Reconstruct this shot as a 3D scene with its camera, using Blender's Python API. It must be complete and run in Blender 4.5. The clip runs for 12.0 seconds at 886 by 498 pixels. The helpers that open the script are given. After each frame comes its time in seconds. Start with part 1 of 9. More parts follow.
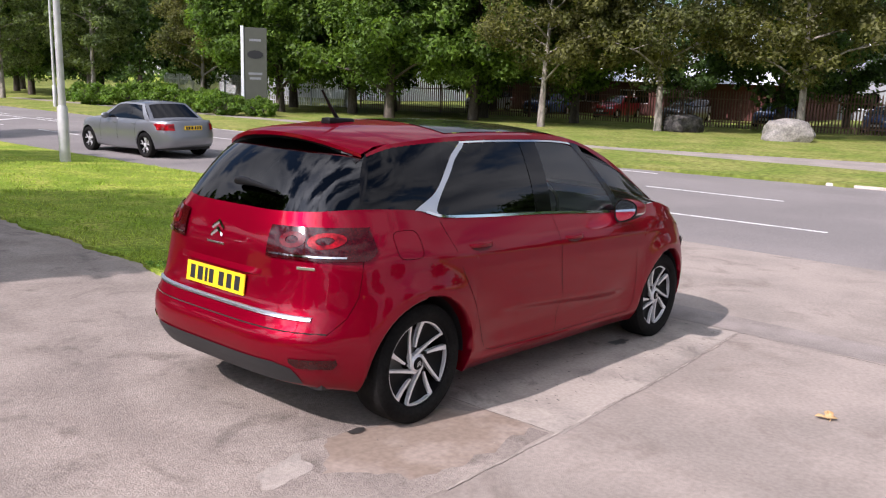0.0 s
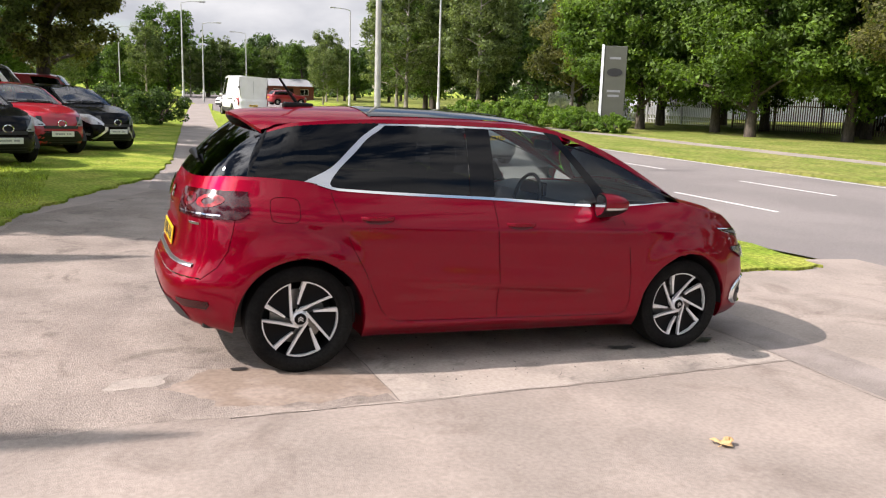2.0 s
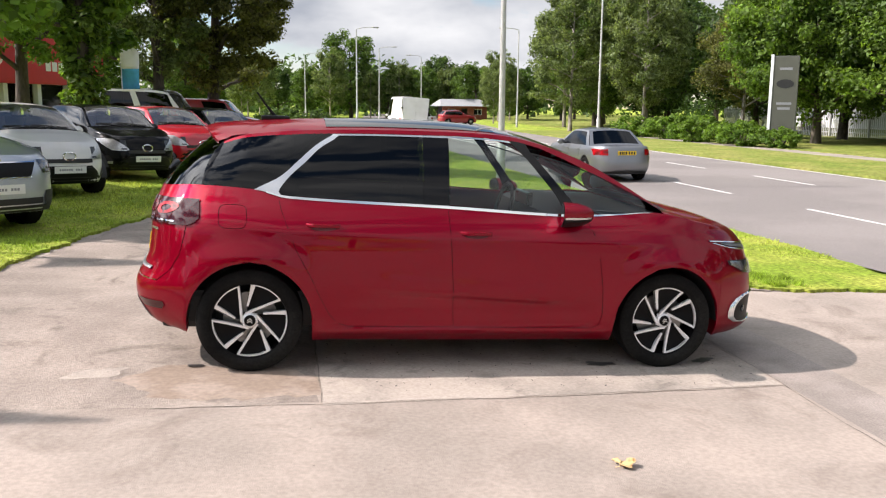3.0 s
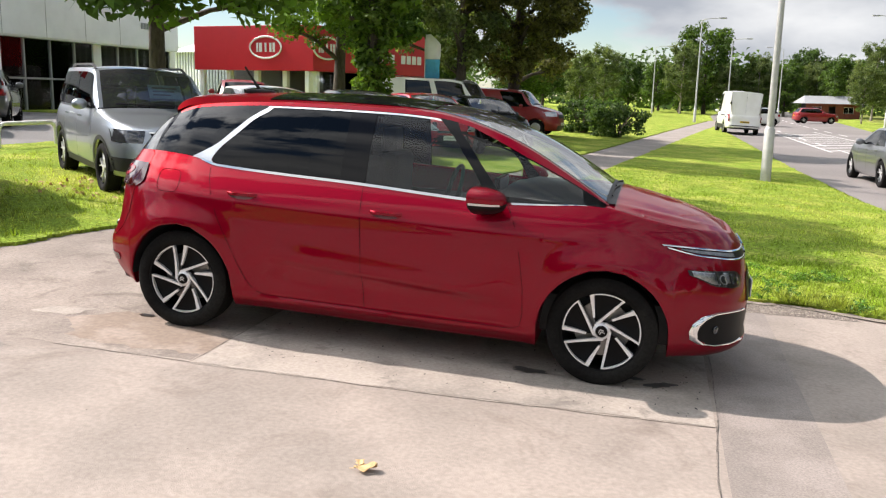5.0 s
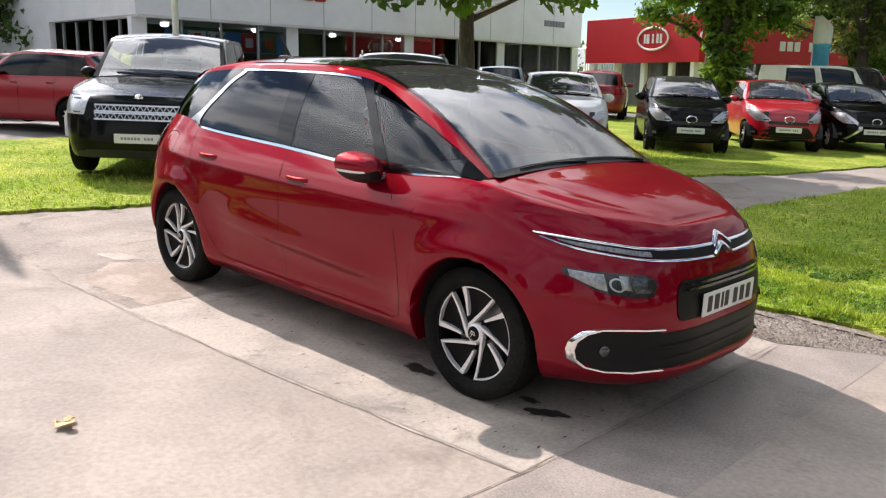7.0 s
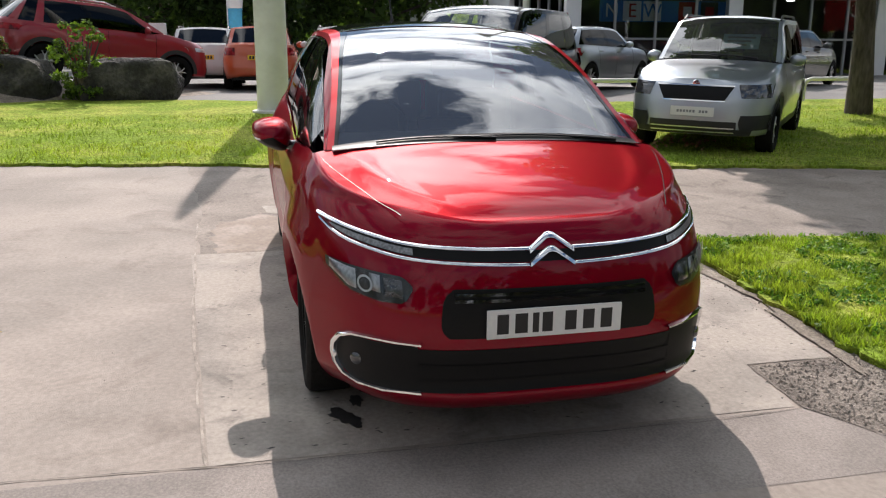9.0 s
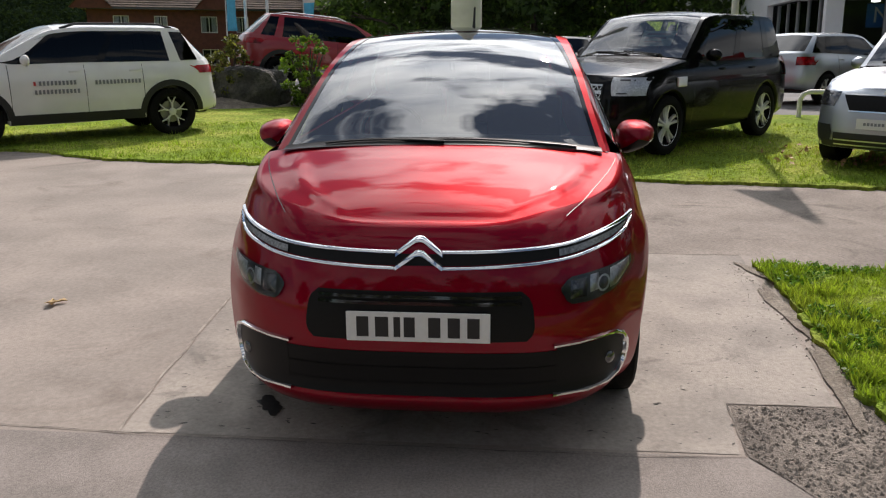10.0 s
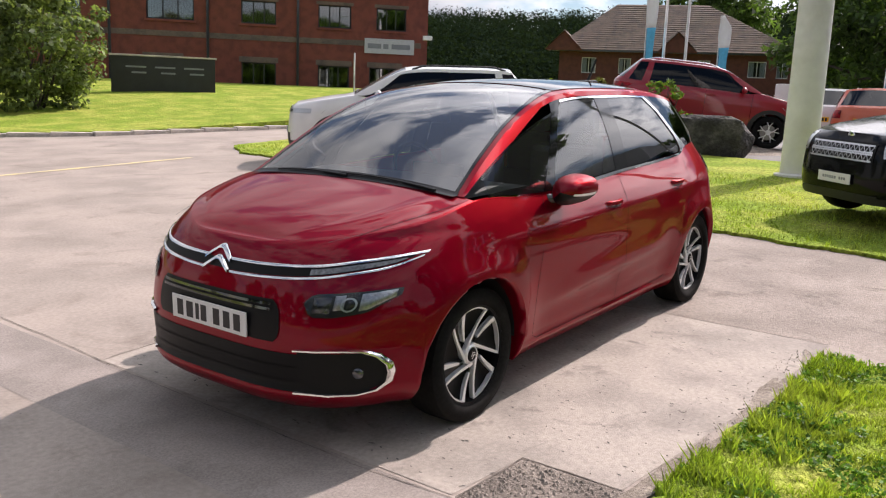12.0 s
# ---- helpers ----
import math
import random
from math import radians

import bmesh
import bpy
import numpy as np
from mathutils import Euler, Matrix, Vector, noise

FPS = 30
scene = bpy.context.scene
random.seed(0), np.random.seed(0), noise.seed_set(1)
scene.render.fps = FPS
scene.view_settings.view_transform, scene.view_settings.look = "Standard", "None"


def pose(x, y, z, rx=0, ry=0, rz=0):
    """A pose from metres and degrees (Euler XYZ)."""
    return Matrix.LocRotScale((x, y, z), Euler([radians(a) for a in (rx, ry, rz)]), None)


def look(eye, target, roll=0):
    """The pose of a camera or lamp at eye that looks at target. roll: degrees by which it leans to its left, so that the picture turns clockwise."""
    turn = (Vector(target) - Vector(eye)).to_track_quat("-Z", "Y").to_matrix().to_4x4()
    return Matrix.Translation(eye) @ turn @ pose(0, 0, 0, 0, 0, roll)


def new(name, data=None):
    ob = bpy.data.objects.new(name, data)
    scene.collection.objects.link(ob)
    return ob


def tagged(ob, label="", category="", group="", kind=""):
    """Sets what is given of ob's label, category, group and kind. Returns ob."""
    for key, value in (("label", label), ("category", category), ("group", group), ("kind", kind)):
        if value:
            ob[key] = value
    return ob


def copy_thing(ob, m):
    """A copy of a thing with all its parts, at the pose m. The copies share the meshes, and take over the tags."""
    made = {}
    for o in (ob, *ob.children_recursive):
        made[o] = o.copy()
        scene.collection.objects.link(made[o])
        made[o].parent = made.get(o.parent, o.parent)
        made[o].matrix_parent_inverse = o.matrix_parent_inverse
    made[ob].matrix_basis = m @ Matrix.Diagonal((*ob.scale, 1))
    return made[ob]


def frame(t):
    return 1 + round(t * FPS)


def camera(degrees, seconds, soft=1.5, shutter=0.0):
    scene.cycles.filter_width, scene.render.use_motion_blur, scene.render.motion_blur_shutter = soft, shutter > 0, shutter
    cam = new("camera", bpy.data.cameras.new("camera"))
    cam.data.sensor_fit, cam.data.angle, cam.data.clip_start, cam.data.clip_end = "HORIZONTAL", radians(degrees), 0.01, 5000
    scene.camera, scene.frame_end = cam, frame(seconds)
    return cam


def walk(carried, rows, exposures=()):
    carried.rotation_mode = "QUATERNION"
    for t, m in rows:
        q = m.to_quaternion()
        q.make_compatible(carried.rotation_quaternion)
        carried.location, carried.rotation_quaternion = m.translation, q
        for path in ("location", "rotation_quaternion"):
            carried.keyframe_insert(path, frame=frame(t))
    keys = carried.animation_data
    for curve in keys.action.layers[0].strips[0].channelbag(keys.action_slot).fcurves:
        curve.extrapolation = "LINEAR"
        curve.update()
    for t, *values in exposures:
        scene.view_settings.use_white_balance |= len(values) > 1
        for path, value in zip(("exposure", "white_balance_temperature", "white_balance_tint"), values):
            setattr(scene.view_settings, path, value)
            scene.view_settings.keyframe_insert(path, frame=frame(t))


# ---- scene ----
cam = camera(55.5, 12.0, soft=1.2)
SLOPE = pose(0, 0, 0, 0, 2.2, 0)
PATH = [
    (0, (-4.67, -3.733, 1.701), (-3.161, -2.463, 1.367), 3.2),
    (0.5, (-4.234, -4.277, 1.661), (-2.901, -2.823, 1.328), 2.6),
    (1, (-3.751, -4.848, 1.67), (-2.614, -3.236, 1.339), 2.7),
    (1.5, (-3.183, -5.304, 1.646), (-2.229, -3.579, 1.309), 3.1),
    (2, (-2.541, -5.677, 1.662), (-1.772, -3.863, 1.32), 3.7),
    (2.5, (-1.855, -5.937, 1.666), (-1.305, -4.043, 1.333), 2.8),
    (3, (-1.158, -6.12, 1.68), (-0.797, -4.18, 1.358), 2.6),
    (3.2, (-0.85, -6.171, 1.673), (-0.58, -4.215, 1.356), 2.5),
    (4.8, (1.311, -5.898, 1.678), (0.949, -3.967, 1.301), 3.0),
    (5, (1.585, -5.785, 1.705), (1.125, -3.876, 1.326), 3.6),
    (5.5, (2.281, -5.47, 1.688), (1.542, -3.652, 1.299), 3.9),
    (6, (2.906, -4.975, 1.673), (1.927, -3.278, 1.268), 3.3),
    (6.5, (3.502, -4.453, 1.65), (2.346, -2.876, 1.232), 2.5),
    (7, (3.958, -3.792, 1.616), (2.617, -2.375, 1.179), 2.5),
    (7.2, (4.119, -3.53, 1.633), (2.701, -2.191, 1.19), 2.6),
    (8.8, (4.945, -1.338, 1.637), (3.077, -0.847, 1.12), -0.0),
    (9, (5.014, -1.061, 1.635), (3.135, -0.625, 1.105), 0.6),
    (9.5, (5.106, -0.366, 1.612), (3.178, -0.228, 1.1), 0.3),
    (10, (5.1, 0.357, 1.6), (3.173, 0.177, 1.095), -0.4),
    (10.5, (5.017, 1.07, 1.605), (3.137, 0.596, 1.113), 0.0),
    (11, (4.864, 1.756, 1.626), (3.069, 1.021, 1.138), 0.6),
    (11.5, (4.681, 2.386, 1.668), (2.987, 1.426, 1.213), 0.5),
    (12, (4.558, 3.035, 1.665), (2.994, 1.86, 1.247), 0.9),
]
EXPOSURES = [(0.0, 0.25, 6050, 18.5), (1.0, 0.41, 6250, 16), (2.0, 0.52, 6500, 13.5), (3.0, 0.62, 6500, 12), (5.0, 0.57, 6500, 10), (7.0, 0.55, 6450, 12), (8.8, 0.16, 6400, 10), (9.5, -0.11, 6400, 9), (10.0, -0.3, 6500, 10), (10.5, -0.33, 6500, 12), (11.0, -0.32, 6550, 14), (11.5, 0.15, 6500, 16), (12.0, 0.28, 6500, 16)]
walk(cam, [(t, SLOPE @ look(eye, target, roll)) for t, eye, target, roll in PATH], exposures=EXPOSURES)

# ---- sky and sun ----
SUN_AZ, SUN_EL = radians(172.4), radians(43)
SUN_DIR = Vector((math.cos(SUN_AZ) * math.cos(SUN_EL), math.sin(SUN_AZ) * math.cos(SUN_EL), math.sin(SUN_EL)))
world = bpy.data.worlds.new("sky")
scene.world = world
world.use_nodes = True
wn, wl = world.node_tree.nodes, world.node_tree.links
wn.clear()
w_out = wn.new("ShaderNodeOutputWorld")
w_sky = wn.new("ShaderNodeTexSky")
w_sky.sky_type, w_sky.sun_disc = "NISHITA", False
w_sky.dust_density, w_sky.ozone_density = 0.1, 1.5
w_sky.sun_elevation, w_sky.sun_rotation = SUN_EL, math.pi / 2 - SUN_AZ
w_bg = wn.new("ShaderNodeBackground")
w_bg.inputs["Strength"].default_value = 0.085
w_cloud = wn.new("ShaderNodeBackground")
# clouds glow where they stand before the sun
w_dot = wn.new("ShaderNodeVectorMath")
w_dot.operation = "DOT_PRODUCT"
w_dot.inputs[1].default_value = SUN_DIR
w_pos = wn.new("ShaderNodeMath")
w_pos.operation = "MAXIMUM"
w_pow = wn.new("ShaderNodeMath")
w_pow.operation = "POWER"
w_pow.inputs[1].default_value = 4.0
w_gain = wn.new("ShaderNodeMath")
w_gain.operation = "MULTIPLY_ADD"
w_gain.inputs[1].default_value, w_gain.inputs[2].default_value = 4.9, 0.42
wl.new(w_dot.outputs["Value"], w_pos.inputs[0])
wl.new(w_pos.outputs["Value"], w_pow.inputs[0])
wl.new(w_pow.outputs["Value"], w_gain.inputs[0])
wl.new(w_gain.outputs["Value"], w_cloud.inputs["Strength"])
w_co = wn.new("ShaderNodeTexCoord")
w_map = wn.new("ShaderNodeMapping")
w_map.inputs["Scale"].default_value = (1.0, 1.0, 2.4)
w_map.inputs["Location"].default_value = (2.5, 6.66, -7.04)
w_noise = wn.new("ShaderNodeTexNoise")
w_noise.inputs["Scale"].default_value, w_noise.inputs["Detail"].default_value = 3.2, 9.0
w_noise.inputs["Roughness"].default_value = 0.56
w_ramp = wn.new("ShaderNodeValToRGB")
w_ramp.color_ramp.elements[0].position, w_ramp.color_ramp.elements[1].position = 0.44, 0.52
w_shade = wn.new("ShaderNodeTexNoise")
w_shade.inputs["Scale"].default_value, w_shade.inputs["Detail"].default_value = 4.0, 8.0
w_tone = wn.new("ShaderNodeValToRGB")
w_tone.color_ramp.elements[0].position, w_tone.color_ramp.elements[1].position = 0.35, 0.65
w_tone.color_ramp.elements[0].color, w_tone.color_ramp.elements[1].color = (0.42, 0.45, 0.51, 1), (1.0, 1.0, 1.0, 1)
w_mix = wn.new("ShaderNodeMixShader")
wl.new(w_co.outputs["Generated"], w_map.inputs["Vector"])
wl.new(w_co.outputs["Generated"], w_dot.inputs[0])
wl.new(w_map.outputs["Vector"], w_noise.inputs["Vector"])
wl.new(w_map.outputs["Vector"], w_shade.inputs["Vector"])
wl.new(w_noise.outputs["Fac"], w_ramp.inputs["Fac"])
wl.new(w_shade.outputs["Fac"], w_tone.inputs["Fac"])
wl.new(w_tone.outputs["Color"], w_cloud.inputs["Color"])
wl.new(w_sky.outputs["Color"], w_bg.inputs["Color"])
wl.new(w_ramp.outputs["Color"], w_mix.inputs["Fac"])
wl.new(w_bg.outputs["Background"], w_mix.inputs[1])
wl.new(w_cloud.outputs["Background"], w_mix.inputs[2])
wl.new(w_mix.outputs["Shader"], w_out.inputs["Surface"])

sun = new("sun", bpy.data.lights.new("sun", "SUN"))
sun.data.energy, sun.data.angle, sun.data.color = 4.9, radians(0.53), (1.0, 0.89, 0.835)
sun.matrix_world = look(SUN_DIR * 60, (0, 0, 0))

# ---- materials ----
def material(name, color, rough=0.6, metal=0.0, coat=0.0, scale=8.0, vary=0.15, bump=0.0, bump_scale=60.0, second=None, second_scale=0.7, second_cut=(0.45, 0.62), island=0.0, random_ob=0.0, spec=0.5, stretch=(1, 1, 1), bump_dist=0.01, coat_rough=0.03, third=None, third_scale=0.9, third_cut=(0.55, 0.68)):
    """A surface with fine grain, broad blotches of a second colour, and relief, in metres."""
    m = bpy.data.materials.new(name)
    m.use_nodes = True
    n, l = m.node_tree.nodes, m.node_tree.links
    b = n["Principled BSDF"]
    b.inputs["Roughness"].default_value, b.inputs["Metallic"].default_value = rough, metal
    b.inputs["Coat Weight"].default_value, b.inputs["Coat Roughness"].default_value = coat, coat_rough
    b.inputs["Specular IOR Level"].default_value = spec
    co = n.new("ShaderNodeTexCoord")
    mp = n.new("ShaderNodeMapping")
    mp.inputs["Scale"].default_value = stretch
    l.new(co.outputs["Object"], mp.inputs["Vector"])
    fine = n.new("ShaderNodeTexNoise")
    fine.inputs["Scale"].default_value, fine.inputs["Detail"].default_value = scale, 8.0
    l.new(mp.outputs["Vector"], fine.inputs["Vector"])
    ramp = n.new("ShaderNodeMapRange")
    ramp.inputs["From Min"].default_value, ramp.inputs["From Max"].default_value = 0.3, 0.7
    ramp.inputs["To Min"].default_value, ramp.inputs["To Max"].default_value = 1 - vary, 1 + vary
    l.new(fine.outputs["Fac"], ramp.inputs["Value"])
    base = n.new("ShaderNodeMix")
    base.data_type = "RGBA"
    base.inputs["A"].default_value = (*color, 1)
    base.inputs["B"].default_value = (*(second or color), 1)
    if second:
        broad = n.new("ShaderNodeTexNoise")
        broad.inputs["Scale"].default_value, broad.inputs["Detail"].default_value = second_scale, 6.0
        l.new(mp.outputs["Vector"], broad.inputs["Vector"])
        cut = n.new("ShaderNodeMapRange")
        cut.inputs["From Min"].default_value, cut.inputs["From Max"].default_value = second_cut
        l.new(broad.outputs["Fac"], cut.inputs["Value"])
        l.new(cut.outputs["Result"], base.inputs["Factor"])
    else:
        base.inputs["Factor"].default_value = 0
    colour = base.outputs["Result"]
    if third:
        warp = n.new("ShaderNodeTexNoise")
        warp.inputs["Scale"].default_value, warp.inputs["Detail"].default_value = third_scale, 9.0
        warp.inputs["Roughness"].default_value, warp.inputs["Distortion"].default_value = 0.65, 0.8
        l.new(mp.outputs["Vector"], warp.inputs["Vector"])
        cut3 = n.new("ShaderNodeMapRange")
        cut3.inputs["From Min"].default_value, cut3.inputs["From Max"].default_value = third_cut
        l.new(warp.outputs["Fac"], cut3.inputs["Value"])
        over = n.new("ShaderNodeMix")
        over.data_type = "RGBA"
        over.inputs["B"].default_value = (*third, 1)
        l.new(cut3.outputs["Result"], over.inputs["Factor"])
        l.new(colour, over.inputs["A"])
        colour = over.outputs["Result"]
    gain = ramp.outputs["Result"]
    for amount, node, socket in ((island, "ShaderNodeNewGeometry", "Random Per Island"), (random_ob, "ShaderNodeObjectInfo", "Random")):
        if amount:
            g = n.new(node)
            r = n.new("ShaderNodeMapRange")
            r.inputs["To Min"].default_value, r.inputs["To Max"].default_value = 1 - amount, 1 + amount
            l.new(g.outputs[socket], r.inputs["Value"])
            mu = n.new("ShaderNodeMath")
            mu.operation = "MULTIPLY"
            l.new(gain, mu.inputs[0])
            l.new(r.outputs["Result"], mu.inputs[1])
            gain = mu.outputs["Value"]
    sc = n.new("ShaderNodeVectorMath")
    sc.operation = "SCALE"
    l.new(colour, sc.inputs[0])
    l.new(gain, sc.inputs["Scale"])
    l.new(sc.outputs["Vector"], b.inputs["Base Color"])
    if bump:
        bn = n.new("ShaderNodeTexNoise")
        bn.inputs["Scale"].default_value, bn.inputs["Detail"].default_value = bump_scale, 6.0
        l.new(mp.outputs["Vector"], bn.inputs["Vector"])
        bp = n.new("ShaderNodeBump")
        bp.inputs["Strength"].default_value, bp.inputs["Distance"].default_value = bump, bump_dist
        l.new(bn.outputs["Fac"], bp.inputs["Height"])
        l.new(bp.outputs["Normal"], b.inputs["Normal"])
    return m


def glass(name, tint, gloss=1.0, rough=0.0, ior=1.6, dust=0.0):
    """A thin tinted pane: clear through, with a mirror's gloss by Fresnel."""
    m = bpy.data.materials.new(name)
    m.use_nodes = True
    n, l = m.node_tree.nodes, m.node_tree.links
    n.clear()
    out = n.new("ShaderNodeOutputMaterial")
    tr = n.new("ShaderNodeBsdfTransparent")
    tr.inputs["Color"].default_value = (*tint, 1)
    gl = n.new("ShaderNodeBsdfGlossy")
    gl.inputs["Roughness"].default_value = rough
    gl.inputs["Color"].default_value = (gloss, gloss, gloss, 1)
    fr = n.new("ShaderNodeFresnel")
    fr.inputs["IOR"].default_value = ior
    mx = n.new("ShaderNodeMixShader")
    l.new(fr.outputs["Fac"], mx.inputs["Fac"])
    film = n.new("ShaderNodeBsdfDiffuse")
    film.inputs["Color"].default_value = (0.55, 0.55, 0.55, 1)
    dirt = n.new("ShaderNodeMixShader")
    dirt.inputs["Fac"].default_value = dust
    l.new(tr.outputs["BSDF"], dirt.inputs[1])
    l.new(film.outputs["BSDF"], dirt.inputs[2])
    l.new(dirt.outputs["Shader"] if dust else tr.outputs["BSDF"], mx.inputs[1])
    l.new(gl.outputs["BSDF"], mx.inputs[2])
    l.new(mx.outputs["Shader"], out.inputs["Surface"])
    return m


def leafy(name, color, second, island=0.45, sheer=0.48):
    """Leaves: matt front, light coming through from behind."""
    m = material(name, color, rough=0.55, scale=1.3, vary=0.25, second=second, second_scale=0.35, island=island, spec=0.25)
    n, l = m.node_tree.nodes, m.node_tree.links
    b = n["Principled BSDF"]
    src = b.inputs["Base Color"].links[0].from_socket
    tl = n.new("ShaderNodeBsdfTranslucent")
    warm = n.new("ShaderNodeMix")
    warm.data_type, warm.blend_type = "RGBA", "MULTIPLY"
    warm.inputs["Factor"].default_value = 1.0
    warm.inputs["B"].default_value = (1.5, 1.6, 0.6, 1)
    l.new(src, warm.inputs["A"])
    l.new(warm.outputs["Result"], tl.inputs["Color"])
    mx = n.new("ShaderNodeMixShader")
    mx.inputs["Fac"].default_value = sheer
    l.new(b.outputs["BSDF"], mx.inputs[1])
    l.new(tl.outputs["BSDF"], mx.inputs[2])
    l.new(mx.outputs["Shader"], n["Material Output"].inputs["Surface"])
    return m


M = {}
M["asphalt"] = material("worn_pale_asphalt", (0.25, 0.214, 0.182), 0.85, scale=38, vary=0.13, bump=0.4, bump_scale=140, second=(0.335, 0.283, 0.241), second_scale=1.1, second_cut=(0.36, 0.62), bump_dist=0.006, third=(0.2, 0.165, 0.138), third_scale=1.5, third_cut=(0.54, 0.72))
M["concrete"] = material("old_concrete", (0.365, 0.319, 0.273), 0.85, scale=45, vary=0.14, bump=0.45, bump_scale=130, second=(0.245, 0.215, 0.185), second_scale=1.9, second_cut=(0.45, 0.66), bump_dist=0.005, third=(0.18, 0.158, 0.137), third_scale=3.2, third_cut=(0.57, 0.72))
M["old_asphalt"] = material("old_grey_asphalt", (0.22, 0.185, 0.157), 0.88, scale=40, vary=0.18, bump=0.8, bump_scale=100, second=(0.31, 0.262, 0.222), second_scale=1.6, second_cut=(0.38, 0.62), bump_dist=0.009, third=(0.145, 0.12, 0.1), third_scale=2.2, third_cut=(0.55, 0.7))
M["ridge"] = material("pale_mortar", (0.33, 0.285, 0.243), 0.9, scale=12, vary=0.35, bump=0.6, bump_scale=120)
M["crack"] = material("dark_crack", (0.175, 0.15, 0.127), 0.95, scale=12, vary=0.5)
M["pit"] = material("dark_pits", (0.075, 0.066, 0.058), 0.9, scale=60, vary=0.4, island=0.5)
M["chipping"] = material("grey_chippings", (0.25, 0.215, 0.18), 0.9, scale=60, vary=0.2, island=0.35)
M["dark_strip"] = material("resurfaced_strip", (0.225, 0.195, 0.172), 0.88, scale=90, vary=0.2, bump=0.5, bump_scale=220, second=(0.29, 0.25, 0.222), second_scale=2.2, bump_dist=0.005)
M["rough_patch"] = material("coarse_chippings", (0.15, 0.125, 0.104), 0.9, scale=60, vary=0.4, bump=1.0, bump_scale=90, second=(0.235, 0.2, 0.166), second_scale=3, bump_dist=0.012)
M["road"] = material("grey_road_asphalt", (0.185, 0.168, 0.158), 0.85, scale=50, vary=0.16, bump=0.4, bump_scale=150, second=(0.225, 0.204, 0.191), second_scale=0.25, bump_dist=0.006)
M["path"] = material("footpath_asphalt", (0.255, 0.222, 0.195), 0.88, scale=60, vary=0.18, bump=0.4, bump_scale=160, second=(0.31, 0.27, 0.24), second_scale=0.8, bump_dist=0.006)
M["lot"] = material("car_park_asphalt", (0.13, 0.125, 0.12), 0.85, scale=40, vary=0.2, second=(0.18, 0.17, 0.16), second_scale=0.5)
M["kerb"] = material("kerb_concrete", (0.56, 0.5, 0.435), 0.85, scale=30, vary=0.2, second=(0.4, 0.36, 0.315), second_scale=2.5, random_ob=0.1)
M["line"] = material("worn_white_line", (0.7, 0.69, 0.66), 0.7, scale=30, vary=0.15, second=(0.42, 0.41, 0.39), second_scale=4, second_cut=(0.5, 0.7))
M["yellow_line"] = material("worn_yellow_line", (0.68, 0.55, 0.27), 0.7, scale=30, vary=0.2, second=(0.5, 0.42, 0.27), second_scale=3)
M["grass"] = material("mown_grass", (0.21, 0.3, 0.035), 0.95, scale=20, vary=0.5, bump=1.0, bump_scale=60, second=(0.36, 0.385, 0.075), second_scale=1.3, second_cut=(0.42, 0.66), spec=0.1, bump_dist=0.03)
# duller and browner than the near grass
M["far_grass"] = material("dull_mown_grass", (0.16, 0.205, 0.04), 0.95, scale=6, vary=0.4, bump=1.0, bump_scale=30, second=(0.25, 0.25, 0.075), second_scale=0.6, second_cut=(0.4, 0.66), spec=0.1, bump_dist=0.03)
M["blade"] = leafy("grass_blades", (0.24, 0.34, 0.04), (0.38, 0.43, 0.085), island=0.5, sheer=0.3)
M["soil"] = material("bare_soil", (0.2, 0.168, 0.135), 0.95, scale=60, vary=0.4, bump=0.8, bump_scale=120, second=(0.29, 0.25, 0.205), second_scale=6)
M["stain"] = material("brown_stain", (0.235, 0.18, 0.138), 0.8, scale=30, vary=0.15, second=(0.3, 0.24, 0.195), second_scale=5)
M["oil"] = material("wet_oil_spot", (0.04, 0.036, 0.034), 0.4, scale=30, vary=0.3)
M["dead_leaf"] = material("dry_leaf", (0.6, 0.42, 0.2), 0.7, scale=40, vary=0.3, second=(0.3, 0.16, 0.06), second_scale=20)

M["red_paint"] = material("deep_red_metallic_paint", (0.215, 0.0006, 0.0125), 0.42, metal=0.6, coat=0.58, scale=900, vary=0.1, spec=0.05, coat_rough=0.012)
M["red_paint"].node_tree.nodes["Principled BSDF"].inputs["Specular Tint"].default_value = (0.85, 0.06, 0.22, 1)
M["bright_red"] = material("bright_red_paint", (0.42, 0.006, 0.018), 0.3, coat=1.0, scale=500, vary=0.04)
M["crimson"] = material("crimson_car_paint", (0.3, 0.004, 0.012), 0.35, coat=0.8, scale=300, vary=0.05)
M["maroon"] = material("red_van_paint", (0.27, 0.01, 0.014), 0.35, coat=0.8, scale=300, vary=0.05)
M["white_paint"] = material("white_car_paint", (0.8, 0.8, 0.79), 0.35, coat=0.8, scale=3, vary=0.03, second=(0.74, 0.735, 0.72), second_scale=1.2)
M["black_paint"] = material("black_car_paint", (0.004, 0.0042, 0.0045), 0.2, coat=0.22, scale=400, vary=0.2, spec=0.08)
M["silver_paint"] = material("silver_metallic_paint", (0.46, 0.5, 0.545), 0.35, metal=0.75, coat=1.0, scale=900, vary=0.1)
M["mid_grey_paint"] = material("shaded_silver_metallic_paint", (0.25, 0.26, 0.275), 0.35, metal=0.7, coat=0.8, scale=900, vary=0.1)
M["grey_paint"] = material("grey_metallic_paint", (0.1, 0.105, 0.11), 0.32, metal=0.6, coat=1.0, scale=900, vary=0.15)
M["orange_paint"] = material("orange_car_paint", (0.6, 0.1, 0.03), 0.35, coat=1.0, scale=300, vary=0.05)
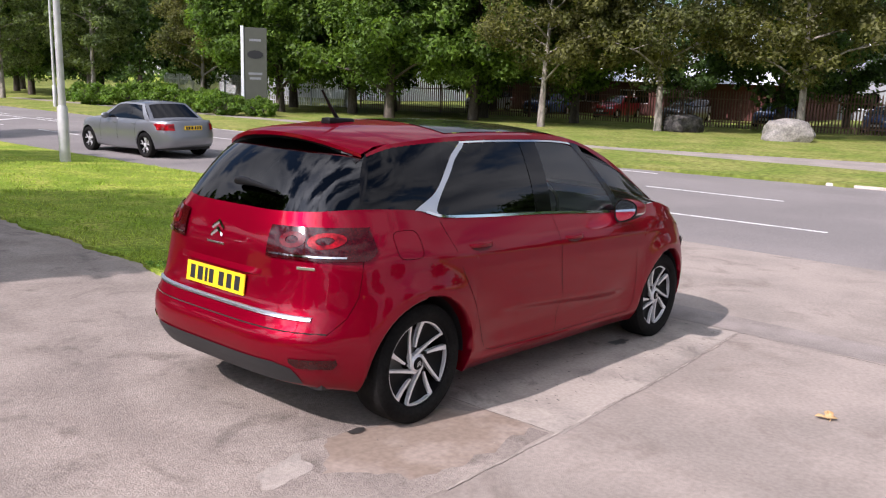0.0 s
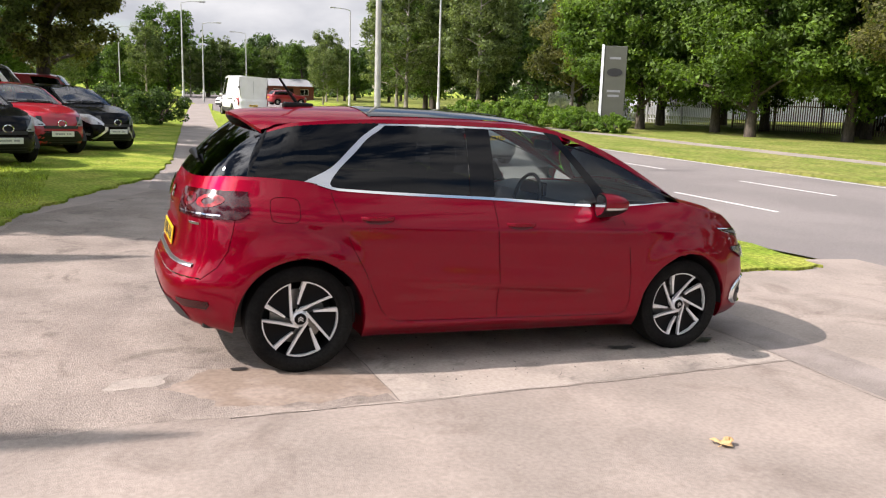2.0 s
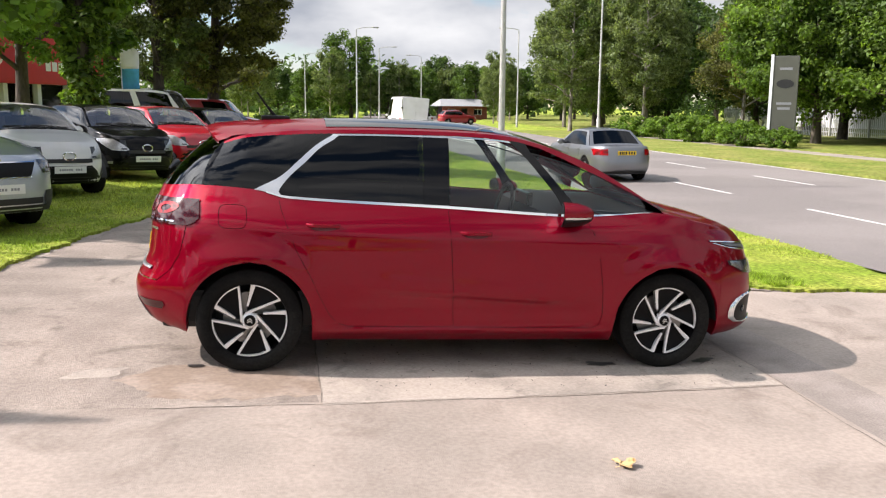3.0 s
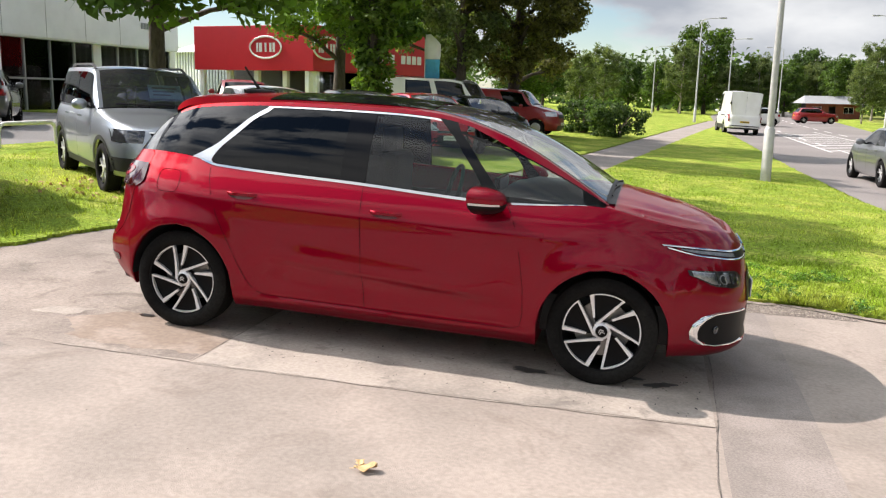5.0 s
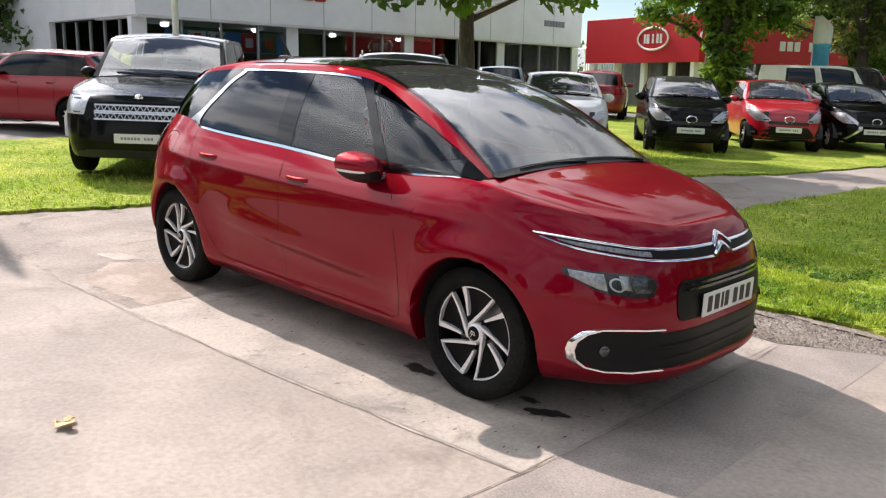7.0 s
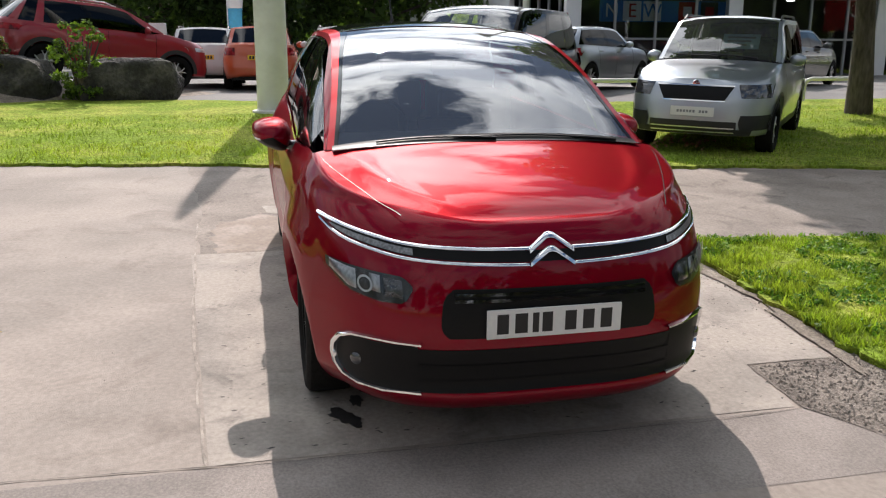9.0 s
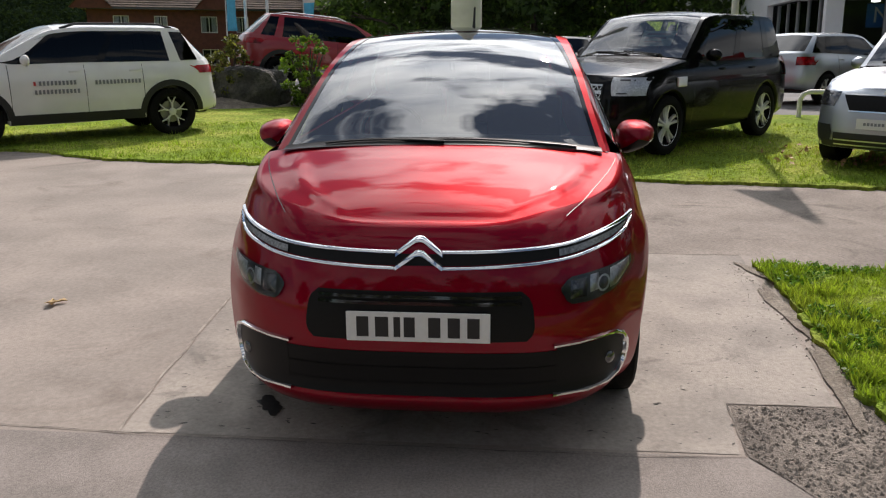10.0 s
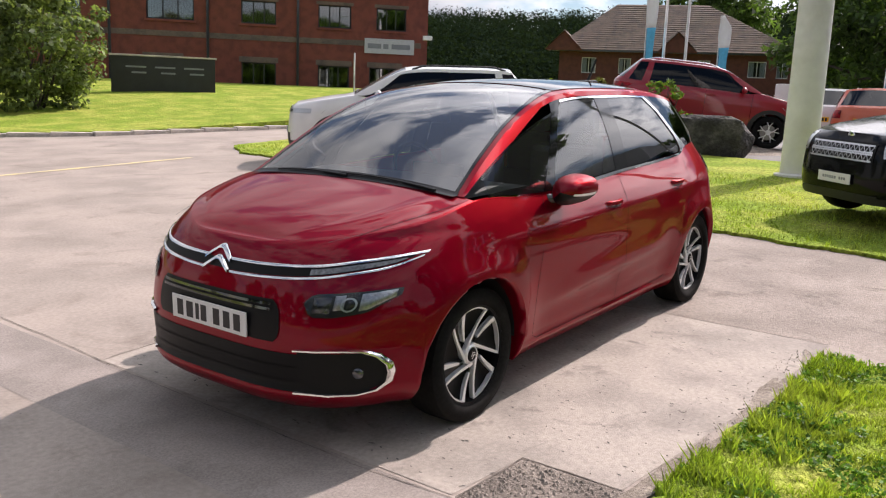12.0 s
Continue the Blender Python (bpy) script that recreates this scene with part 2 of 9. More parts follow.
M["blue_paint"] = material("blue_car_paint", (0.03, 0.07, 0.2), 0.35, coat=1.0, scale=300, vary=0.1)
M["gloss_black"] = material("gloss_black_trim", (0.008, 0.008, 0.009), 0.08, coat=1.0, scale=200, vary=0.2)
M["cup_red"] = material("shaded_red_paint", (0.06, 0.001, 0.005), 0.5, scale=200, vary=0.1)
M["gap_red"] = material("dark_red_gap", (0.03, 0.001, 0.003), 0.6, scale=200, vary=0.2, spec=0.1)
M["deep_black"] = material("matt_black_trim", (0.006, 0.006, 0.0065), 0.45, scale=200, vary=0.25, spec=0.2)
M["pillar_black"] = material("black_pillar_film", (0.004, 0.004, 0.0045), 0.06, scale=200, vary=0.2, spec=0.3)
M["plastic"] = material("black_plastic", (0.018, 0.018, 0.019), 0.55, scale=300, vary=0.25, bump=0.15, bump_scale=900, bump_dist=0.001)
M["rubber"] = material("tyre_rubber", (0.007, 0.0068, 0.0066), 0.8, spec=0.1, scale=60, vary=0.3, bump=0.2, bump_scale=400, second=(0.014, 0.0135, 0.0125), second_scale=4, bump_dist=0.002)
M["chrome"] = material("chrome", (0.85, 0.86, 0.87), 0.08, metal=1.0, scale=300, vary=0.03)
M["satin"] = material("satin_silver", (0.72, 0.73, 0.75), 0.28, metal=1.0, scale=600, vary=0.06)
M["alloy"] = material("machined_alloy", (0.8, 0.8, 0.81), 0.42, metal=0.55, scale=500, vary=0.06)
M["rim_dark"] = material("dark_rim_paint", (0.004, 0.004, 0.0043), 0.5, spec=0.12, coat=0.0, scale=300, vary=0.2)
M["steel"] = material("brake_steel", (0.3, 0.29, 0.28), 0.45, metal=0.9, scale=200, vary=0.2)
M["lamp_red"] = material("red_lamp_lens", (0.34, 0.005, 0.01), 0.15, coat=0.3, scale=40, vary=0.3, second=(0.1, 0.002, 0.003), second_scale=9, spec=0.2)
M["lamp_dim"] = material("dim_red_lens", (0.1, 0.002, 0.005), 0.15, coat=0.4, scale=90, vary=0.4, spec=0.2)
M["lens_ring"] = material("red_ring_lens", (0.3, 0.004, 0.01), 0.2, coat=0.3, scale=90, vary=0.4, second=(0.1, 0.002, 0.005), second_scale=14, spec=0.2)
M["drl"] = material("unlit_lamp_strip", (0.22, 0.23, 0.24), 0.3, metal=0.5, scale=90, vary=0.5)
M["lamp_dark"] = material("smoked_lamp_lens", (0.035, 0.001, 0.002), 0.12, coat=0.5, spec=0.2, scale=60, vary=0.3)
M["reflector"] = material("lamp_reflector", (0.52, 0.53, 0.54), 0.3, metal=0.9, scale=60, vary=0.3)
M["smoked"] = material("grey_headlamp_lens", (0.09, 0.093, 0.1), 0.12, metal=0.6, coat=1.0, scale=30, vary=0.5)
M["lamp_inner"] = material("lamp_inner_black", (0.02, 0.021, 0.023), 0.3, coat=0.6, scale=60, vary=0.3)
M["cabin"] = material("dark_cabin_trim", (0.02, 0.02, 0.022), 0.7, scale=80, vary=0.3)
# lighter than the dark trim, to put sun on the dashboard into its colour
M["dash"] = material("sunlit_dashboard", (0.15, 0.15, 0.155), 0.65, scale=80, vary=0.15)
M["seat"] = material("grey_seat_cloth", (0.05, 0.05, 0.053), 0.85, scale=200, vary=0.3)
M["pale_trim"] = material("pale_grey_trim", (0.35, 0.34, 0.33), 0.7, scale=80, vary=0.1)
M["plate_yellow"] = material("yellow_plate", (0.85, 0.55, 0.01), 0.4, scale=60, vary=0.03, coat=0.4)
M["plate_white"] = material("white_plate", (0.75, 0.75, 0.74), 0.4, scale=60, vary=0.03, coat=0.4)
M["plate_ink"] = material("plate_bars", (0.015, 0.015, 0.017), 0.5, scale=60, vary=0.1)
M["screen"] = glass("windscreen_glass", (0.62, 0.66, 0.65), ior=2.3, dust=0.075)
M["lamp_cover"] = glass("lamp_cover", (0.8, 0.82, 0.83), ior=1.3)
M["clear"] = glass("clear_lens", (0.9, 0.92, 0.93))
M["side_glass"] = glass("side_glass", (0.72, 0.79, 0.77), ior=1.52, dust=0.015)
M["privacy"] = glass("privacy_glass", (0.02, 0.021, 0.024), ior=1.44)
M["pane"] = glass("window_pane", (0.72, 0.75, 0.77), ior=1.4)
M["roof_glass"] = material("black_roof_glass", (0.006, 0.006, 0.007), 0.06, coat=0.0, spec=0.18, scale=20, vary=0.1)

M["white_wall"] = material("white_cladding", (0.84, 0.86, 0.89), 0.5, scale=2, vary=0.03, second=(0.79, 0.81, 0.84), second_scale=0.6)
M["red_sign"] = material("red_sign_panel", (0.5, 0.012, 0.02), 0.4, scale=2, vary=0.04)
M["red_ink"] = material("red_letters", (0.45, 0.02, 0.03), 0.4, scale=5, vary=0.05)
M["white_ink"] = material("white_letters", (0.8, 0.8, 0.8), 0.4, scale=5, vary=0.04)
M["grey_ink"] = material("grey_letters", (0.22, 0.23, 0.25), 0.5, scale=5, vary=0.08)
M["blue_ink"] = material("blue_letters", (0.05, 0.2, 0.55), 0.4, scale=5, vary=0.05)
# dark grey stands in for dim rooms behind windows; also one banner block
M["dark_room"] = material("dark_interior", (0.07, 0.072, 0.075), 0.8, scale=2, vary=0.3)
# darker copy of the red brick, with the shade on these walls in its colour
M["shaded_brick"] = material("shaded_red_brick", (0.125, 0.043, 0.036), 0.9, scale=30, vary=0.25, second=(0.095, 0.035, 0.03), second_scale=2.5)
M["office_pane"] = glass("office_pane", (0.4, 0.43, 0.45), ior=2.3)
M["brick"] = material("red_brick", (0.225, 0.066, 0.046), 0.9, scale=30, vary=0.25, second=(0.165, 0.05, 0.037), second_scale=2.5, random_ob=0.15)
M["roof_tile"] = material("brown_roof_tiles", (0.17, 0.125, 0.1), 0.85, scale=20, vary=0.25, second=(0.12, 0.095, 0.08), second_scale=1.5)
M["grey_metal"] = material("grey_cladding", (0.3, 0.31, 0.32), 0.6, scale=2, vary=0.08)
M["pole_paint"] = material("galvanised_pole", (0.5, 0.5, 0.49), 0.5, metal=0.3, scale=6, vary=0.12)
M["white_post"] = material("white_painted_post", (0.74, 0.73, 0.72), 0.55, scale=5, vary=0.06, second=(0.5, 0.49, 0.45), second_scale=1.3, second_cut=(0.5, 0.75))
M["rust_fence"] = material("rusty_palisade", (0.14, 0.085, 0.06), 0.8, scale=12, vary=0.35, island=0.2)
M["grey_fence"] = material("galvanised_palisade", (0.5, 0.51, 0.52), 0.5, metal=0.3, scale=12, vary=0.1, island=0.1)
M["grit"] = material("brown_grit", (0.22, 0.19, 0.16), 0.9, scale=30, vary=0.4, island=0.4)
M["rock"] = material("dark_boulder", (0.032, 0.03, 0.028), 0.9, scale=14, vary=0.4, bump=1.0, bump_scale=18, second=(0.09, 0.084, 0.074), second_scale=2.5, bump_dist=0.05)
M["pale_rock"] = material("pale_boulder", (0.3, 0.28, 0.25), 0.9, scale=14, vary=0.3, bump=1.0, bump_scale=18, second=(0.2, 0.19, 0.17), second_scale=2.5, bump_dist=0.05)
M["bark"] = material("bark", (0.06, 0.048, 0.037), 0.95, scale=20, vary=0.4, bump=1.0, bump_scale=30, second=(0.1, 0.083, 0.066), second_scale=3, stretch=(1, 1, 0.25), bump_dist=0.02)
M["pale_bark"] = material("pale_bark", (0.3, 0.27, 0.23), 0.9, scale=15, vary=0.3, second=(0.14, 0.12, 0.1), second_scale=4, stretch=(1, 1, 0.4))
M["leaf"] = leafy("green_leaves", (0.085, 0.14, 0.03), (0.06, 0.1, 0.024), island=0.6)
M["leaf_near"] = leafy("sunlit_leaves", (0.11, 0.19, 0.026), (0.07, 0.13, 0.022), sheer=0.35)
M["leaf_bright"] = leafy("bright_leaves", (0.12, 0.19, 0.034), (0.07, 0.12, 0.026), island=0.6)
M["leaf_dark"] = leafy("dark_leaves", (0.068, 0.112, 0.036), (0.05, 0.085, 0.028), island=0.6)
M["leaf_brown"] = leafy("turning_leaves", (0.13, 0.13, 0.045), (0.09, 0.1, 0.036), island=0.6)
M["leaf_grey"] = leafy("grey_green_leaves", (0.14, 0.175, 0.075), (0.1, 0.135, 0.055), island=0.6)
M["clover_leaf"] = leafy("clover_leaves", (0.12, 0.23, 0.03), (0.07, 0.15, 0.025), island=0.5, sheer=0.3)
M["hedge_leaf"] = leafy("hedge_leaves", (0.13, 0.21, 0.035), (0.09, 0.16, 0.03))
# leaf colours darkened to stand for woods seen against the sun
M["far_leaf"] = leafy("backlit_wood_leaves", (0.019, 0.03, 0.019), (0.013, 0.022, 0.014), island=0.3, sheer=0.2)
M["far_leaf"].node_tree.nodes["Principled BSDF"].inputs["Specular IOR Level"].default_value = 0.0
M["bulb"] = material("showroom_bulb", (0.9, 0.9, 0.88), 0.5)
M["bulb"].node_tree.nodes["Principled BSDF"].inputs["Emission Color"].default_value = (1.0, 0.96, 0.9, 1)
M["bulb"].node_tree.nodes["Principled BSDF"].inputs["Emission Strength"].default_value = 6.0
M["curtain"] = material("pale_cloth", (0.72, 0.74, 0.76), 0.8, scale=30, vary=0.06)
M["paper"] = material("pale_price_sheet", (0.45, 0.68, 0.7), 0.6, scale=10, vary=0.05)
M["flag_cloth"] = material("blue_flag_cloth", (0.1, 0.45, 0.7), 0.8, scale=10, vary=0.1)
# panel grey set darker, so the colour carries the shade on its face
M["totem_shade_grey"] = material("totem_shade_panel", (0.078, 0.082, 0.066), 0.5, scale=3, vary=0.06)
M["sign_black"] = material("black_sign_board", (0.02, 0.021, 0.023), 0.4, scale=3, vary=0.2)

# ---- mesh helpers ----
def mesh_ob(name, verts, faces, mat, parent=None, label="", smooth=None, loc=None):
    """ONE mesh object from lists; smooth: the angle in degrees above which an edge stays sharp."""
    me = bpy.data.meshes.new(name)
    me.from_pydata([tuple(v) for v in verts], [], faces)
    if smooth:
        me.shade_smooth()
        me.set_sharp_from_angle(angle=radians(smooth))
    me.materials.append(M[mat] if isinstance(mat, str) else mat)
    ob = new(name, me)
    if loc is not None:
        ob.matrix_basis = loc
    if parent:
        ob.parent = parent
    if label:
        tagged(ob, label)
    return ob


def part(name, bm, mat, parent=None, label="", smooth=None, loc=None):
    """A bmesh as ONE mesh object under a thing or a part."""
    me = bpy.data.meshes.new(name)
    bm.to_mesh(me)
    bm.free()
    if smooth:
        me.shade_smooth()
        me.set_sharp_from_angle(angle=radians(smooth))
    me.materials.append(M[mat] if isinstance(mat, str) else mat)
    ob = new(name, me)
    if loc is not None:
        ob.matrix_basis = loc
    if parent:
        ob.parent = parent
    if label:
        tagged(ob, label)
    return ob


def thing(name, m, label, category, group="", kind=""):
    """An Empty at the base of a thing; its parts are its children."""
    ob = new(name)
    ob.empty_display_size = 0.1
    ob.matrix_basis = m
    return tagged(ob, label, category, group, kind)


def add_box(bm, lo, hi, bevel=0.0):
    """A box between two corners, with rounded edges, joined into bm."""
    c = [(a + b) / 2 for a, b in zip(lo, hi)]
    s = [b - a for a, b in zip(lo, hi)]
    g = bmesh.ops.create_cube(bm, size=1, matrix=Matrix.LocRotScale(c, None, s))
    if bevel:
        edges = {e for v in g["verts"] for e in v.link_edges}
        bmesh.ops.bevel(bm, geom=list(edges), offset=bevel, segments=2, affect="EDGES", profile=0.6)
    return bm


def box(lo, hi, bevel=0.0):
    return add_box(bmesh.new(), lo, hi, bevel)


def tube_data(points, radii, sides=8, flat=1.0, cap=True):
    """A tapered round bar along points."""
    vs, fs = [], []
    pts = [Vector(p) for p in points]
    n = len(pts)
    side = None
    for i, p in enumerate(pts):
        d = (pts[min(i + 1, n - 1)] - pts[max(i - 1, 0)]).normalized()
        if side is None:
            side = d.orthogonal().normalized()
        side = (side - d * side.dot(d)).normalized()
        up = d.cross(side)
        r = radii[i] if isinstance(radii, (list, tuple)) else radii
        for k in range(sides):
            a = 2 * math.pi * k / sides
            vs.append(p + side * (r * math.cos(a)) + up * (r * flat * math.sin(a)))
    for i in range(n - 1):
        for k in range(sides):
            fs.append((i * sides + k, i * sides + (k + 1) % sides, (i + 1) * sides + (k + 1) % sides, (i + 1) * sides + k))
    if cap:
        fs.append(tuple(range(sides))[::-1])
        fs.append(tuple(range((n - 1) * sides, n * sides)))
    return vs, fs


def tube(name, points, radii, mat, parent=None, label="", sides=8, flat=1.0):
    v, f = tube_data(points, radii, sides, flat)
    return mesh_ob(name, v, f, mat, parent, label, smooth=50)


def merge(lists):
    vs, fs = [], []
    for v, f in lists:
        o = len(vs)
        vs += list(v)
        fs += [tuple(i + o for i in q) for q in f]
    return vs, fs


def grid_faces(rows, cols, flip=False):
    fs = []
    for i in range(rows - 1):
        for j in range(cols - 1):
            q = (i * cols + j, i * cols + j + 1, (i + 1) * cols + j + 1, (i + 1) * cols + j)
            fs.append(q[::-1] if flip else q)
    return fs


def mirror(vf):
    v, f = vf
    return [(p[0], -p[1], p[2]) for p in v], [tuple(q[::-1]) for q in f]


def lathe(profile, sides=48, axis="y"):
    """A ring turned round the y axis from (radius, y) pairs."""
    vs, n = [], len(profile)
    for k in range(sides):
        a = 2 * math.pi * k / sides
        for r, y in profile:
            vs.append((r * math.cos(a), y, r * math.sin(a)))
    fs = []
    for k in range(sides):
        for i in range(n - 1):
            a, b = k * n + i, ((k + 1) % sides) * n + i
            fs.append((a, a + 1, b + 1, b))
    return vs, fs


K_SLOPE = math.tan(radians(2.2))


def gz(x, y=0.0):
    """Height of the ground: it falls towards the road and is level beyond."""
    return -K_SLOPE * min(max(x, -14.0), 6.5)


def sheet(name, outline, mat, lift=0.0, label="", category="", thick=0.0, cuts=(-14.0, 6.5), parent=None, kind="structure"):
    """A flat piece of ground that follows the slope; thick: the depth of its edge."""
    bm = bmesh.new()
    vs = [bm.verts.new((x, y, 0)) for x, y in outline]
    f = bm.faces.new(vs)
    if f.normal.z < 0 or sum((outline[i - 1][0] * outline[i][1] - outline[i][0] * outline[i - 1][1]) for i in range(len(outline))) < 0:
        f.normal_flip()
    for c in cuts:
        bmesh.ops.bisect_plane(bm, geom=bm.verts[:] + bm.edges[:] + bm.faces[:], plane_co=(c, 0, 0), plane_no=(1, 0, 0))
    bmesh.ops.triangulate(bm, faces=bm.faces[:])
    if thick:
        r = bmesh.ops.extrude_face_region(bm, geom=bm.faces[:])
        low = [v for v in r["geom"] if isinstance(v, bmesh.types.BMVert)]
        for v in low:
            v.co.z += 1.0
    for v in bm.verts:
        v.co.z = gz(v.co.x) + lift + ((v.co.z - 1.0) * thick if thick else 0.0)
    if thick:
        bmesh.ops.recalc_face_normals(bm, faces=bm.faces[:])
    ob = part(name, bm, mat, parent)
    return tagged(ob, label, category, "", kind) if kind else ob


def ragged(points, step=0.06, amount=0.03, seed=1, closed=True):
    """An outline with an uneven, overgrown edge."""
    rng = random.Random(seed)
    out = []
    n = len(points)
    for i in range(n if closed else n - 1):
        a, b = Vector((*points[i], 0)), Vector((*points[(i + 1) % n], 0))
        d = b - a
        if d.length > 60 or d.length < 0.01:
            out.append((a.x, a.y))
            continue
        nrm = Vector((-d.y, d.x, 0)).normalized()
        k = max(1, int(d.length / step)) if d.length < 14 else max(1, int(d.length / (step * 6)))
        for j in range(k):
            p = a + d * (j / k)
            o = amount * (noise.noise((p.x * 1.7, p.y * 1.7, seed)) * 1.6 + noise.noise((p.x * 9, p.y * 9, seed)) * 0.9 + rng.uniform(-0.35, 0.35))
            if j:
                p = p + nrm * o
            out.append((p.x, p.y))
    return out

# ---- ground, road, apron, grass ----
FAR = 900.0
bm = bmesh.new()
for x0, x1 in ((-FAR, -14.0), (-14.0, 6.5), (6.5, FAR)):
    ys = [-FAR, -60, 0, 60, FAR]
    for y0, y1 in zip(ys[:-1], ys[1:]):
        bm.faces.new([bm.verts.new((x, y, gz(x) - 0.05)) for x, y in ((x0, y0), (x1, y0), (x1, y1), (x0, y1))])
bmesh.ops.remove_doubles(bm, verts=bm.verts[:], dist=0.001)
tagged(part("ground", bm, "grass"), "rough grass ground reaching to the far trees", "ground", "", "structure")

# the road runs along y in front of the car's nose
ROAD_FAR = 15.6
sheet("road", [(6.3, -140), (ROAD_FAR, -140), (16.9, -2), (16.2, 4), (15.4, 11), (15.5, 33), (16.5, 60), (22, 110), (30, 190), (16, 190), (8.2, 110), (6.0, 60), (5.55, 20), (5.75, 8.7), (6.0, 3), (6.3, 1.6)], "road", -0.02, "grey worn asphalt road with white lines", "road")
sheet("pavement", [(6.6, -11), (6.6, 2.2), (-0.2, 2.6), (0.2, 9), (-1.6, 12), (-4.3, 5), (-4.6, 0), (-5.6, -5), (-7, -9), (-12, -11.5), (-12.2, -14.2), (-6.6, -15.3), (-2, -18), (3, -24), (6.6, -40)], "asphalt", 0.0, "pale worn asphalt crossing in front of the car lot", "pavement")
sheet("footpath", [(-1.7, 8.6), (-0.35, 7.0), (0.0, 9), (0.24, 11.6), (2.68, 33.3), (3.74, 43), (8.0, 80), (6.4, 80), (2.23, 43.5), (-0.81, 14.66), (-1.5, 10.4)], "path", 0.006, "narrow grey asphalt footpath between strips of grass", "path")

# slabs and strips of the crossing
sheet("old_asphalt", ragged([(-4.7, -1.75), (-2.5, -1.5), (-0.97, -1.44), (-0.97, 1.97), (-0.65, 2.6), (-0.4, 4.0), (-0.4, 6.8), (-1.5, 8.6), (-3.2, 5.6), (-3.9, 2.2), (-4.4, 0.0)], 0.2, 0.03, 8), "old_asphalt", 0.001, "greyer old asphalt between slab and lawn", "pavement")
sheet("concrete_slab", [(-0.95, -1.5), (2.06, -1.27), (2.06, 1.22), (1.6, 1.27), (1.6, 1.74), (0.6, 1.85), (-0.95, 1.95)], "concrete", 0.0025, "pale old concrete slab under the red car", "slab")
sheet("resurfaced_strip", [(2.08, -7.5), (2.6, -7.5), (2.62, 1.6), (2.08, 1.24)], "dark_strip", 0.0015, "darker resurfaced strip across the crossing", "pavement")
sheet("chippings_patch", [(1.61, 1.285), (2.06, 1.24), (2.5, 1.5), (3.4, 1.62), (3.2, 1.95), (1.6, 1.9)], "rough_patch", 0.002, "dark coarse patch of chippings beside the grass", "patch")
sheet("brown_stain", ragged([(-2.2, -1.0), (-1.95, -1.32), (-0.9, -1.37), (-0.86, -1.05), (-1.2, -0.8), (-1.9, -0.7)], 0.05, 0.05, 4), "stain", 0.0015, "brown dried stain on the asphalt", "stain")

# joints between the slabs, worn ridges, hairline cracks
def joint(points, width, mat, label, seed, lift=0.004, name="joint"):
    rng = random.Random(seed)
    path = []
    for a, b in zip(points[:-1], points[1:]):
        n = max(2, int(math.hypot(b[0] - a[0], b[1] - a[1]) / 0.05))
        path += [(a[0] + (b[0] - a[0]) * k / n, a[1] + (b[1] - a[1]) * k / n) for k in range(n)]
    path.append(points[-1])
    left, right = [], []
    for i, (x, y) in enumerate(path):
        a, b = path[max(0, i - 1)], path[min(len(path) - 1, i + 1)]
        d = Vector((b[0] - a[0], b[1] - a[1])).normalized()
        o = 0.012 * noise.noise((x * 3, y * 3, seed)) + rng.uniform(-0.002, 0.002)
        w = width * (0.5 + 0.35 * noise.noise((x * 6, y * 6, seed + 5)) + rng.uniform(-0.12, 0.12))
        left.append((x - d.y * (o + w), y + d.x * (o + w), gz(x) + lift))
        right.append((x - d.y * (o - w), y + d.x * (o - w), gz(x) + lift))
    vs = [p for q in zip(left, right) for p in q]
    tagged(mesh_ob(name, vs, [(2 * i, 2 * i + 1, 2 * i + 3, 2 * i + 2) for i in range(len(path) - 1)], mat), label, "joint", "", "structure")


joint([(-1.9, -1.5), (-0.98, -1.47), (0.34, -1.42), (1.41, -1.34), (2.06, -1.28)], 0.013, "ridge", "pale worn mortar ridge along the slab", 3, 0.0042)
joint([(2.0, -4.2), (2.03, -1.9), (2.08, -1.04), (2.11, 0.73), (2.08, 1.24)], 0.006, "crack", "dark joint along the resurfaced strip", 5, 0.0046)
joint([(-0.95, -1.46), (-0.97, 0.3), (-0.95, 1.94)], 0.007, "crack", "dark broken edge of the slab", 7, 0.0046)
joint([(1.6, 1.27), (1.6, 1.75)], 0.007, "crack", "dark edge of the chippings patch", 8, 0.005)
joint([(1.6, 1.27), (2.08, 1.25), (2.5, 1.5)], 0.007, "crack", "dark edge of the chippings patch", 9, 0.005)

# grass beside the crossing, with overgrown edges
VERGE = [(-0.63, 1.95), (0.4, 1.98), (1.55, 1.86), (2.3, 1.95), (3.1, 1.9), (4.2, 1.58), (5.55, 1.72), (5.85, 4.0), (5.75, 8.7), (5.5, 12.7), (5.45, 20), (5.8, 60), (8.4, 80), (8.0, 80), (3.74, 43), (2.68, 33.3), (0.24, 11.6), (-0.1, 9.0), (-0.3, 7.0), (-0.35, 4.0)]
LAWN = [(-0.81, 14.66), (2.23, 43.5), (6.4, 80), (-60, 80), (-60, 24), (-11.2, 24), (-10.9, 9.8), (-11, 4), (-10.9, 1.2), (-12.2, -1.5), (-12.6, -5.5), (-11.5, -9.0), (-9, -11.6), (-7.0, -11.2), (-6.1, -9.95), (-5.95, -6.6), (-5.15, -4.9), (-4.7, -1.7), (-4.27, 0.0), (-3.85, 2.1), (-3.75, 3.3), (-3.35, 5.5), (-2.5, 8.0), (-1.5, 10.2)]
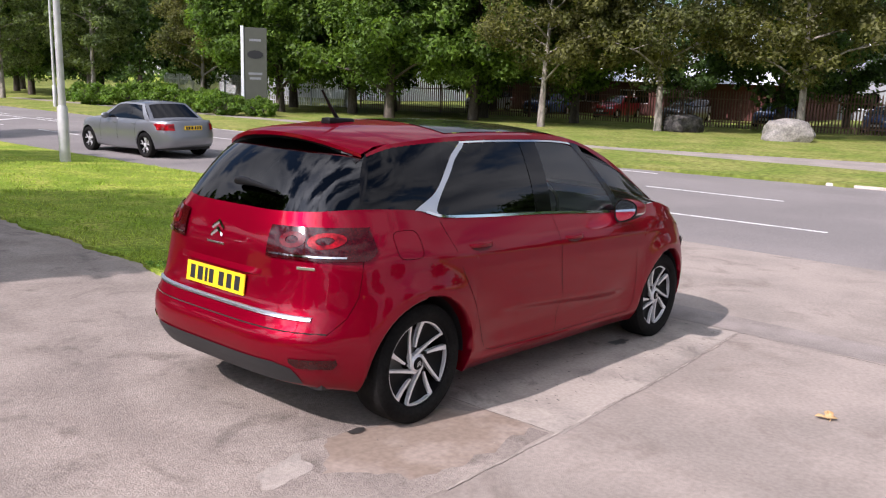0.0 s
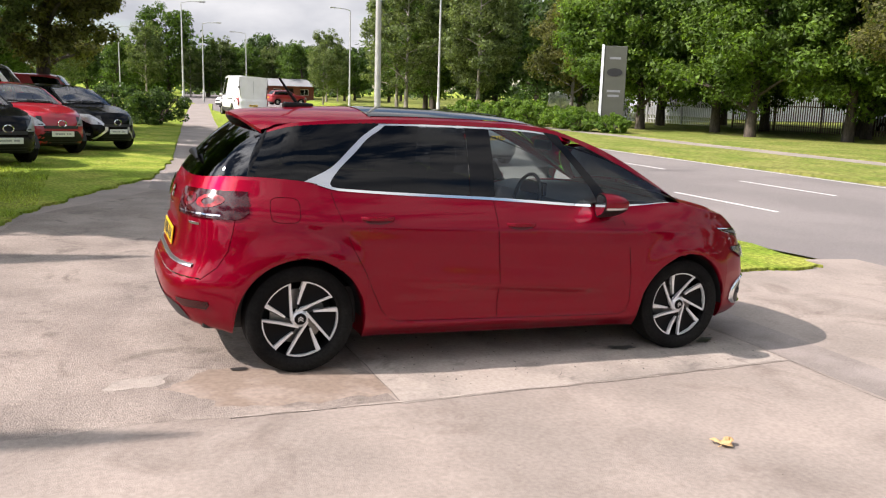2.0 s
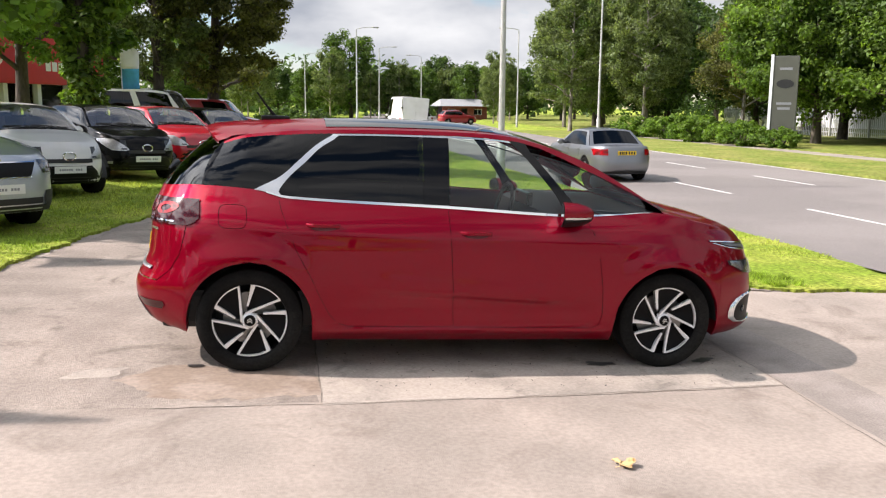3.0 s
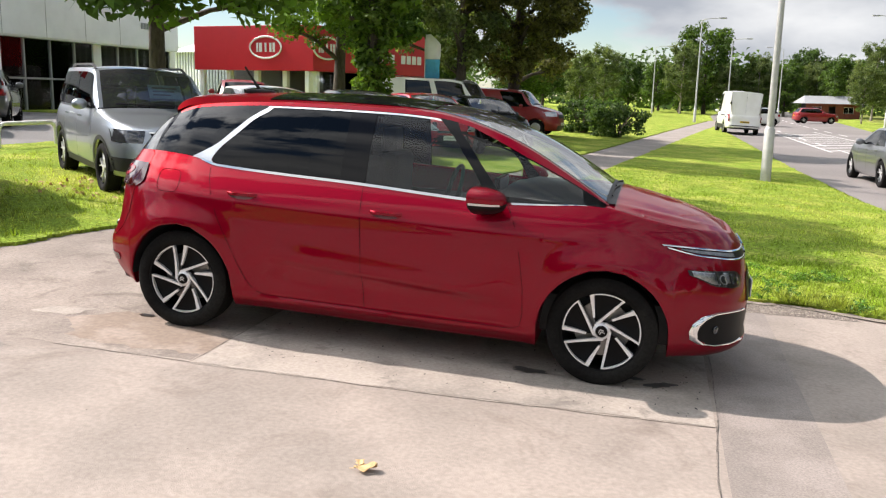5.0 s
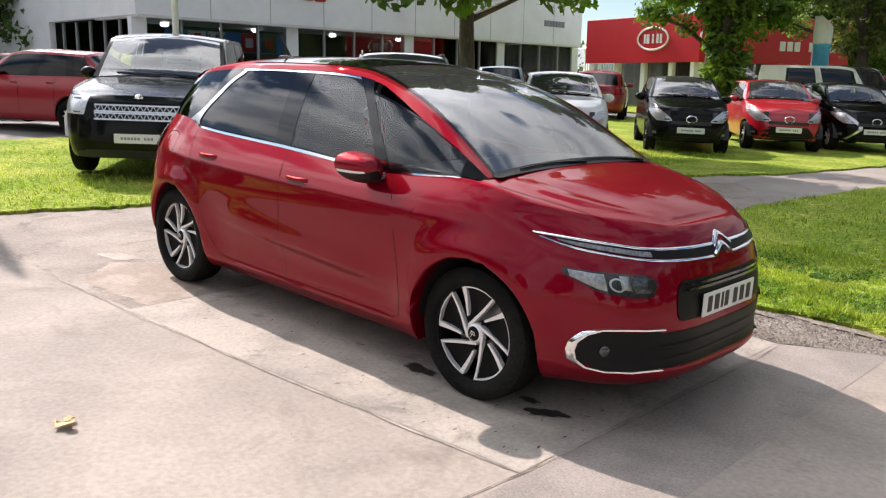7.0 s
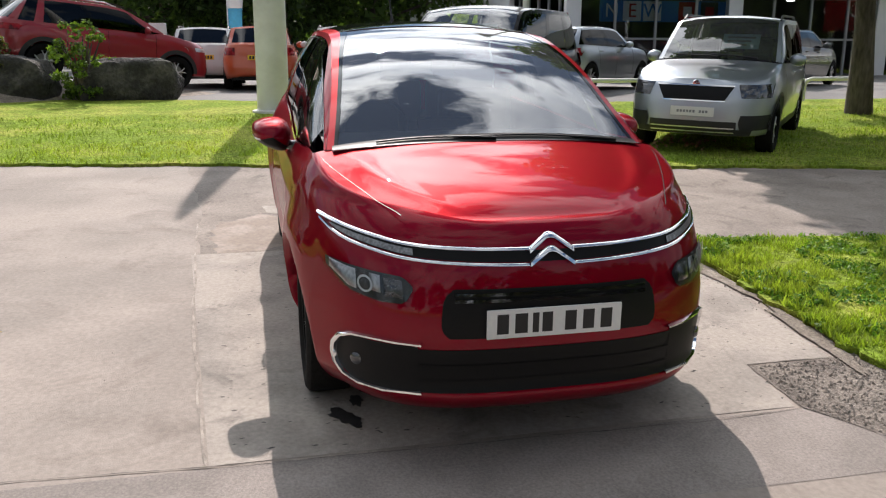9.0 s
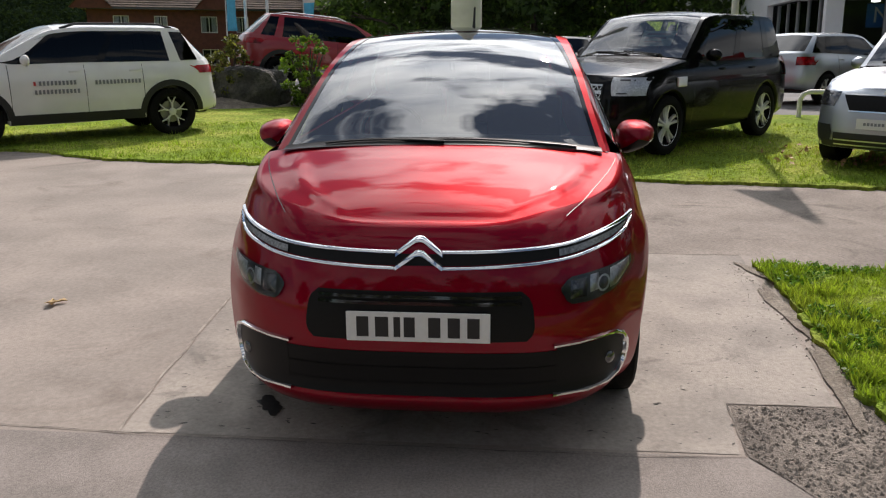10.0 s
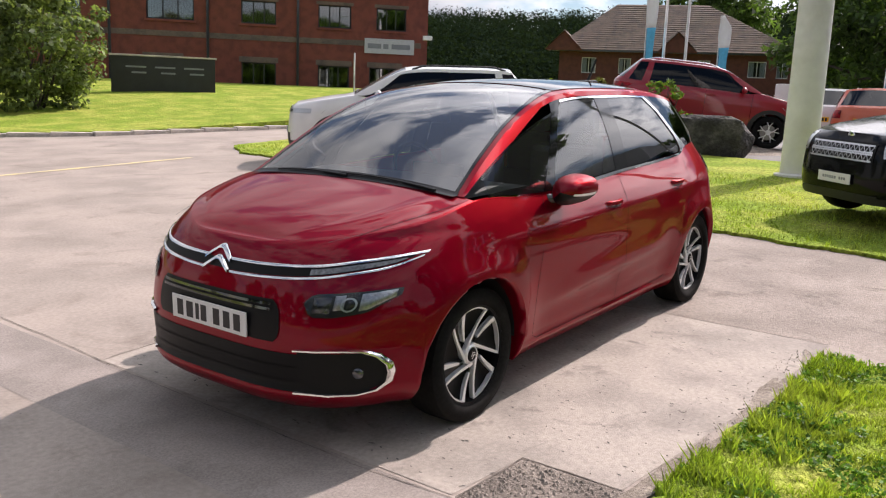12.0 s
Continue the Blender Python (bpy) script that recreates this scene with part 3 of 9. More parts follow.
FAR_VERGE = [(16.75, -2), (16.05, 4), (15.3, 11), (15.4, 33), (16.4, 60), (21, 60), (20.6, 33), (20.3, 18), (20.6, 2), (21, -60), (16.7, -60)]
FAR_LAWN = [(23.8, -60), (24.4, 3), (21.9, 11), (22.1, 18), (22.3, 33), (22.6, 60), (31, 190), (90, 190), (90, -60)]
BANK = [(-6.7, -15.5), (-12.5, -14.3), (-14, -14.6), (-36, -30), (-80, -80), (-20, -95), (0, -60), (2, -26), (-2.2, -18.4)]
sheet("grass_verge", ragged(VERGE, 0.05, 0.05, 2), "grass", 0.035, "bright mown grass strip between path and road", "grass", 0.08)
sheet("grass_lawn", ragged(LAWN, 0.05, 0.06, 3), "grass", 0.035, "bright mown grass on which cars stand for sale", "grass", 0.08)
sheet("grass_far_verge", ragged(FAR_VERGE, 0.2, 0.06, 5), "far_grass", 0.06, "mown grass strip across the road", "grass", 0.12)
sheet("grass_far_lawn", ragged(FAR_LAWN, 0.2, 0.08, 6), "far_grass", 0.05, "mown grass under trees across the road", "grass", 0.1)
sheet("far_footpath", [(20.6, 2), (20.3, 18), (20.6, 33), (21, 60), (22.6, 60), (22.3, 33), (22.1, 18), (21.9, 11), (24.4, 3), (23.8, -60), (21, -60)], "path", 0.02, "pale footpath across the road", "path")
sheet("car_park", [(-10.9, 9.8), (-11.2, 24), (-60, 24), (-60, -9), (-36, -30), (-14, -14.6), (-12.5, -14.0), (-9, -11.6), (-11.5, -9.0), (-12.6, -5.5), (-12.2, -1.5), (-10.9, 1.2), (-11, 4)], "lot", -0.02, "dark asphalt car park of the showroom", "car park")


def bank_z(x, y):
    """The grass bank before the brick offices."""
    d = max(0.0, (-x - y * 0.9 - 21.5) / 1.35)
    return gz(x) + 0.1 + 1.05 * min(1.0, d / 17.0) ** 1.1


bm = bmesh.new()
face = bm.faces.new([bm.verts.new((x, y, 0)) for x, y in BANK])
bm.normal_update()
if face.normal.z < 0:
    face.normal_flip()
for i in range(-10, 40):
    bmesh.ops.bisect_plane(bm, geom=bm.verts[:] + bm.edges[:] + bm.faces[:], plane_co=(-i * 2.0, 0, 0), plane_no=(1, 0, 0))
for i in range(4, 46):
    bmesh.ops.bisect_plane(bm, geom=bm.verts[:] + bm.edges[:] + bm.faces[:], plane_co=(0, -i * 2.0, 0), plane_no=(0, 1, 0))
for v in bm.verts:
    v.co.z = bank_z(v.co.x, v.co.y)
rim_edges = [e for e in bm.edges if len(e.link_faces) == 1]
for v in [q for q in bmesh.ops.extrude_edge_only(bm, edges=rim_edges)["geom"] if isinstance(q, bmesh.types.BMVert)]:
    v.co.z -= 0.6
tagged(part("grass_bank", bm, "grass", smooth=60), "mown grass bank before the brick offices", "grass", "", "structure")

# white and yellow markings
def marking(name, a, b, width, mat, label, lift=-0.015):
    a, b = Vector((*a, 0)), Vector((*b, 0))
    s = Vector((-(b - a).y, (b - a).x, 0)).normalized() * (width / 2)
    ob = sheet(name, [(p.x, p.y) for p in (a - s, b - s, b + s, a + s)], mat, lift, label, "road marking")
    return ob


def lane_x(y, base):
    return base + 0.06 * max(0.0, 3.0 - y) * 0.7 + 0.00045 * max(0.0, y - 20) ** 2


for base, lab in ((9.05, "white lane dash on the near side"), (12.4, "white lane dash on the far side")):
    for i in range(-8, 16):
        y0 = 0.1 + i * 6.0 + (1.8 if base > 10 else 0)
        marking("lane_dash", (lane_x(y0, base), y0), (lane_x(y0 + 3.0, base), y0 + 3.0), 0.11, "line", lab)
marking("edge_line", (15.15, 6), (15.2, 33), 0.1, "line", "thin white edge line")
for i in range(9):
    y0 = 32 + i * 2.2
    marking("hatch_line", (8.6, y0), (11.6, y0 + 2.4), 0.28, "line", "white hatched marking on the road")
marking("hatch_edge", (8.5, 31), (8.9, 54), 0.12, "line", "white edge of the hatched island")
marking("hatch_edge", (11.9, 31), (11.9, 56), 0.12, "line", "white edge of the hatched island")
marking("give_way_line", (-1.4, -9.8), (-5.0, -9.98), 0.12, "yellow_line", "worn yellowish line at the side road", 0.006)
marking("give_way_line", (1.9, -10.1), (-1.2, -9.8), 0.12, "yellow_line", "worn yellowish line at the side road", 0.006)

# kerbs: along the far side of the road and round the grass bank
def kerb_run(points, name, label, length=0.91, h=0.1, mat="kerb", w=0.14):
    bm = box((-length / 2 + 0.006, -w / 2, -0.1), (length / 2 - 0.006, w / 2, h), 0.012)
    me = bpy.data.meshes.new(name)
    bm.to_mesh(me)
    bm.free()
    me.materials.append(M[mat])
    root = thing(name, Matrix(), label, "kerb", "", "structure")
    left = 0.0
    for a, b in zip(points[:-1], points[1:]):
        a, b = Vector(a), Vector(b)
        d = b - a
        ang = math.atan2(d.y, d.x)
        s = left
        while s < d.length:
            p = a + d * (s / d.length)
            o = new("kerbstone", me)
            o.matrix_basis = pose(p.x, p.y, gz(p.x), 0, 0, math.degrees(ang))
            o.parent = root
            s += length
        left = s - d.length


kerb_run([(16.95, -6), (16.25, 4), (15.45, 11), (15.55, 33)], "kerb", "pale concrete kerb across the road", h=0.05)
kerb_run([(-2.2, -18.3), (-6.65, -15.4), (-12.4, -14.2)], "kerb", "pale stone kerb along the grass bank", h=0.09, w=0.24)

# ---- car bodies: a shell from a plan outline, a belt line, roof rails and a centre line ----
def interp(table, v):
    """Smooth reading of a table of rising pairs."""
    if v <= table[0][0]:
        return table[0][1]
    for i in range(len(table) - 1):
        (a, p), (b, q) = table[i], table[i + 1]
        if v <= b:
            t = (v - a) / (b - a)
            m0 = (q - table[i - 1][1]) / (b - table[i - 1][0]) if i else (q - p) / (b - a)
            m1 = (table[i + 2][1] - p) / (table[i + 2][0] - a) if i + 2 < len(table) else (q - p) / (b - a)
            h = b - a
            return p * (2 * t**3 - 3 * t * t + 1) + h * m0 * (t**3 - 2 * t * t + t) + q * (3 * t * t - 2 * t**3) + h * m1 * (t**3 - t * t)
    return table[-1][1]


class Shell:
    def __init__(self, **k):
        self.xf, self.xr, self.w, self.zb, self.rail_y, self.rail_z, self.zc = (k[n] for n in ("xf", "xr", "w", "zb", "rail_y", "rail_z", "zc"))
        self.nf, self.nr = k.get("nf", [(0.3, 3.4), (0.9, 2.8)]), k.get("nr", [(0.3, 4.0), (1.0, 3.5)])
        self.xf0, self.xr0 = k["xf0"], k["xr0"]
        self.axles, self.arch, self.axle_z, self.zlow = k["axles"], k["arch"], k["axle_z"], k["zlow"]
        self.x_cowl, self.x_tail = k["x_cowl"], k["x_tail"]
        self.bulge = k.get("bulge", 0.025)
        self.xq0, self.xq1 = k["xq0"], k["xq1"]
        self.deck = k.get("deck")
        self.flare = k.get("flare", 0.0)
        self.creases = k.get("creases", False)

    def rim_rear(self, y):
        """The edge of the tail under the rear screen."""
        z = 1.0
        for _ in range(8):
            x = self.rear_x(y, z)
            z = interp(self.zb, x)
        return x, y, z

    def rear_screen(self, s, t, bow=0.0):
        """s from -1 to 1 across, t from the foot (0) to the roof's edge (1)."""
        if self.deck:
            zb = interp(self.zb, self.xq0)
            yb = self.y(self.xq0, zb)
            foot = Vector((self.xq0 - 0.06 * (1 - s * s), s * yb, zb + self.deck * (1 - s * s)))
        else:
            foot = Vector(self.rim_rear(s * self.y(self.xq0, interp(self.zb, self.xq0))))
        head = Vector(self.top(self.xq1, 1 - abs(s)))
        head.y = math.copysign(head.y, s)
        p = foot.lerp(head, t)
        p += Vector((-0.5, 0, 0.5)) * (4 * t * (1 - t) * bow)
        return p

    def y(self, x, z):
        """Half width of the lower body at x and height z."""
        w = interp(self.w, z)
        if x > self.xf0:
            t, n = (x - self.xf0) / (interp(self.xf, z) - self.xf0), interp(self.nf, z)
        elif x < self.xr0:
            t, n = (self.xr0 - x) / (self.xr0 - interp(self.xr, z)), interp(self.nr, z)
        else:
            return w + self.swell(x, z)
        return w * max(0.0, 1 - t**n) ** (1 / n) + self.swell(x, z) if t < 1 else 0.0

    def swell(self, x, z):
        """The flared edge of the wheel arches."""
        out = 0.0
        if self.flare:
            for a in self.axles:
                r = math.hypot(x - a, z - self.axle_z)
                k = (r - self.arch) / 0.2
                if 0 <= k < 1:
                    out = self.flare * (1 - k) ** 2 * (1 + 2 * k) * min(1.0, max(0.0, (0.95 - z) / 0.2))
        return out + self.crease(x, z) if self.creases else out

    def crease(self, x, z):
        """Shoulder line under the door handles, ridge low on the doors, ledge of the sill."""
        def fade(a, b, w):
            t = min(1.0, max(0.0, min(x - a, b - x) / w))
            return t * t * (3 - 2 * t)
        d = z - (0.884 - 0.012 * x + 0.02 * max(0.0, -x - 0.6))
        out = 0.013 * math.exp(-abs(d) / (0.045 if d > 0 else 0.085)) * fade(-1.66, 1.5, 0.5)
        d = z - (0.522 - 0.0625 * x)
        out += 0.021 * (math.exp(-(d / 0.1) ** 2) if d > 0 else math.exp(-(d / 0.03) ** 2)) * fade(-0.86, 0.8, 0.35)
        out -= 0.012 * math.exp(-((z - 0.4) / 0.07) ** 2) * fade(-0.97, 0.97, 0.2)
        out += 0.020 * math.exp(-((z - 0.262) / 0.03) ** 4) * fade(-1.0, 1.0, 0.12)
        return out

    def front_x(self, y, z):
        n, r = interp(self.nf, z), abs(y) / interp(self.w, z)
        return self.xf0 + (interp(self.xf, z) - self.xf0) * max(0.0, 1 - min(r, 1)**n) ** (1 / n)

    def rear_x(self, y, z):
        n, r = interp(self.nr, z), abs(y) / interp(self.w, z)
        return self.xr0 - (self.xr0 - interp(self.xr, z)) * max(0.0, 1 - min(r, 1)**n) ** (1 / n)

    def z_low(self, x):
        z = interp(self.zlow, x)
        for a in self.axles:
            d = abs(x - a)
            if d < self.arch:
                z = max(z, self.axle_z + math.sqrt(self.arch**2 - d * d))
        return z

    def side(self, x, v):
        """Side of the cabin: v = 0 at the belt line, 1 at the roof rail."""
        zb = interp(self.zb, x)
        yb, yr, zr = self.y(x, zb), interp(self.rail_y, x), interp(self.rail_z, x)
        return (x, yb + (yr - yb) * v + self.bulge * 4 * v * (1 - v) * min(1, (zr - zb) / 0.3), zb + (zr - zb) * v)

    def top(self, x, u):
        """Roof and screens: u = 0 at the rail, 1 on the centre line."""
        yr, zr, zc = interp(self.rail_y, x), interp(self.rail_z, x), interp(self.zc, x)
        return (x, yr * (1 - u), zr + (zc - zr) * (1 - (1 - u) ** 2.3))

HERO = dict(
    xf=[(0.17, 2.12), (0.22, 2.225), (0.27, 2.272), (0.33, 2.258), (0.45, 2.262), (0.55, 2.262), (0.65, 2.248), (0.75, 2.222), (0.84, 2.185), (0.9, 2.135), (0.95, 2.06)],
    xr=[(0.2, -1.98), (0.3, -2.08), (0.42, -2.145), (0.52, -2.15), (0.6, -2.11), (0.68, -2.075), (0.8, -2.055), (0.95, -2.045), (1.05, -2.02), (1.15, -1.975)],
    w=[(0.17, 0.79), (0.24, 0.84), (0.32, 0.872), (0.45, 0.89), (0.6, 0.905), (0.75, 0.908), (0.87, 0.893), (0.95, 0.872), (1.03, 0.83), (1.1, 0.785), (1.17, 0.74)],
    nf=[(0.3, 3.4), (0.5, 3.3), (0.75, 2.95), (0.9, 2.7)], nr=[(0.3, 4.2), (0.8, 4.0), (1.1, 3.8)],
    xf0=1.0, xr0=-0.9, axles=(-1.39, 1.395), arch=0.385, axle_z=0.325,
    zlow=[(-2.2, 0.3), (-1.75, 0.24), (-1.0, 0.2), (1.0, 0.19), (1.7, 0.21), (2.3, 0.2)],
    zb=[(-2.0, 1.13), (-1.72, 1.16), (-1.35, 1.145), (-1.17, 1.105), (-0.15, 1.068), (0.65, 1.035), (1.0, 1.05), (1.2, 1.066), (1.36, 1.06), (1.6, 1.01), (1.85, 0.962), (2.0, 0.94), (2.1, 0.915)],
    xq0=-1.70, xq1=-1.57,
    rail_y=[(-1.7, 0.545), (-1.57, 0.555), (-1.4, 0.575), (-0.9, 0.6), (-0.2, 0.605), (0.2, 0.605), (0.45, 0.615), (0.8, 0.65), (1.1, 0.69), (1.36, 0.735)],
    rail_z=[(-1.7, 1.385), (-1.57, 1.435), (-1.4, 1.485), (-0.9, 1.532), (-0.2, 1.548), (0.2, 1.54), (0.45, 1.5), (0.8, 1.385), (1.1, 1.23), (1.36, 1.075)],
    zc=[(-1.7, 1.5), (-1.57, 1.533), (-1.4, 1.56), (-1.1, 1.585), (-0.6, 1.605), (-0.1, 1.605), (0.2, 1.585), (0.5, 1.53), (0.8, 1.425), (1.1, 1.275), (1.36, 1.12), (1.42, 1.1), (1.6, 1.068), (1.86, 1.01), (2.0, 0.965), (2.1, 0.915)],
    x_cowl=1.36, x_tail=-1.985, flare=0.026, creases=True)

# ---- the red car ----
def columns(sh, axles, arch):
    """Stations along the side, close together at the wheel arches."""
    xs = set()
    lo, hi = axles[0] - arch - 0.02, axles[1] + arch + 0.02
    for a in axles:
        for k in range(25):
            xs.add(round(a - arch * 0.9995 * math.cos(math.pi * k / 24), 4))
        xs.update((round(a - arch - 0.004, 4), round(a + arch + 0.004, 4)))
    mid0, mid1 = axles[0] + arch + 0.03, axles[1] - arch - 0.03
    for k in range(22):
        xs.add(round(mid0 + (mid1 - mid0) * k / 21, 4))
    xs.update((round(lo, 4), round(hi, 4)))
    return sorted(xs)


def body_mesh(sh, rows=22, ends=14):
    """The lower body all round, and the bonnet; returns (verts, faces) for one side and the bonnet."""
    xs = columns(sh, sh.axles, sh.arch)
    x_lo, x_hi = xs[0], xs[-1]
    cols = []
    for k in range(ends):
        cols.append(("r", k / ends))
    cols += [("x", x) for x in xs]
    for k in range(ends - 1, -1, -1):
        cols.append(("f", k / ends))
    verts, tops = [], []
    for kind, q in cols:
        def at(z):
            if kind == "x":
                return q, sh.y(q, z)
            if kind == "f":
                r = sh.y(x_hi, z) * q ** 0.8
                return sh.front_x(r, z), r
            r = sh.y(x_lo, z) * q ** 0.8
            return sh.rear_x(r, z), r
        zt = 0.95
        for _ in range(8):
            zt = interp(sh.zb, at(zt)[0])
        x0 = at(0.35)[0]
        z0 = sh.z_low(x0)
        for i in range(rows):
            z = z0 + (zt - z0) * i / (rows - 1)
            x, y = at(z)
            verts.append((x, y, z))
        tops.append(verts[-1])
    return verts, grid_faces(len(cols), rows), cols, tops


def side_patch(sh, left, right, v0, v1, out=0.0, nx=10, nv=8):
    """A piece of the cabin's side between two edges given as tables of x by v."""
    vs = []
    for i in range(nv + 1):
        v = v0 + (v1 - v0) * i / nv
        a, b = interp(left, v), interp(right, v)
        for j in range(nx + 1):
            x, y, z = sh.side(a + (b - a) * j / nx, v)
            vs.append((x, y + out, z))
    return vs, grid_faces(nv + 1, nx + 1, True)


def top_patch(sh, x0, x1, u0, u1, out=0.0, nx=12, nu=10):
    vs = []
    for i in range(nx + 1):
        for j in range(nu + 1):
            x, y, z = sh.top(x0 + (x1 - x0) * i / nx, u0 + (u1 - u0) * j / nu)
            vs.append((x, y, z + out))
    return vs, grid_faces(nx + 1, nu + 1)


def taper_patch(sh, x0, x1, lo, hi, out=0.0, nx=12, nu=10):
    """Like top_patch, with the limits of u as tables by x."""
    vs = []
    for i in range(nx + 1):
        q = x0 + (x1 - x0) * i / nx
        a, b = interp(lo, q), interp(hi, q)
        for j in range(nu + 1):
            x, y, z = sh.top(q, a + (b - a) * j / nu)
            vs.append((x, y, z + out))
    return vs, grid_faces(nx + 1, nu + 1)


def screen_patch(sh, s0=-1.0, s1=1.0, t0=0.0, t1=1.0, ns=20, nt=8, out=0.0, bow=0.0):
    vs = []
    for i in range(ns + 1):
        for j in range(nt + 1):
            p = sh.rear_screen(s0 + (s1 - s0) * i / ns, t0 + (t1 - t0) * j / nt, bow)
            vs.append((p.x - out, p.y, p.z + out))
    return vs, grid_faces(ns + 1, nt + 1, False)


def both(vf):
    return merge([vf, mirror(vf)])


def ribbon(path, width, out=(0, 0, 0)):
    """A narrow strip along a path of points (with up-direction z or along the surface)."""
    vs = []
    for i, p in enumerate(path):
        p = Vector(p)
        d = (Vector(path[min(i + 1, len(path) - 1)]) - Vector(path[max(i - 1, 0)])).normalized()
        n = Vector((0, 1 if p.y >= 0 else -1, 0)) if abs(d.y) < 0.7 else Vector((1 if p.x > 0 else -1, 0, 0))
        s = d.cross(n).normalized() * (width / 2)
        o = n * 0.002
        vs += [p - s + o, p + s + o]
    return vs, [(2 * i, 2 * i + 1, 2 * i + 3, 2 * i + 2) for i in range(len(path) - 1)]


def front_patch(sh, outline, out=0.004, n=10):
    """A piece on the nose from rows (z, y from, y to)."""
    vs = []
    for z, ya, yb in outline:
        for j in range(n + 1):
            y = ya + (yb - ya) * j / n
            vs.append((sh.front_x(y, z) + out, y, z))
    return vs, grid_faces(len(outline), n + 1)


def rear_patch(sh, outline, out=0.004, n=10):
    vs = []
    for z, ya, yb in outline:
        for j in range(n + 1):
            y = ya + (yb - ya) * j / n
            vs.append((sh.rear_x(y, z) - out, y, z))
    return vs, grid_faces(len(outline), n + 1, True)


def wheel(parent, x, y, r, width, rim, spoke, mat_face, name="wheel", turn=0.0, detail=True):
    """Tyre and rim; the outer face looks to the side that y lies on."""
    s = 1 if y > 0 else -1
    root = new(name)
    root.empty_display_size = 0.1
    root.parent = parent
    root.matrix_basis = pose(x, y, r - 0.004) @ (Matrix.Rotation(0, 4, "Z") if s > 0 else Matrix.Rotation(math.pi, 4, "Z")) @ Matrix.Rotation(-turn, 4, "Y")
    hw = width / 2
    prof = [(rim, -hw * 0.8), (rim + 0.02, -hw * 0.95), (r * 0.93, -hw), (r * 0.985, -hw * 0.86), (r, -hw * 0.6), (r, hw * 0.6), (r * 0.985, hw * 0.86), (r * 0.93, hw), (rim + 0.5 * (r * 0.93 - rim), hw * 1.03), (rim + 0.012, hw * 0.98), (rim, hw * 0.85)]
    v, f = lathe(prof, 56)
    mesh_ob("tyre", v, [q[::-1] for q in f], "rubber", root, "black road tyre", smooth=40)
    # barrel, with the brake disc behind
    v, f = lathe([(rim + 0.004, hw * 0.86), (rim - 0.008, hw * 0.84), (rim - 0.014, hw * 0.5), (rim - 0.02, -hw * 0.8), (0.03, -hw * 0.8)], 48)
    mesh_ob("rim_barrel", v, f, "rim_dark", root, "dark painted rim barrel", smooth=40)
    v, f = lathe([(rim * 0.7, -0.02), (rim * 0.7, -0.005), (0.05, -0.005)], 32)
    mesh_ob("brake_disc", v, f, "steel", root, "grey brake disc", smooth=40)
    if detail:
        v, f = lathe([(rim + 0.006, hw * 0.85), (rim + 0.001, hw * 0.88), (rim - 0.004, hw * 0.85)], 56)
        mesh_ob("rim_edge", v, f, mat_face if spoke is ten_spokes else "rim_dark", root, "bright machined rim edge", smooth=40)
    spoke(root, rim, hw)
    return root


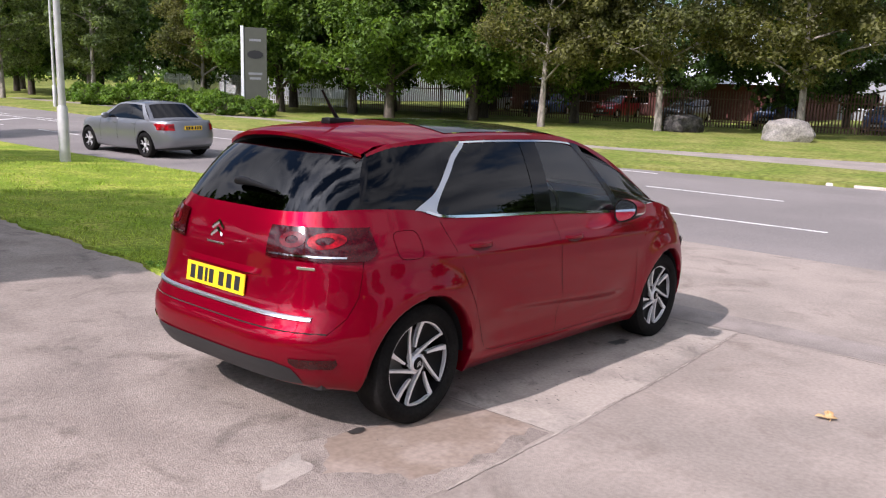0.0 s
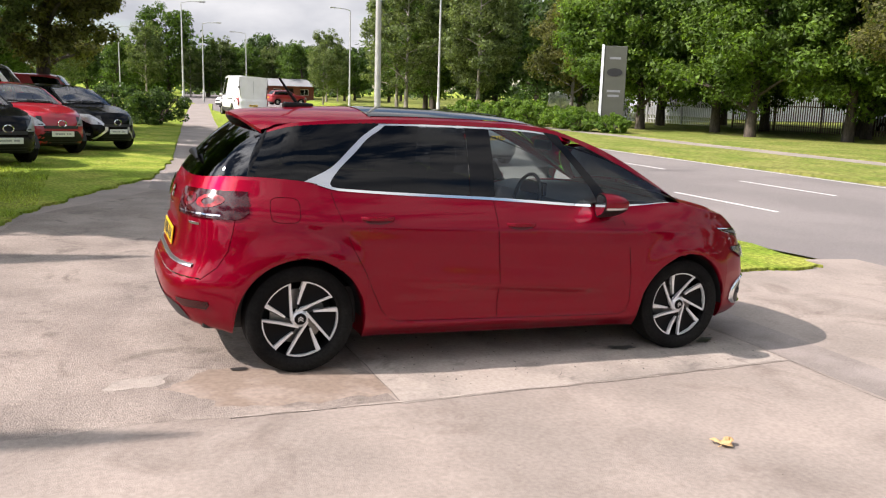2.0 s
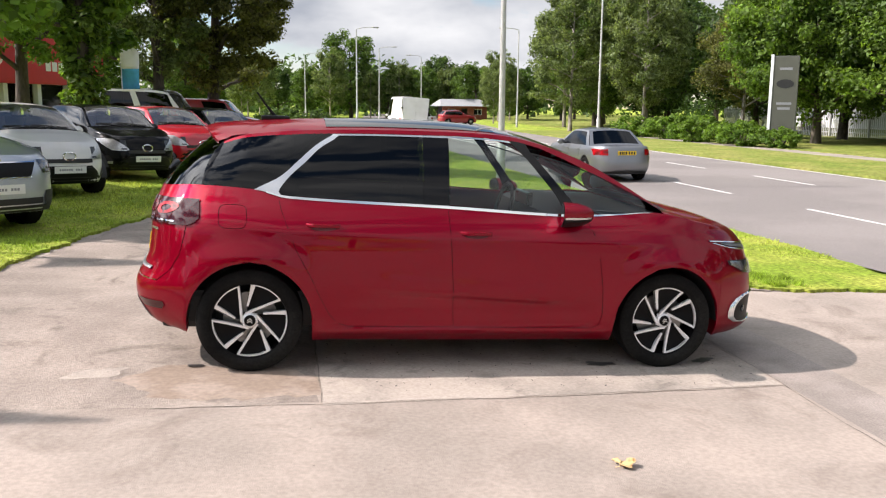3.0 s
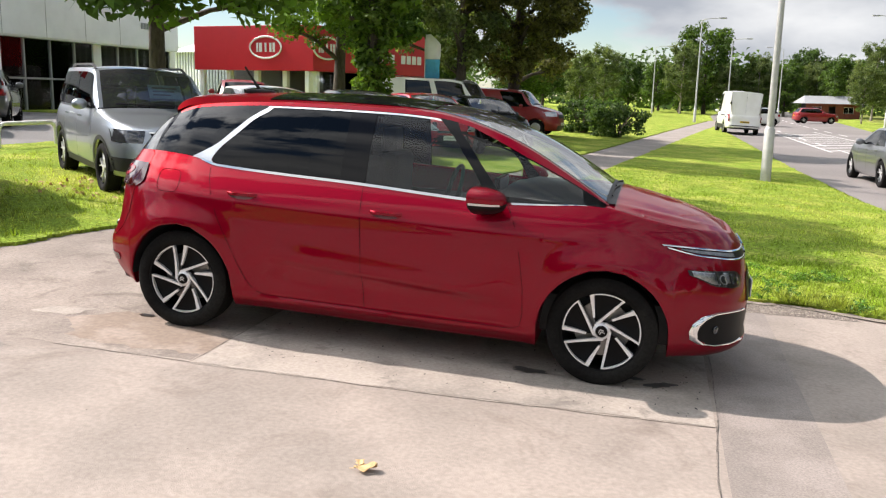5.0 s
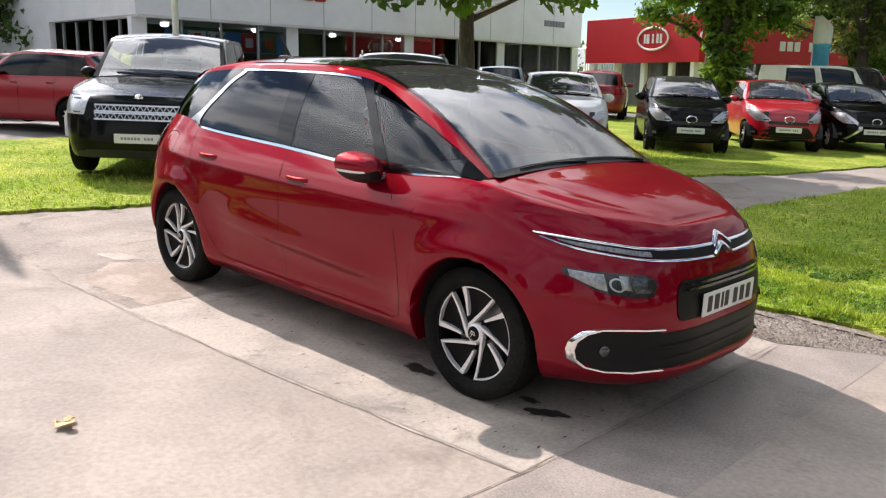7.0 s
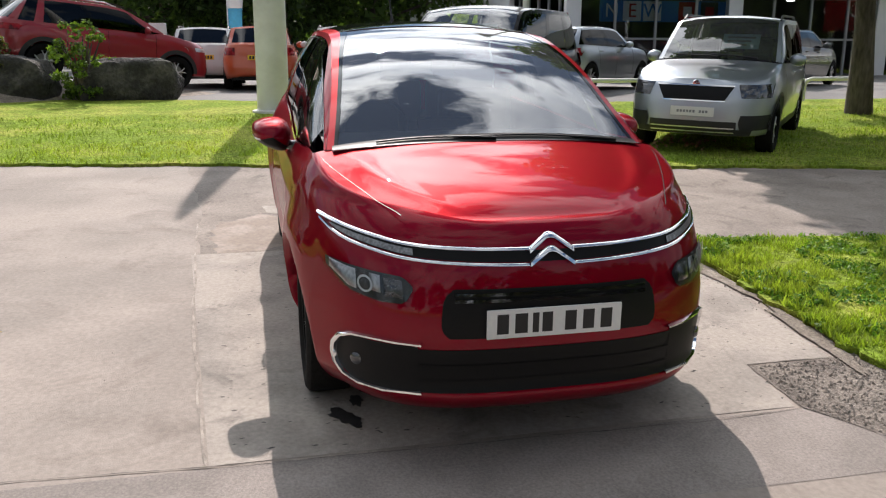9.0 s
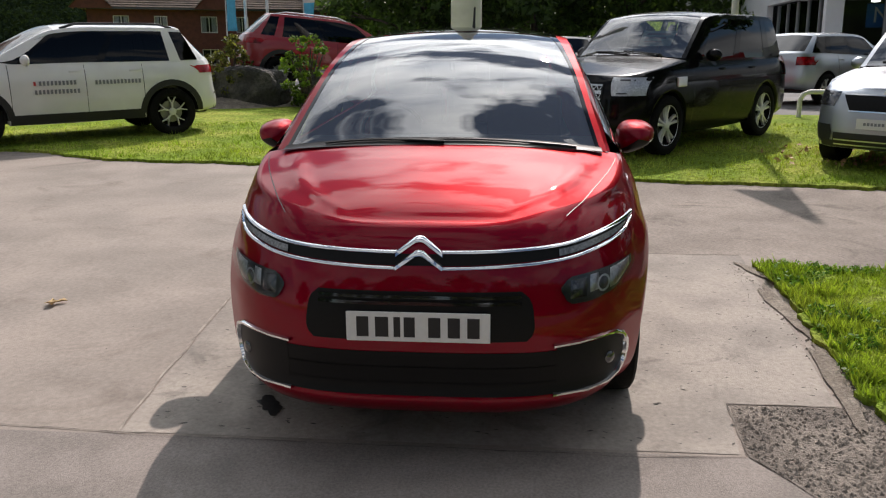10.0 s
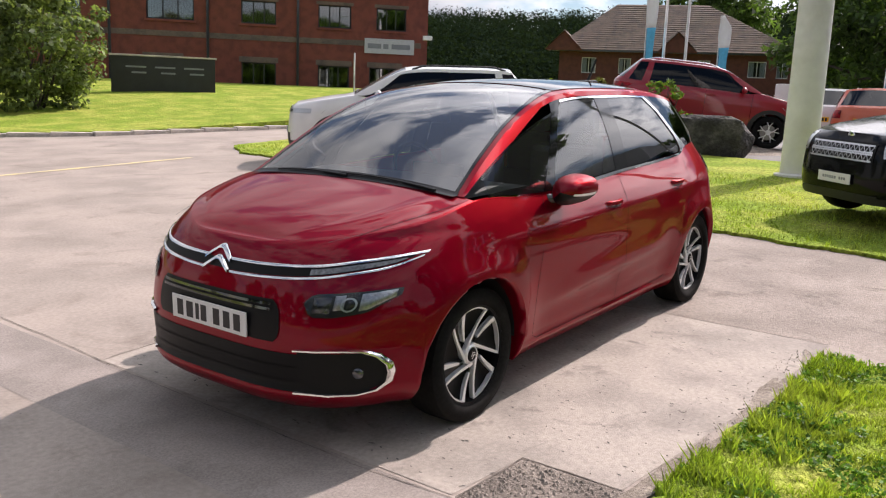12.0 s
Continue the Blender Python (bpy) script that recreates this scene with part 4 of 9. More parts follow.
def curved_spokes(root, rim, hw):
    """Five bright loops: a thin spoke from the hub, an arc along the rim, and a thick bar turned back towards the hub."""
    y1 = hw * 0.8

    def polar(r, a, y):
        return Vector((-r * math.sin(a), y, r * math.cos(a)))

    def strip(path):
        """path: (radius, angle, half width); a bevelled bar lying in the wheel's face."""
        vs = []
        n = len(path)
        for i, (r, a, w) in enumerate(path):
            p = polar(r, a, 0)
            d = (polar(*path[min(i + 1, n - 1)][:2], 0) - polar(*path[max(i - 1, 0)][:2], 0)).normalized()
            q = Vector((d.z, 0, -d.x))
            dip = -0.016 * (1 - r / rim) * (r / rim) * 4
            for k, dy in ((-1.15, -0.022), (-0.9, 0.0), (0.9, 0.0), (1.15, -0.022)):
                vs.append(p + q * (w * k) + Vector((0, y1 + dip + dy, 0)))
        return vs, grid_faces(n, 4) + [(0, 1, 2, 3), tuple(range(4 * n - 1, 4 * n - 5, -1))]

    edge = rim - 0.011

    def straight(p, q, w0, w1, n=8):
        """A straight bar between two polar points, as a path."""
        a, b = polar(*p, 0), polar(*q, 0)
        out = []
        for k in range(n + 1):
            c = a.lerp(b, k / n)
            out.append((math.hypot(c.x, c.z), math.atan2(-c.x, c.z), w0 + (w1 - w0) * k / n))
        return out

    for k in range(5):
        a0 = radians(4 + 72 * k)
        a1 = a0 + radians(50)
        thin = straight((0.05, a1 - radians(84)), (edge, a1), 0.009, 0.007)
        arc = [(edge, a1 + radians(1.5) + (a0 - a1 - radians(1.5)) * t, 0.007) for t in [j / 10 for j in range(11)]]
        bar = straight((edge, a0 + radians(1)), (0.38 * rim, a0 - radians(14)), 0.0145, 0.006, 6)
        mesh_ob("spoke_edge", *strip(thin), "alloy", root, "thin bright machined spoke", smooth=50)
        mesh_ob("rim_arc", *strip(arc), "alloy", root, "bright arc along the rim", smooth=50)
        mesh_ob("spoke_bar", *strip(bar), "alloy", root, "thick bright machined bar", smooth=50)
        # dark spoke body behind the loop
        vs = []
        for t in [j / 6 for j in range(7)]:
            r = 0.03 + (rim - 0.03) * t
            lo, hi = a0 - radians(22) * (1 - t), a1 - radians(40) * (1 - t) ** 2
            for q in (0.0, 0.12, 0.3, 0.6, 0.88, 1.0):
                dip = -0.016 * (1 - r / rim) * (r / rim) * 4 - (0.012 if 0.1 < q < 0.95 else 0.008) - (0.014 if 0.2 < q < 0.8 else 0)
                vs.append(polar(r, lo + (hi - lo) * q, y1 + dip))
        mesh_ob("spoke", vs, grid_faces(7, 6, True), "rim_dark", root, "gloss dark spoke", smooth=50)
    v, f = lathe([(0.036, y1 - 0.03), (0.035, y1 - 0.006), (0.031, y1 + 0.0), (0.02, y1 + 0.001), (0.0, y1 + 0.002)], 28)
    mesh_ob("hub_cap", v, f, "rim_dark", root, "dark round hub cap", smooth=40)
    v, f = lathe([(0.054, y1 - 0.03), (0.051, y1 - 0.014), (0.044, y1 - 0.007), (0.037, y1 - 0.004), (0.035, y1 - 0.012)], 28)
    mesh_ob("hub_ring", v, f, "alloy", root, "bright ring round the hub", smooth=40)
    for dz in (-0.008, 0.006):
        vs = []
        for x, z in ((-0.016, -0.008), (0.0, 0.006), (0.016, -0.008)):
            vs += [(x, y1 + 0.004, z + dz), (x, y1 + 0.004, z + dz + 0.006)]
        mesh_ob("hub_mark", vs, [(0, 1, 3, 2), (2, 3, 5, 4)], "satin", root, "small chevron on the hub")


def ten_spokes(root, rim, hw):
    """Ten straight bright spokes in pairs."""
    y1 = hw * 0.78
    for k in range(5):
        for o in (-0.17, 0.17):
            a = 2 * math.pi * k / 5 + o
            rot = Matrix.Rotation(a, 4, "Y")
            vs = []
            for t in (0.0, 0.5, 1.0):
                r = 0.05 + (rim - 0.052) * t
                w = 0.016 + 0.008 * t
                for sx, dy in ((-1, -0.03), (-0.7, 0), (0.7, 0), (1, -0.03)):
                    vs.append(rot @ Vector((sx * w, y1 + dy - 0.012 * math.sin(math.pi * t), r)))
            fs = [(i * 4 + j, i * 4 + j + 1, (i + 1) * 4 + j + 1, (i + 1) * 4 + j) for i in range(2) for j in range(3)]
            mesh_ob("spoke", vs, fs, "alloy", root, "silver wheel spoke", smooth=50)
    v, f = lathe([(0.07, y1 - 0.03), (0.062, y1), (0.03, y1 + 0.006), (0.0, y1 + 0.006)], 20)
    mesh_ob("hub_cap", v, f, "alloy", root, "silver hub cap", smooth=40)


def number_plate(parent, m, mat, w=0.52, h=0.111, bars=((-0.20, 0.055), (-0.13, 0.06), (-0.075, 0.03), (-0.03, 0.05), (0.06, 0.055), (0.13, 0.055), (0.2, 0.055)), ink="plate_ink", tall=0.34):
    """A plate in the y-z plane, its number as plain bars."""
    p = part("number_plate", box((-0.004, -w / 2, -h / 2), (0.004, w / 2, h / 2), 0.003), mat, parent, loc=m)
    for y, bw in bars:
        part("bar", box((0.004, (y - bw * 0.4) * w / 0.52, -h * tall), (0.0052, (y + bw * 0.4) * w / 0.52, h * tall)), ink, p)
    return p


def hero_car():
    sh = Shell(**HERO)
    car = thing("family_car", SLOPE, "deep red metallic five-door family car with a black glass roof", "car")
    # lower body and bonnet
    rows = 52
    verts, faces, cols, tops = body_mesh(sh, rows)
    body = [(verts, faces)]
    # return lip of the arches and sill, turned inwards
    lip = []
    for c in range(len(cols)):
        x, y, z = verts[c * rows]
        lip += [(x, y, z), (x, max(y - 0.05, 0), z + 0.004), (x, max(y - 0.28, 0), z + 0.01)]
    lf = grid_faces(len(cols), 3, True)
    body.append((lip, lf))
    # shoulder round of the belt line up to the bonnet, lines across the bonnet at each station
    nose = [t for (k, q), t in zip(cols, tops) if t[0] >= 1.34]
    hood = []
    na = 32

    def crown(x, u, z):
        """Height over the bonnet, with a soft crease towards each lamp."""
        zc = interp(sh.zc, x) if x < 2.08 else z
        ridge = 0.009 * math.exp(-((u - 0.2 - 0.1 * (x - 1.4)) / 0.06) ** 2) * min(1.0, max(0.0, (2.05 - x) / 0.3)) * min(1.0, max(0.0, (x - 1.36) / 0.2))
        return z + max(0.0, zc - z) * (1 - (1 - u) ** 2.4) + ridge

    for x, y, z in nose:
        for j in range(na + 1):
            hood.append((x, y * (1 - j / na), crown(x, j / na, z)))

    def bonnet_z(x, y):
        near = min(nose, key=lambda q: abs(q[0] - x))
        rim = [q for q in nose]
        a = max((q for q in rim if q[0] <= x), key=lambda q: q[0])
        b = min((q for q in rim if q[0] > x), key=lambda q: q[0], default=near)
        t = (x - a[0]) / max(1e-6, b[0] - a[0])
        ye, ze = a[1] + (b[1] - a[1]) * t, a[2] + (b[2] - a[2]) * t
        return crown(x, max(0.0, 1 - y / ye), ze)
    half = (hood, grid_faces(len(nose), na + 1))
    body.append(half)
    # roof rails, front pillars, red roof at the back
    body.append(side_patch(sh, [(0, -1.70), (1, -1.57)], [(0, 1.355), (1, 1.355)], 0.945, 1.0, 0, 60, 2))
    zero, one = [(0.0, 0.0), (2.0, 0.0)], [(0.0, 1.0), (2.0, 1.0)]
    edge = [(0.2, 0.1), (0.55, 0.06), (0.9, 0.045), (1.36, 0.04)]
    frit = [(0.2, 0.17), (0.55, 0.1), (0.9, 0.075), (1.36, 0.065)]
    body.append(top_patch(sh, -1.57, -0.93, 0.0, 1.0, 0, 16, 14))
    body.append(top_patch(sh, -0.93, 0.2, 0.0, 0.1, 0, 30, 3))
    body.append(taper_patch(sh, 0.2, 1.36, zero, edge, 0, 30, 3))
    body.append(side_patch(sh, [(0.8, 1.0), (1, 0.3)], [(0.8, 1.356), (1, 1.356)], 0.80, 0.95, 0.001, 20, 3))
    b = mesh_ob("body", *both(merge(body)), "red_paint", car, "deep red metallic bodywork", smooth=38)
    sol = b.modifiers.new("weld", "WELD")
    sol.merge_threshold = 0.0008

    # glass
    c_out = [(0, -1.375), (0.15, -1.295), (0.35, -1.195), (0.6, -1.085), (0.8, -0.985), (0.95, -0.87)]
    c_in = [(0, -1.2), (0.06, -1.225), (0.3, -1.165), (0.55, -1.055), (0.75, -0.965), (0.9, -0.85)]
    b0, b1 = [(0, -0.31), (1, -0.31)], [(0, -0.14), (1, -0.135)]
    f_end = [(0, 0.645), (0.3, 0.575), (0.55, 0.475), (0.8, 0.36), (0.93, 0.27)]
    q_beg = [(0, 0.76), (0.3, 0.665), (0.6, 0.54), (0.8, 0.445), (0.9, 0.39)]
    q_end = [(0, 1.22), (0.85, 1.2)]
    for s in (1, -1):
        def put(name, vf, mat, label="", out=None, smooth=60):
            return mesh_ob(name, *(vf if s > 0 else mirror(vf)), mat, car, label, smooth=smooth)
        put("rear_quarter_glass", side_patch(sh, [(0, sh.xq0), (1.0, sh.xq1)], c_out, 0.0, 0.95, 0.0, 16, 10), "privacy", "dark tinted rear quarter glass")
        put("pillar_trim", side_patch(sh, c_out, c_in, 0.0, 0.92, 0.006, 4, 14), "satin", "satin silver trim of the rear pillar")
        put("rear_door_glass", side_patch(sh, c_in, b0, 0.035, 0.905, 0.0, 14, 10), "privacy", "dark tinted rear door glass")
        put("door_pillar", side_patch(sh, b0, b1, 0.02, 0.92, 0.003, 3, 8), "pillar_black", "gloss black pillar between the doors")
        put("front_door_glass", side_patch(sh, b1, f_end, 0.035, 0.905, 0.0, 14, 10), "side_glass", "clear front door glass")
        put("front_pillar", side_patch(sh, f_end, q_beg, 0.0, 0.95, 0.003, 3, 10), "pillar_black", "black inner front pillar")
        put("front_quarter_glass", side_patch(sh, q_beg, q_end, 0.03, 0.82, 0.0, 10, 8), "side_glass", "clear front quarter glass")
        put("quarter_frame", side_patch(sh, q_beg, [(0, 1.3), (1, 1.3)], 0.82, 0.845, 0.004, 10, 2), "pillar_black", "black edge of the quarter glass")
        put("waist_trim", side_patch(sh, [(0, -1.3), (1, -1.3)], [(0, 1.24), (1, 1.24)], -0.01, 0.026, 0.008, 60, 2), "chrome", "bright strip along the waist line")
        put("window_trim", side_patch(sh, [(0.9, -0.90), (1, -0.87)], [(0.9, 0.30), (1, 0.24)], 0.918, 0.94, 0.006, 30, 2), "chrome", "bright strip above the side windows")
    ws = both(taper_patch(sh, 0.2, 1.36, edge, one, 0.0, 24, 14))
    mesh_ob("windscreen", *ws, "screen", car, "large windscreen running into the roof", smooth=60)
    for flank in (taper_patch(sh, 0.2, 1.36, edge, frit, 0.002, 24, 2), mirror(taper_patch(sh, 0.2, 1.36, edge, frit, 0.002, 24, 2))):
        mesh_ob("screen_edge", *flank, "pillar_black", car, "black edge of the windscreen", smooth=60)
    mesh_ob("cowl", *both(top_patch(sh, 1.342, 1.40, 0.03, 1.0, 0.003, 3, 14)), "deep_black", car, "black plastic strip under the windscreen", smooth=60)
    mesh_ob("roof_panel", *both(top_patch(sh, -0.93, 0.2, 0.1, 1.0, 0.004, 20, 12)), "roof_glass", car, "black glass roof panel", smooth=60)
    mesh_ob("rear_screen", *screen_patch(sh, bow=0.04), "privacy", car, "dark tinted rear screen", smooth=60)
    # roof spoiler over the rear screen
    sp, un = [], []
    n = 20
    for i in range(n + 1):
        y = -0.56 + 1.12 * i / n
        q = abs(y) / 0.56
        zt = sh.top(-1.5, 1 - min(q, 1) * 0.98)[2]
        xt = -1.715 + 0.11 * q**2.5
        sp += [(-1.42, y, sh.top(-1.42, 1 - min(q, 1) * 0.98)[2] + 0.001), (-1.52, y, zt + 0.006), (xt + 0.05, y, zt - 0.012), (xt, y, zt - 0.03), (xt + 0.004, y, zt - 0.05), (xt + 0.012, y, zt - 0.054)]
        un += [(xt + 0.012, y, zt - 0.053), (-1.64, y, zt - 0.075), (-1.665 + 0.06 * q * q, y, zt - 0.115), (-1.64 + 0.06 * q * q, y, zt - 0.15)]
    mesh_ob("roof_spoiler", sp, grid_faces(n + 1, 6, False), "red_paint", car, "red roof spoiler over the rear screen", smooth=40)

    mesh_ob("spoiler_underside", un, grid_faces(n + 1, 4, False), "deep_black", car, "black underside of the spoiler", smooth=40)
    for s in (1, -1):
        gap = []
        for i in range(11):
            t = i / 10
            a, c = sh.rear_screen(1.0, t, 0.04), Vector(sh.side(sh.xq0 + (sh.xq1 - sh.xq0) * t, t * 0.95))
            gap += [a + Vector((0.02, -0.03, 0.0)), a, c, c + Vector((0.03, -0.004, 0))]
        vf = (gap, grid_faces(11, 4, True))
        mesh_ob("rear_pillar", *(vf if s > 0 else mirror(vf)), "pillar_black", car, "gloss black rear pillar", smooth=60)

    # cabin: dark tray, dashboard, seats, wheel
    bm = box((-1.9, -0.70, 0.86), (1.3, 0.70, 0.90), 0.02)
    part("cabin_floor", bm, "cabin", car, "dark cabin trim below the windows")
    v = []
    for i in range(13):
        y = -0.72 + 1.44 * i / 12
        v += [(0.55, y, 0.9), (0.58, y, 1.02), (0.75, y, 1.075 - 0.01 * abs(y)), (1.1, y, 1.06), (1.36, y * 0.98, 1.055), (1.38, y * 0.95, 0.9)]
    mesh_ob("dashboard", v, grid_faces(13, 6, True), "dash", car, "dashboard, its grey lightened for sun on it", smooth=40)
    part("centre_display", box((0.56, -0.18, 1.02), (0.6, 0.18, 1.12), 0.01), "gloss_black", car, "black centre display")
    for x, y in ((-0.25, 0.37), (-0.25, -0.37), (-1.12, 0.42), (-1.12, 0.0), (-1.12, -0.42)):
        w = 0.24 if x > -1 else 0.19
        seat = part("seat_back", box((x - 0.12, y - w, 0.8), (x + 0.02, y + w, 1.2), 0.05), "seat", car, "dark grey seat back")
        part("headrest", box((x - 0.14, y - 0.13, 1.2), (x - 0.04, y + 0.13, 1.38), 0.04), "seat", seat)
    a = [(0.33 + 0.06 * math.sin(t) * 0.6, -0.37 + 0.18 * math.cos(t), 1.03 + 0.17 * math.sin(t)) for t in [2 * math.pi * k / 20 for k in range(21)]]
    tube("steering_wheel", a, 0.014, "cabin", car, "dark steering wheel", 6)
    part("rear_view_mirror", box((0.62, -0.12, 1.36), (0.65, 0.12, 1.43), 0.012), "cabin", car, "dark inside mirror")
    tube("mirror_stalk", [(0.66, 0, 1.40), (0.72, 0, 1.445)], 0.012, "cabin", car)

    # nose: two bright bars that run from lamp to lamp and rise to chevrons in the middle
    up = [(0.0, 0.826), (0.12, 0.826), (0.3, 0.829), (0.52, 0.838), (0.66, 0.858), (0.75, 0.872), (0.805, 0.882)]
    lo = [(0.0, 0.772), (0.12, 0.772), (0.3, 0.778), (0.52, 0.79), (0.66, 0.812), (0.75, 0.834), (0.80, 0.868)]

    def nose_bar(table, y0, y1, h, out=0.008, n=24):
        vs = []
        for i in range(n + 1):
            y = y0 + (y1 - y0) * i / n
            z = interp(table, abs(y))
            for dz, o in ((-h / 2, 0.0), (-h * 0.35, out), (h * 0.35, out), (h / 2, 0.0)):
                nx = sh.front_x(y, z + dz)
                ny = y + (o * 0.9 * (1 if y > 0 else -1) * min(1, abs(y) / 0.8) ** 3)
                vs.append((nx + o, ny, z + dz))
        return vs, grid_faces(n + 1, 4, True)

    for s in (1, -1):
        mesh_ob("grille_bar", *(nose_bar(up, 0.075, 0.805, 0.011) if s > 0 else mirror(nose_bar(up, 0.075, 0.805, 0.011))), "chrome", car, "upper bright bar across the nose", smooth=60)
        mesh_ob("grille_bar", *(nose_bar(lo, 0.075, 0.80, 0.011) if s > 0 else mirror(nose_bar(lo, 0.075, 0.80, 0.011))), "chrome", car, "lower bright bar across the nose", smooth=60)
        # dark band between the bars; smoked lamp towards the wing
        vs = []
        for i in range(25):
            y = 0.0 + 0.785 * i / 24
            a, c = interp(lo, y) + 0.008, interp(up, y) - 0.006
            vs += [(sh.front_x(y, a) + 0.002, y, a), (sh.front_x(y, c) + 0.002, y, c)]
        vf = (vs, grid_faces(25, 2, True))
        mesh_ob("grille_band", *(vf if s > 0 else mirror(vf)), "deep_black", car, "black band between the bars", smooth=60)
        vs = []
        for i in range(13):
            y = 0.50 + 0.27 * i / 12
            a, c = interp(lo, y) + 0.014, interp(up, y) - 0.012
            vs += [(sh.front_x(y, a) + 0.006, y + 0.003, a), (sh.front_x(y, c) + 0.006, y + 0.003, c)]
        vf = (vs, grid_faces(13, 2, True))
        mesh_ob("daytime_lamp", *(vf if s > 0 else mirror(vf)), "drl", car, "slim daytime running lamp", smooth=60)
        # chevrons
    for z0, top in ((0.0, 0.868), (1.0, 0.822)):
        base = 0.818 if z0 == 0 else 0.772
        vs = []
        for y in (-0.085, -0.07, -0.015, 0.0, 0.015, 0.07, 0.085):
            k = max(0.0, 1 - abs(y) / 0.085)
            zc = base + (top - base) * min(1, k * 1.15)
            for dz, o in ((-0.011, 0.004), (-0.007, 0.014), (0.007, 0.014), (0.011, 0.004)):
                vs.append((sh.front_x(y, min(zc + dz, 0.9)) + o, y, zc + dz))
        mesh_ob("chevron", vs, grid_faces(7, 4, True), "chrome", car, "bright chevron shape on the nose", smooth=50)

    # grille openings, number plate, lower air intake
    rows_ = []
    for i in range(9):
        t = i / 8
        z = 0.512 + (0.692 - 0.512) * t
        e = 0.425 - 0.035 * (abs(t - 0.5) * 2) ** 4 - 0.02 * t
        rows_.append((z, -e, e))
    mesh_ob("upper_grille", *front_patch(sh, rows_, 0.005, 24), "deep_black", car, "black plastic upper grille", smooth=40)
    for z in (0.652, 0.674):
        mesh_ob("grille_slat", *front_patch(sh, [(z - 0.006, -0.37, 0.37), (z, -0.37, 0.37), (z + 0.006, -0.37, 0.37)], 0.014, 20), "gloss_black", car, "black slat", smooth=40)
    number_plate(car, pose(interp(sh.xf, 0.566) + 0.012, 0.0, 0.568), "plate_white")
    rows_ = []
    for i in range(9):
        t = i / 8
        z = 0.3 + (0.468 - 0.3) * t
        e = 0.56 + 0.0 * t - 0.05 * (1 - t) ** 3
        rows_.append((z, -e, e))
    mesh_ob("lower_grille", *front_patch(sh, rows_, 0.003, 30), "deep_black", car, "black plastic lower air intake", smooth=40)
    for i in range(2):
        z = 0.345 + i * 0.06
        mesh_ob("grille_slat", *front_patch(sh, [(z - 0.004, -0.5, 0.5), (z, -0.5, 0.5), (z + 0.004, -0.5, 0.5)], 0.007, 24), "deep_black", car, "black slat", smooth=40)

    for s in (1, -1):
        def put(name, vf, mat, parent=car, label="", smooth=50):
            return mesh_ob(name, *(vf if s > 0 else mirror(vf)), mat, parent, label, smooth=smooth)
        # main headlamp: outline from the inner corner to the wing
        def lamp_patch(shrink, out, n=14, rows=7):
            vs = []
            for i in range(rows):
                t = shrink + (1 - 2 * shrink) * i / (rows - 1)
                for j in range(n + 1):
                    k = shrink * 0.6 + (1 - shrink * 1.2) * j / n
                    y = 0.512 + (0.792 - 0.512) * k
                    z_top = 0.724 + 0.022 * k
                    z_bot = 0.632 + 0.035 * max(0, k - 0.4) / 0.6 + 0.05 * max(0.0, k - 0.75) / 0.25 + 0.05 * max(0.0, 0.1 - k) / 0.1
                    if k < 0.1:
                        z_top -= 0.03 * (0.1 - k) / 0.1
                    z = z_bot + (z_top - z_bot) * t
                    vs.append((sh.front_x(y, z) + out, y + out * k, z))
            return vs, grid_faces(rows, n + 1)
        hl = put("headlamp", lamp_patch(0.0, 0.004), "lamp_inner", car, "dark headlamp with bright reflectors")
        for k0, k1, lo_t, hi_t, mat in ((0.66, 0.96, 0.14, 0.9, "reflector"), (0.38, 0.50, 0.3, 0.9, "reflector"), (0.12, 0.34, 0.2, 0.85, "smoked"), (0.52, 0.64, 0.25, 0.8, "lamp_inner")):
            vs = []
            for i in range(7):
                t = lo_t + (hi_t - lo_t) * i / 6
                for j in range(9):
                    k = k0 + (k1 - k0) * j / 8
                    y = 0.512 + 0.28 * k
                    z_top, z_bot = 0.724 + 0.022 * k, 0.632 + 0.035 * max(0, k - 0.4) / 0.6 + 0.05 * max(0.0, k - 0.75) / 0.25
                    z = z_bot + (z_top - z_bot) * t
                    dome = 0.004 + 0.007 * (math.sin(math.pi * i / 6) * math.sin(math.pi * j / 8)) ** 0.6
                    vs.append((sh.front_x(y, z) + dome, y + dome * k, z))
            put("reflector", (vs, grid_faces(7, 9)), mat, hl, "bright lamp reflector" if mat == "reflector" else "dark lamp bowl")
        ring, rk = [], (0.55, 0.5)
        for i in range(25):
            g = 2 * math.pi * i / 24
            for q in (0.75, 1.0):
                y = 0.512 + 0.28 * (rk[0] + 0.09 * q * math.cos(g))
                z = 0.688 + 0.03 * q * math.sin(g)
                ring.append((sh.front_x(y, z) + 0.012, y + 0.006, z))
        put("lamp_ring", (ring, grid_faces(25, 2)), "satin", hl, "bright ring round the lamp lens")
        put("lamp_glass", lamp_patch(0.0, 0.016), "lamp_cover", hl, "clear lamp cover")
        # fog lamp recess with its bright clasp
        def recess(y, t):
            return 0.298 + (0.478 - 0.298) * t
        rows_ = []
        for i in range(9):
            t = i / 8
            e = 0.772 - 0.055 * (abs(t - 0.5) * 2) ** 3
            rows_.append((recess(0, t), 0.50, e))
        put("fog_recess", front_patch(sh, rows_, 0.004, 14), "deep_black", car, "black recess of the fog lamp")
        path = []
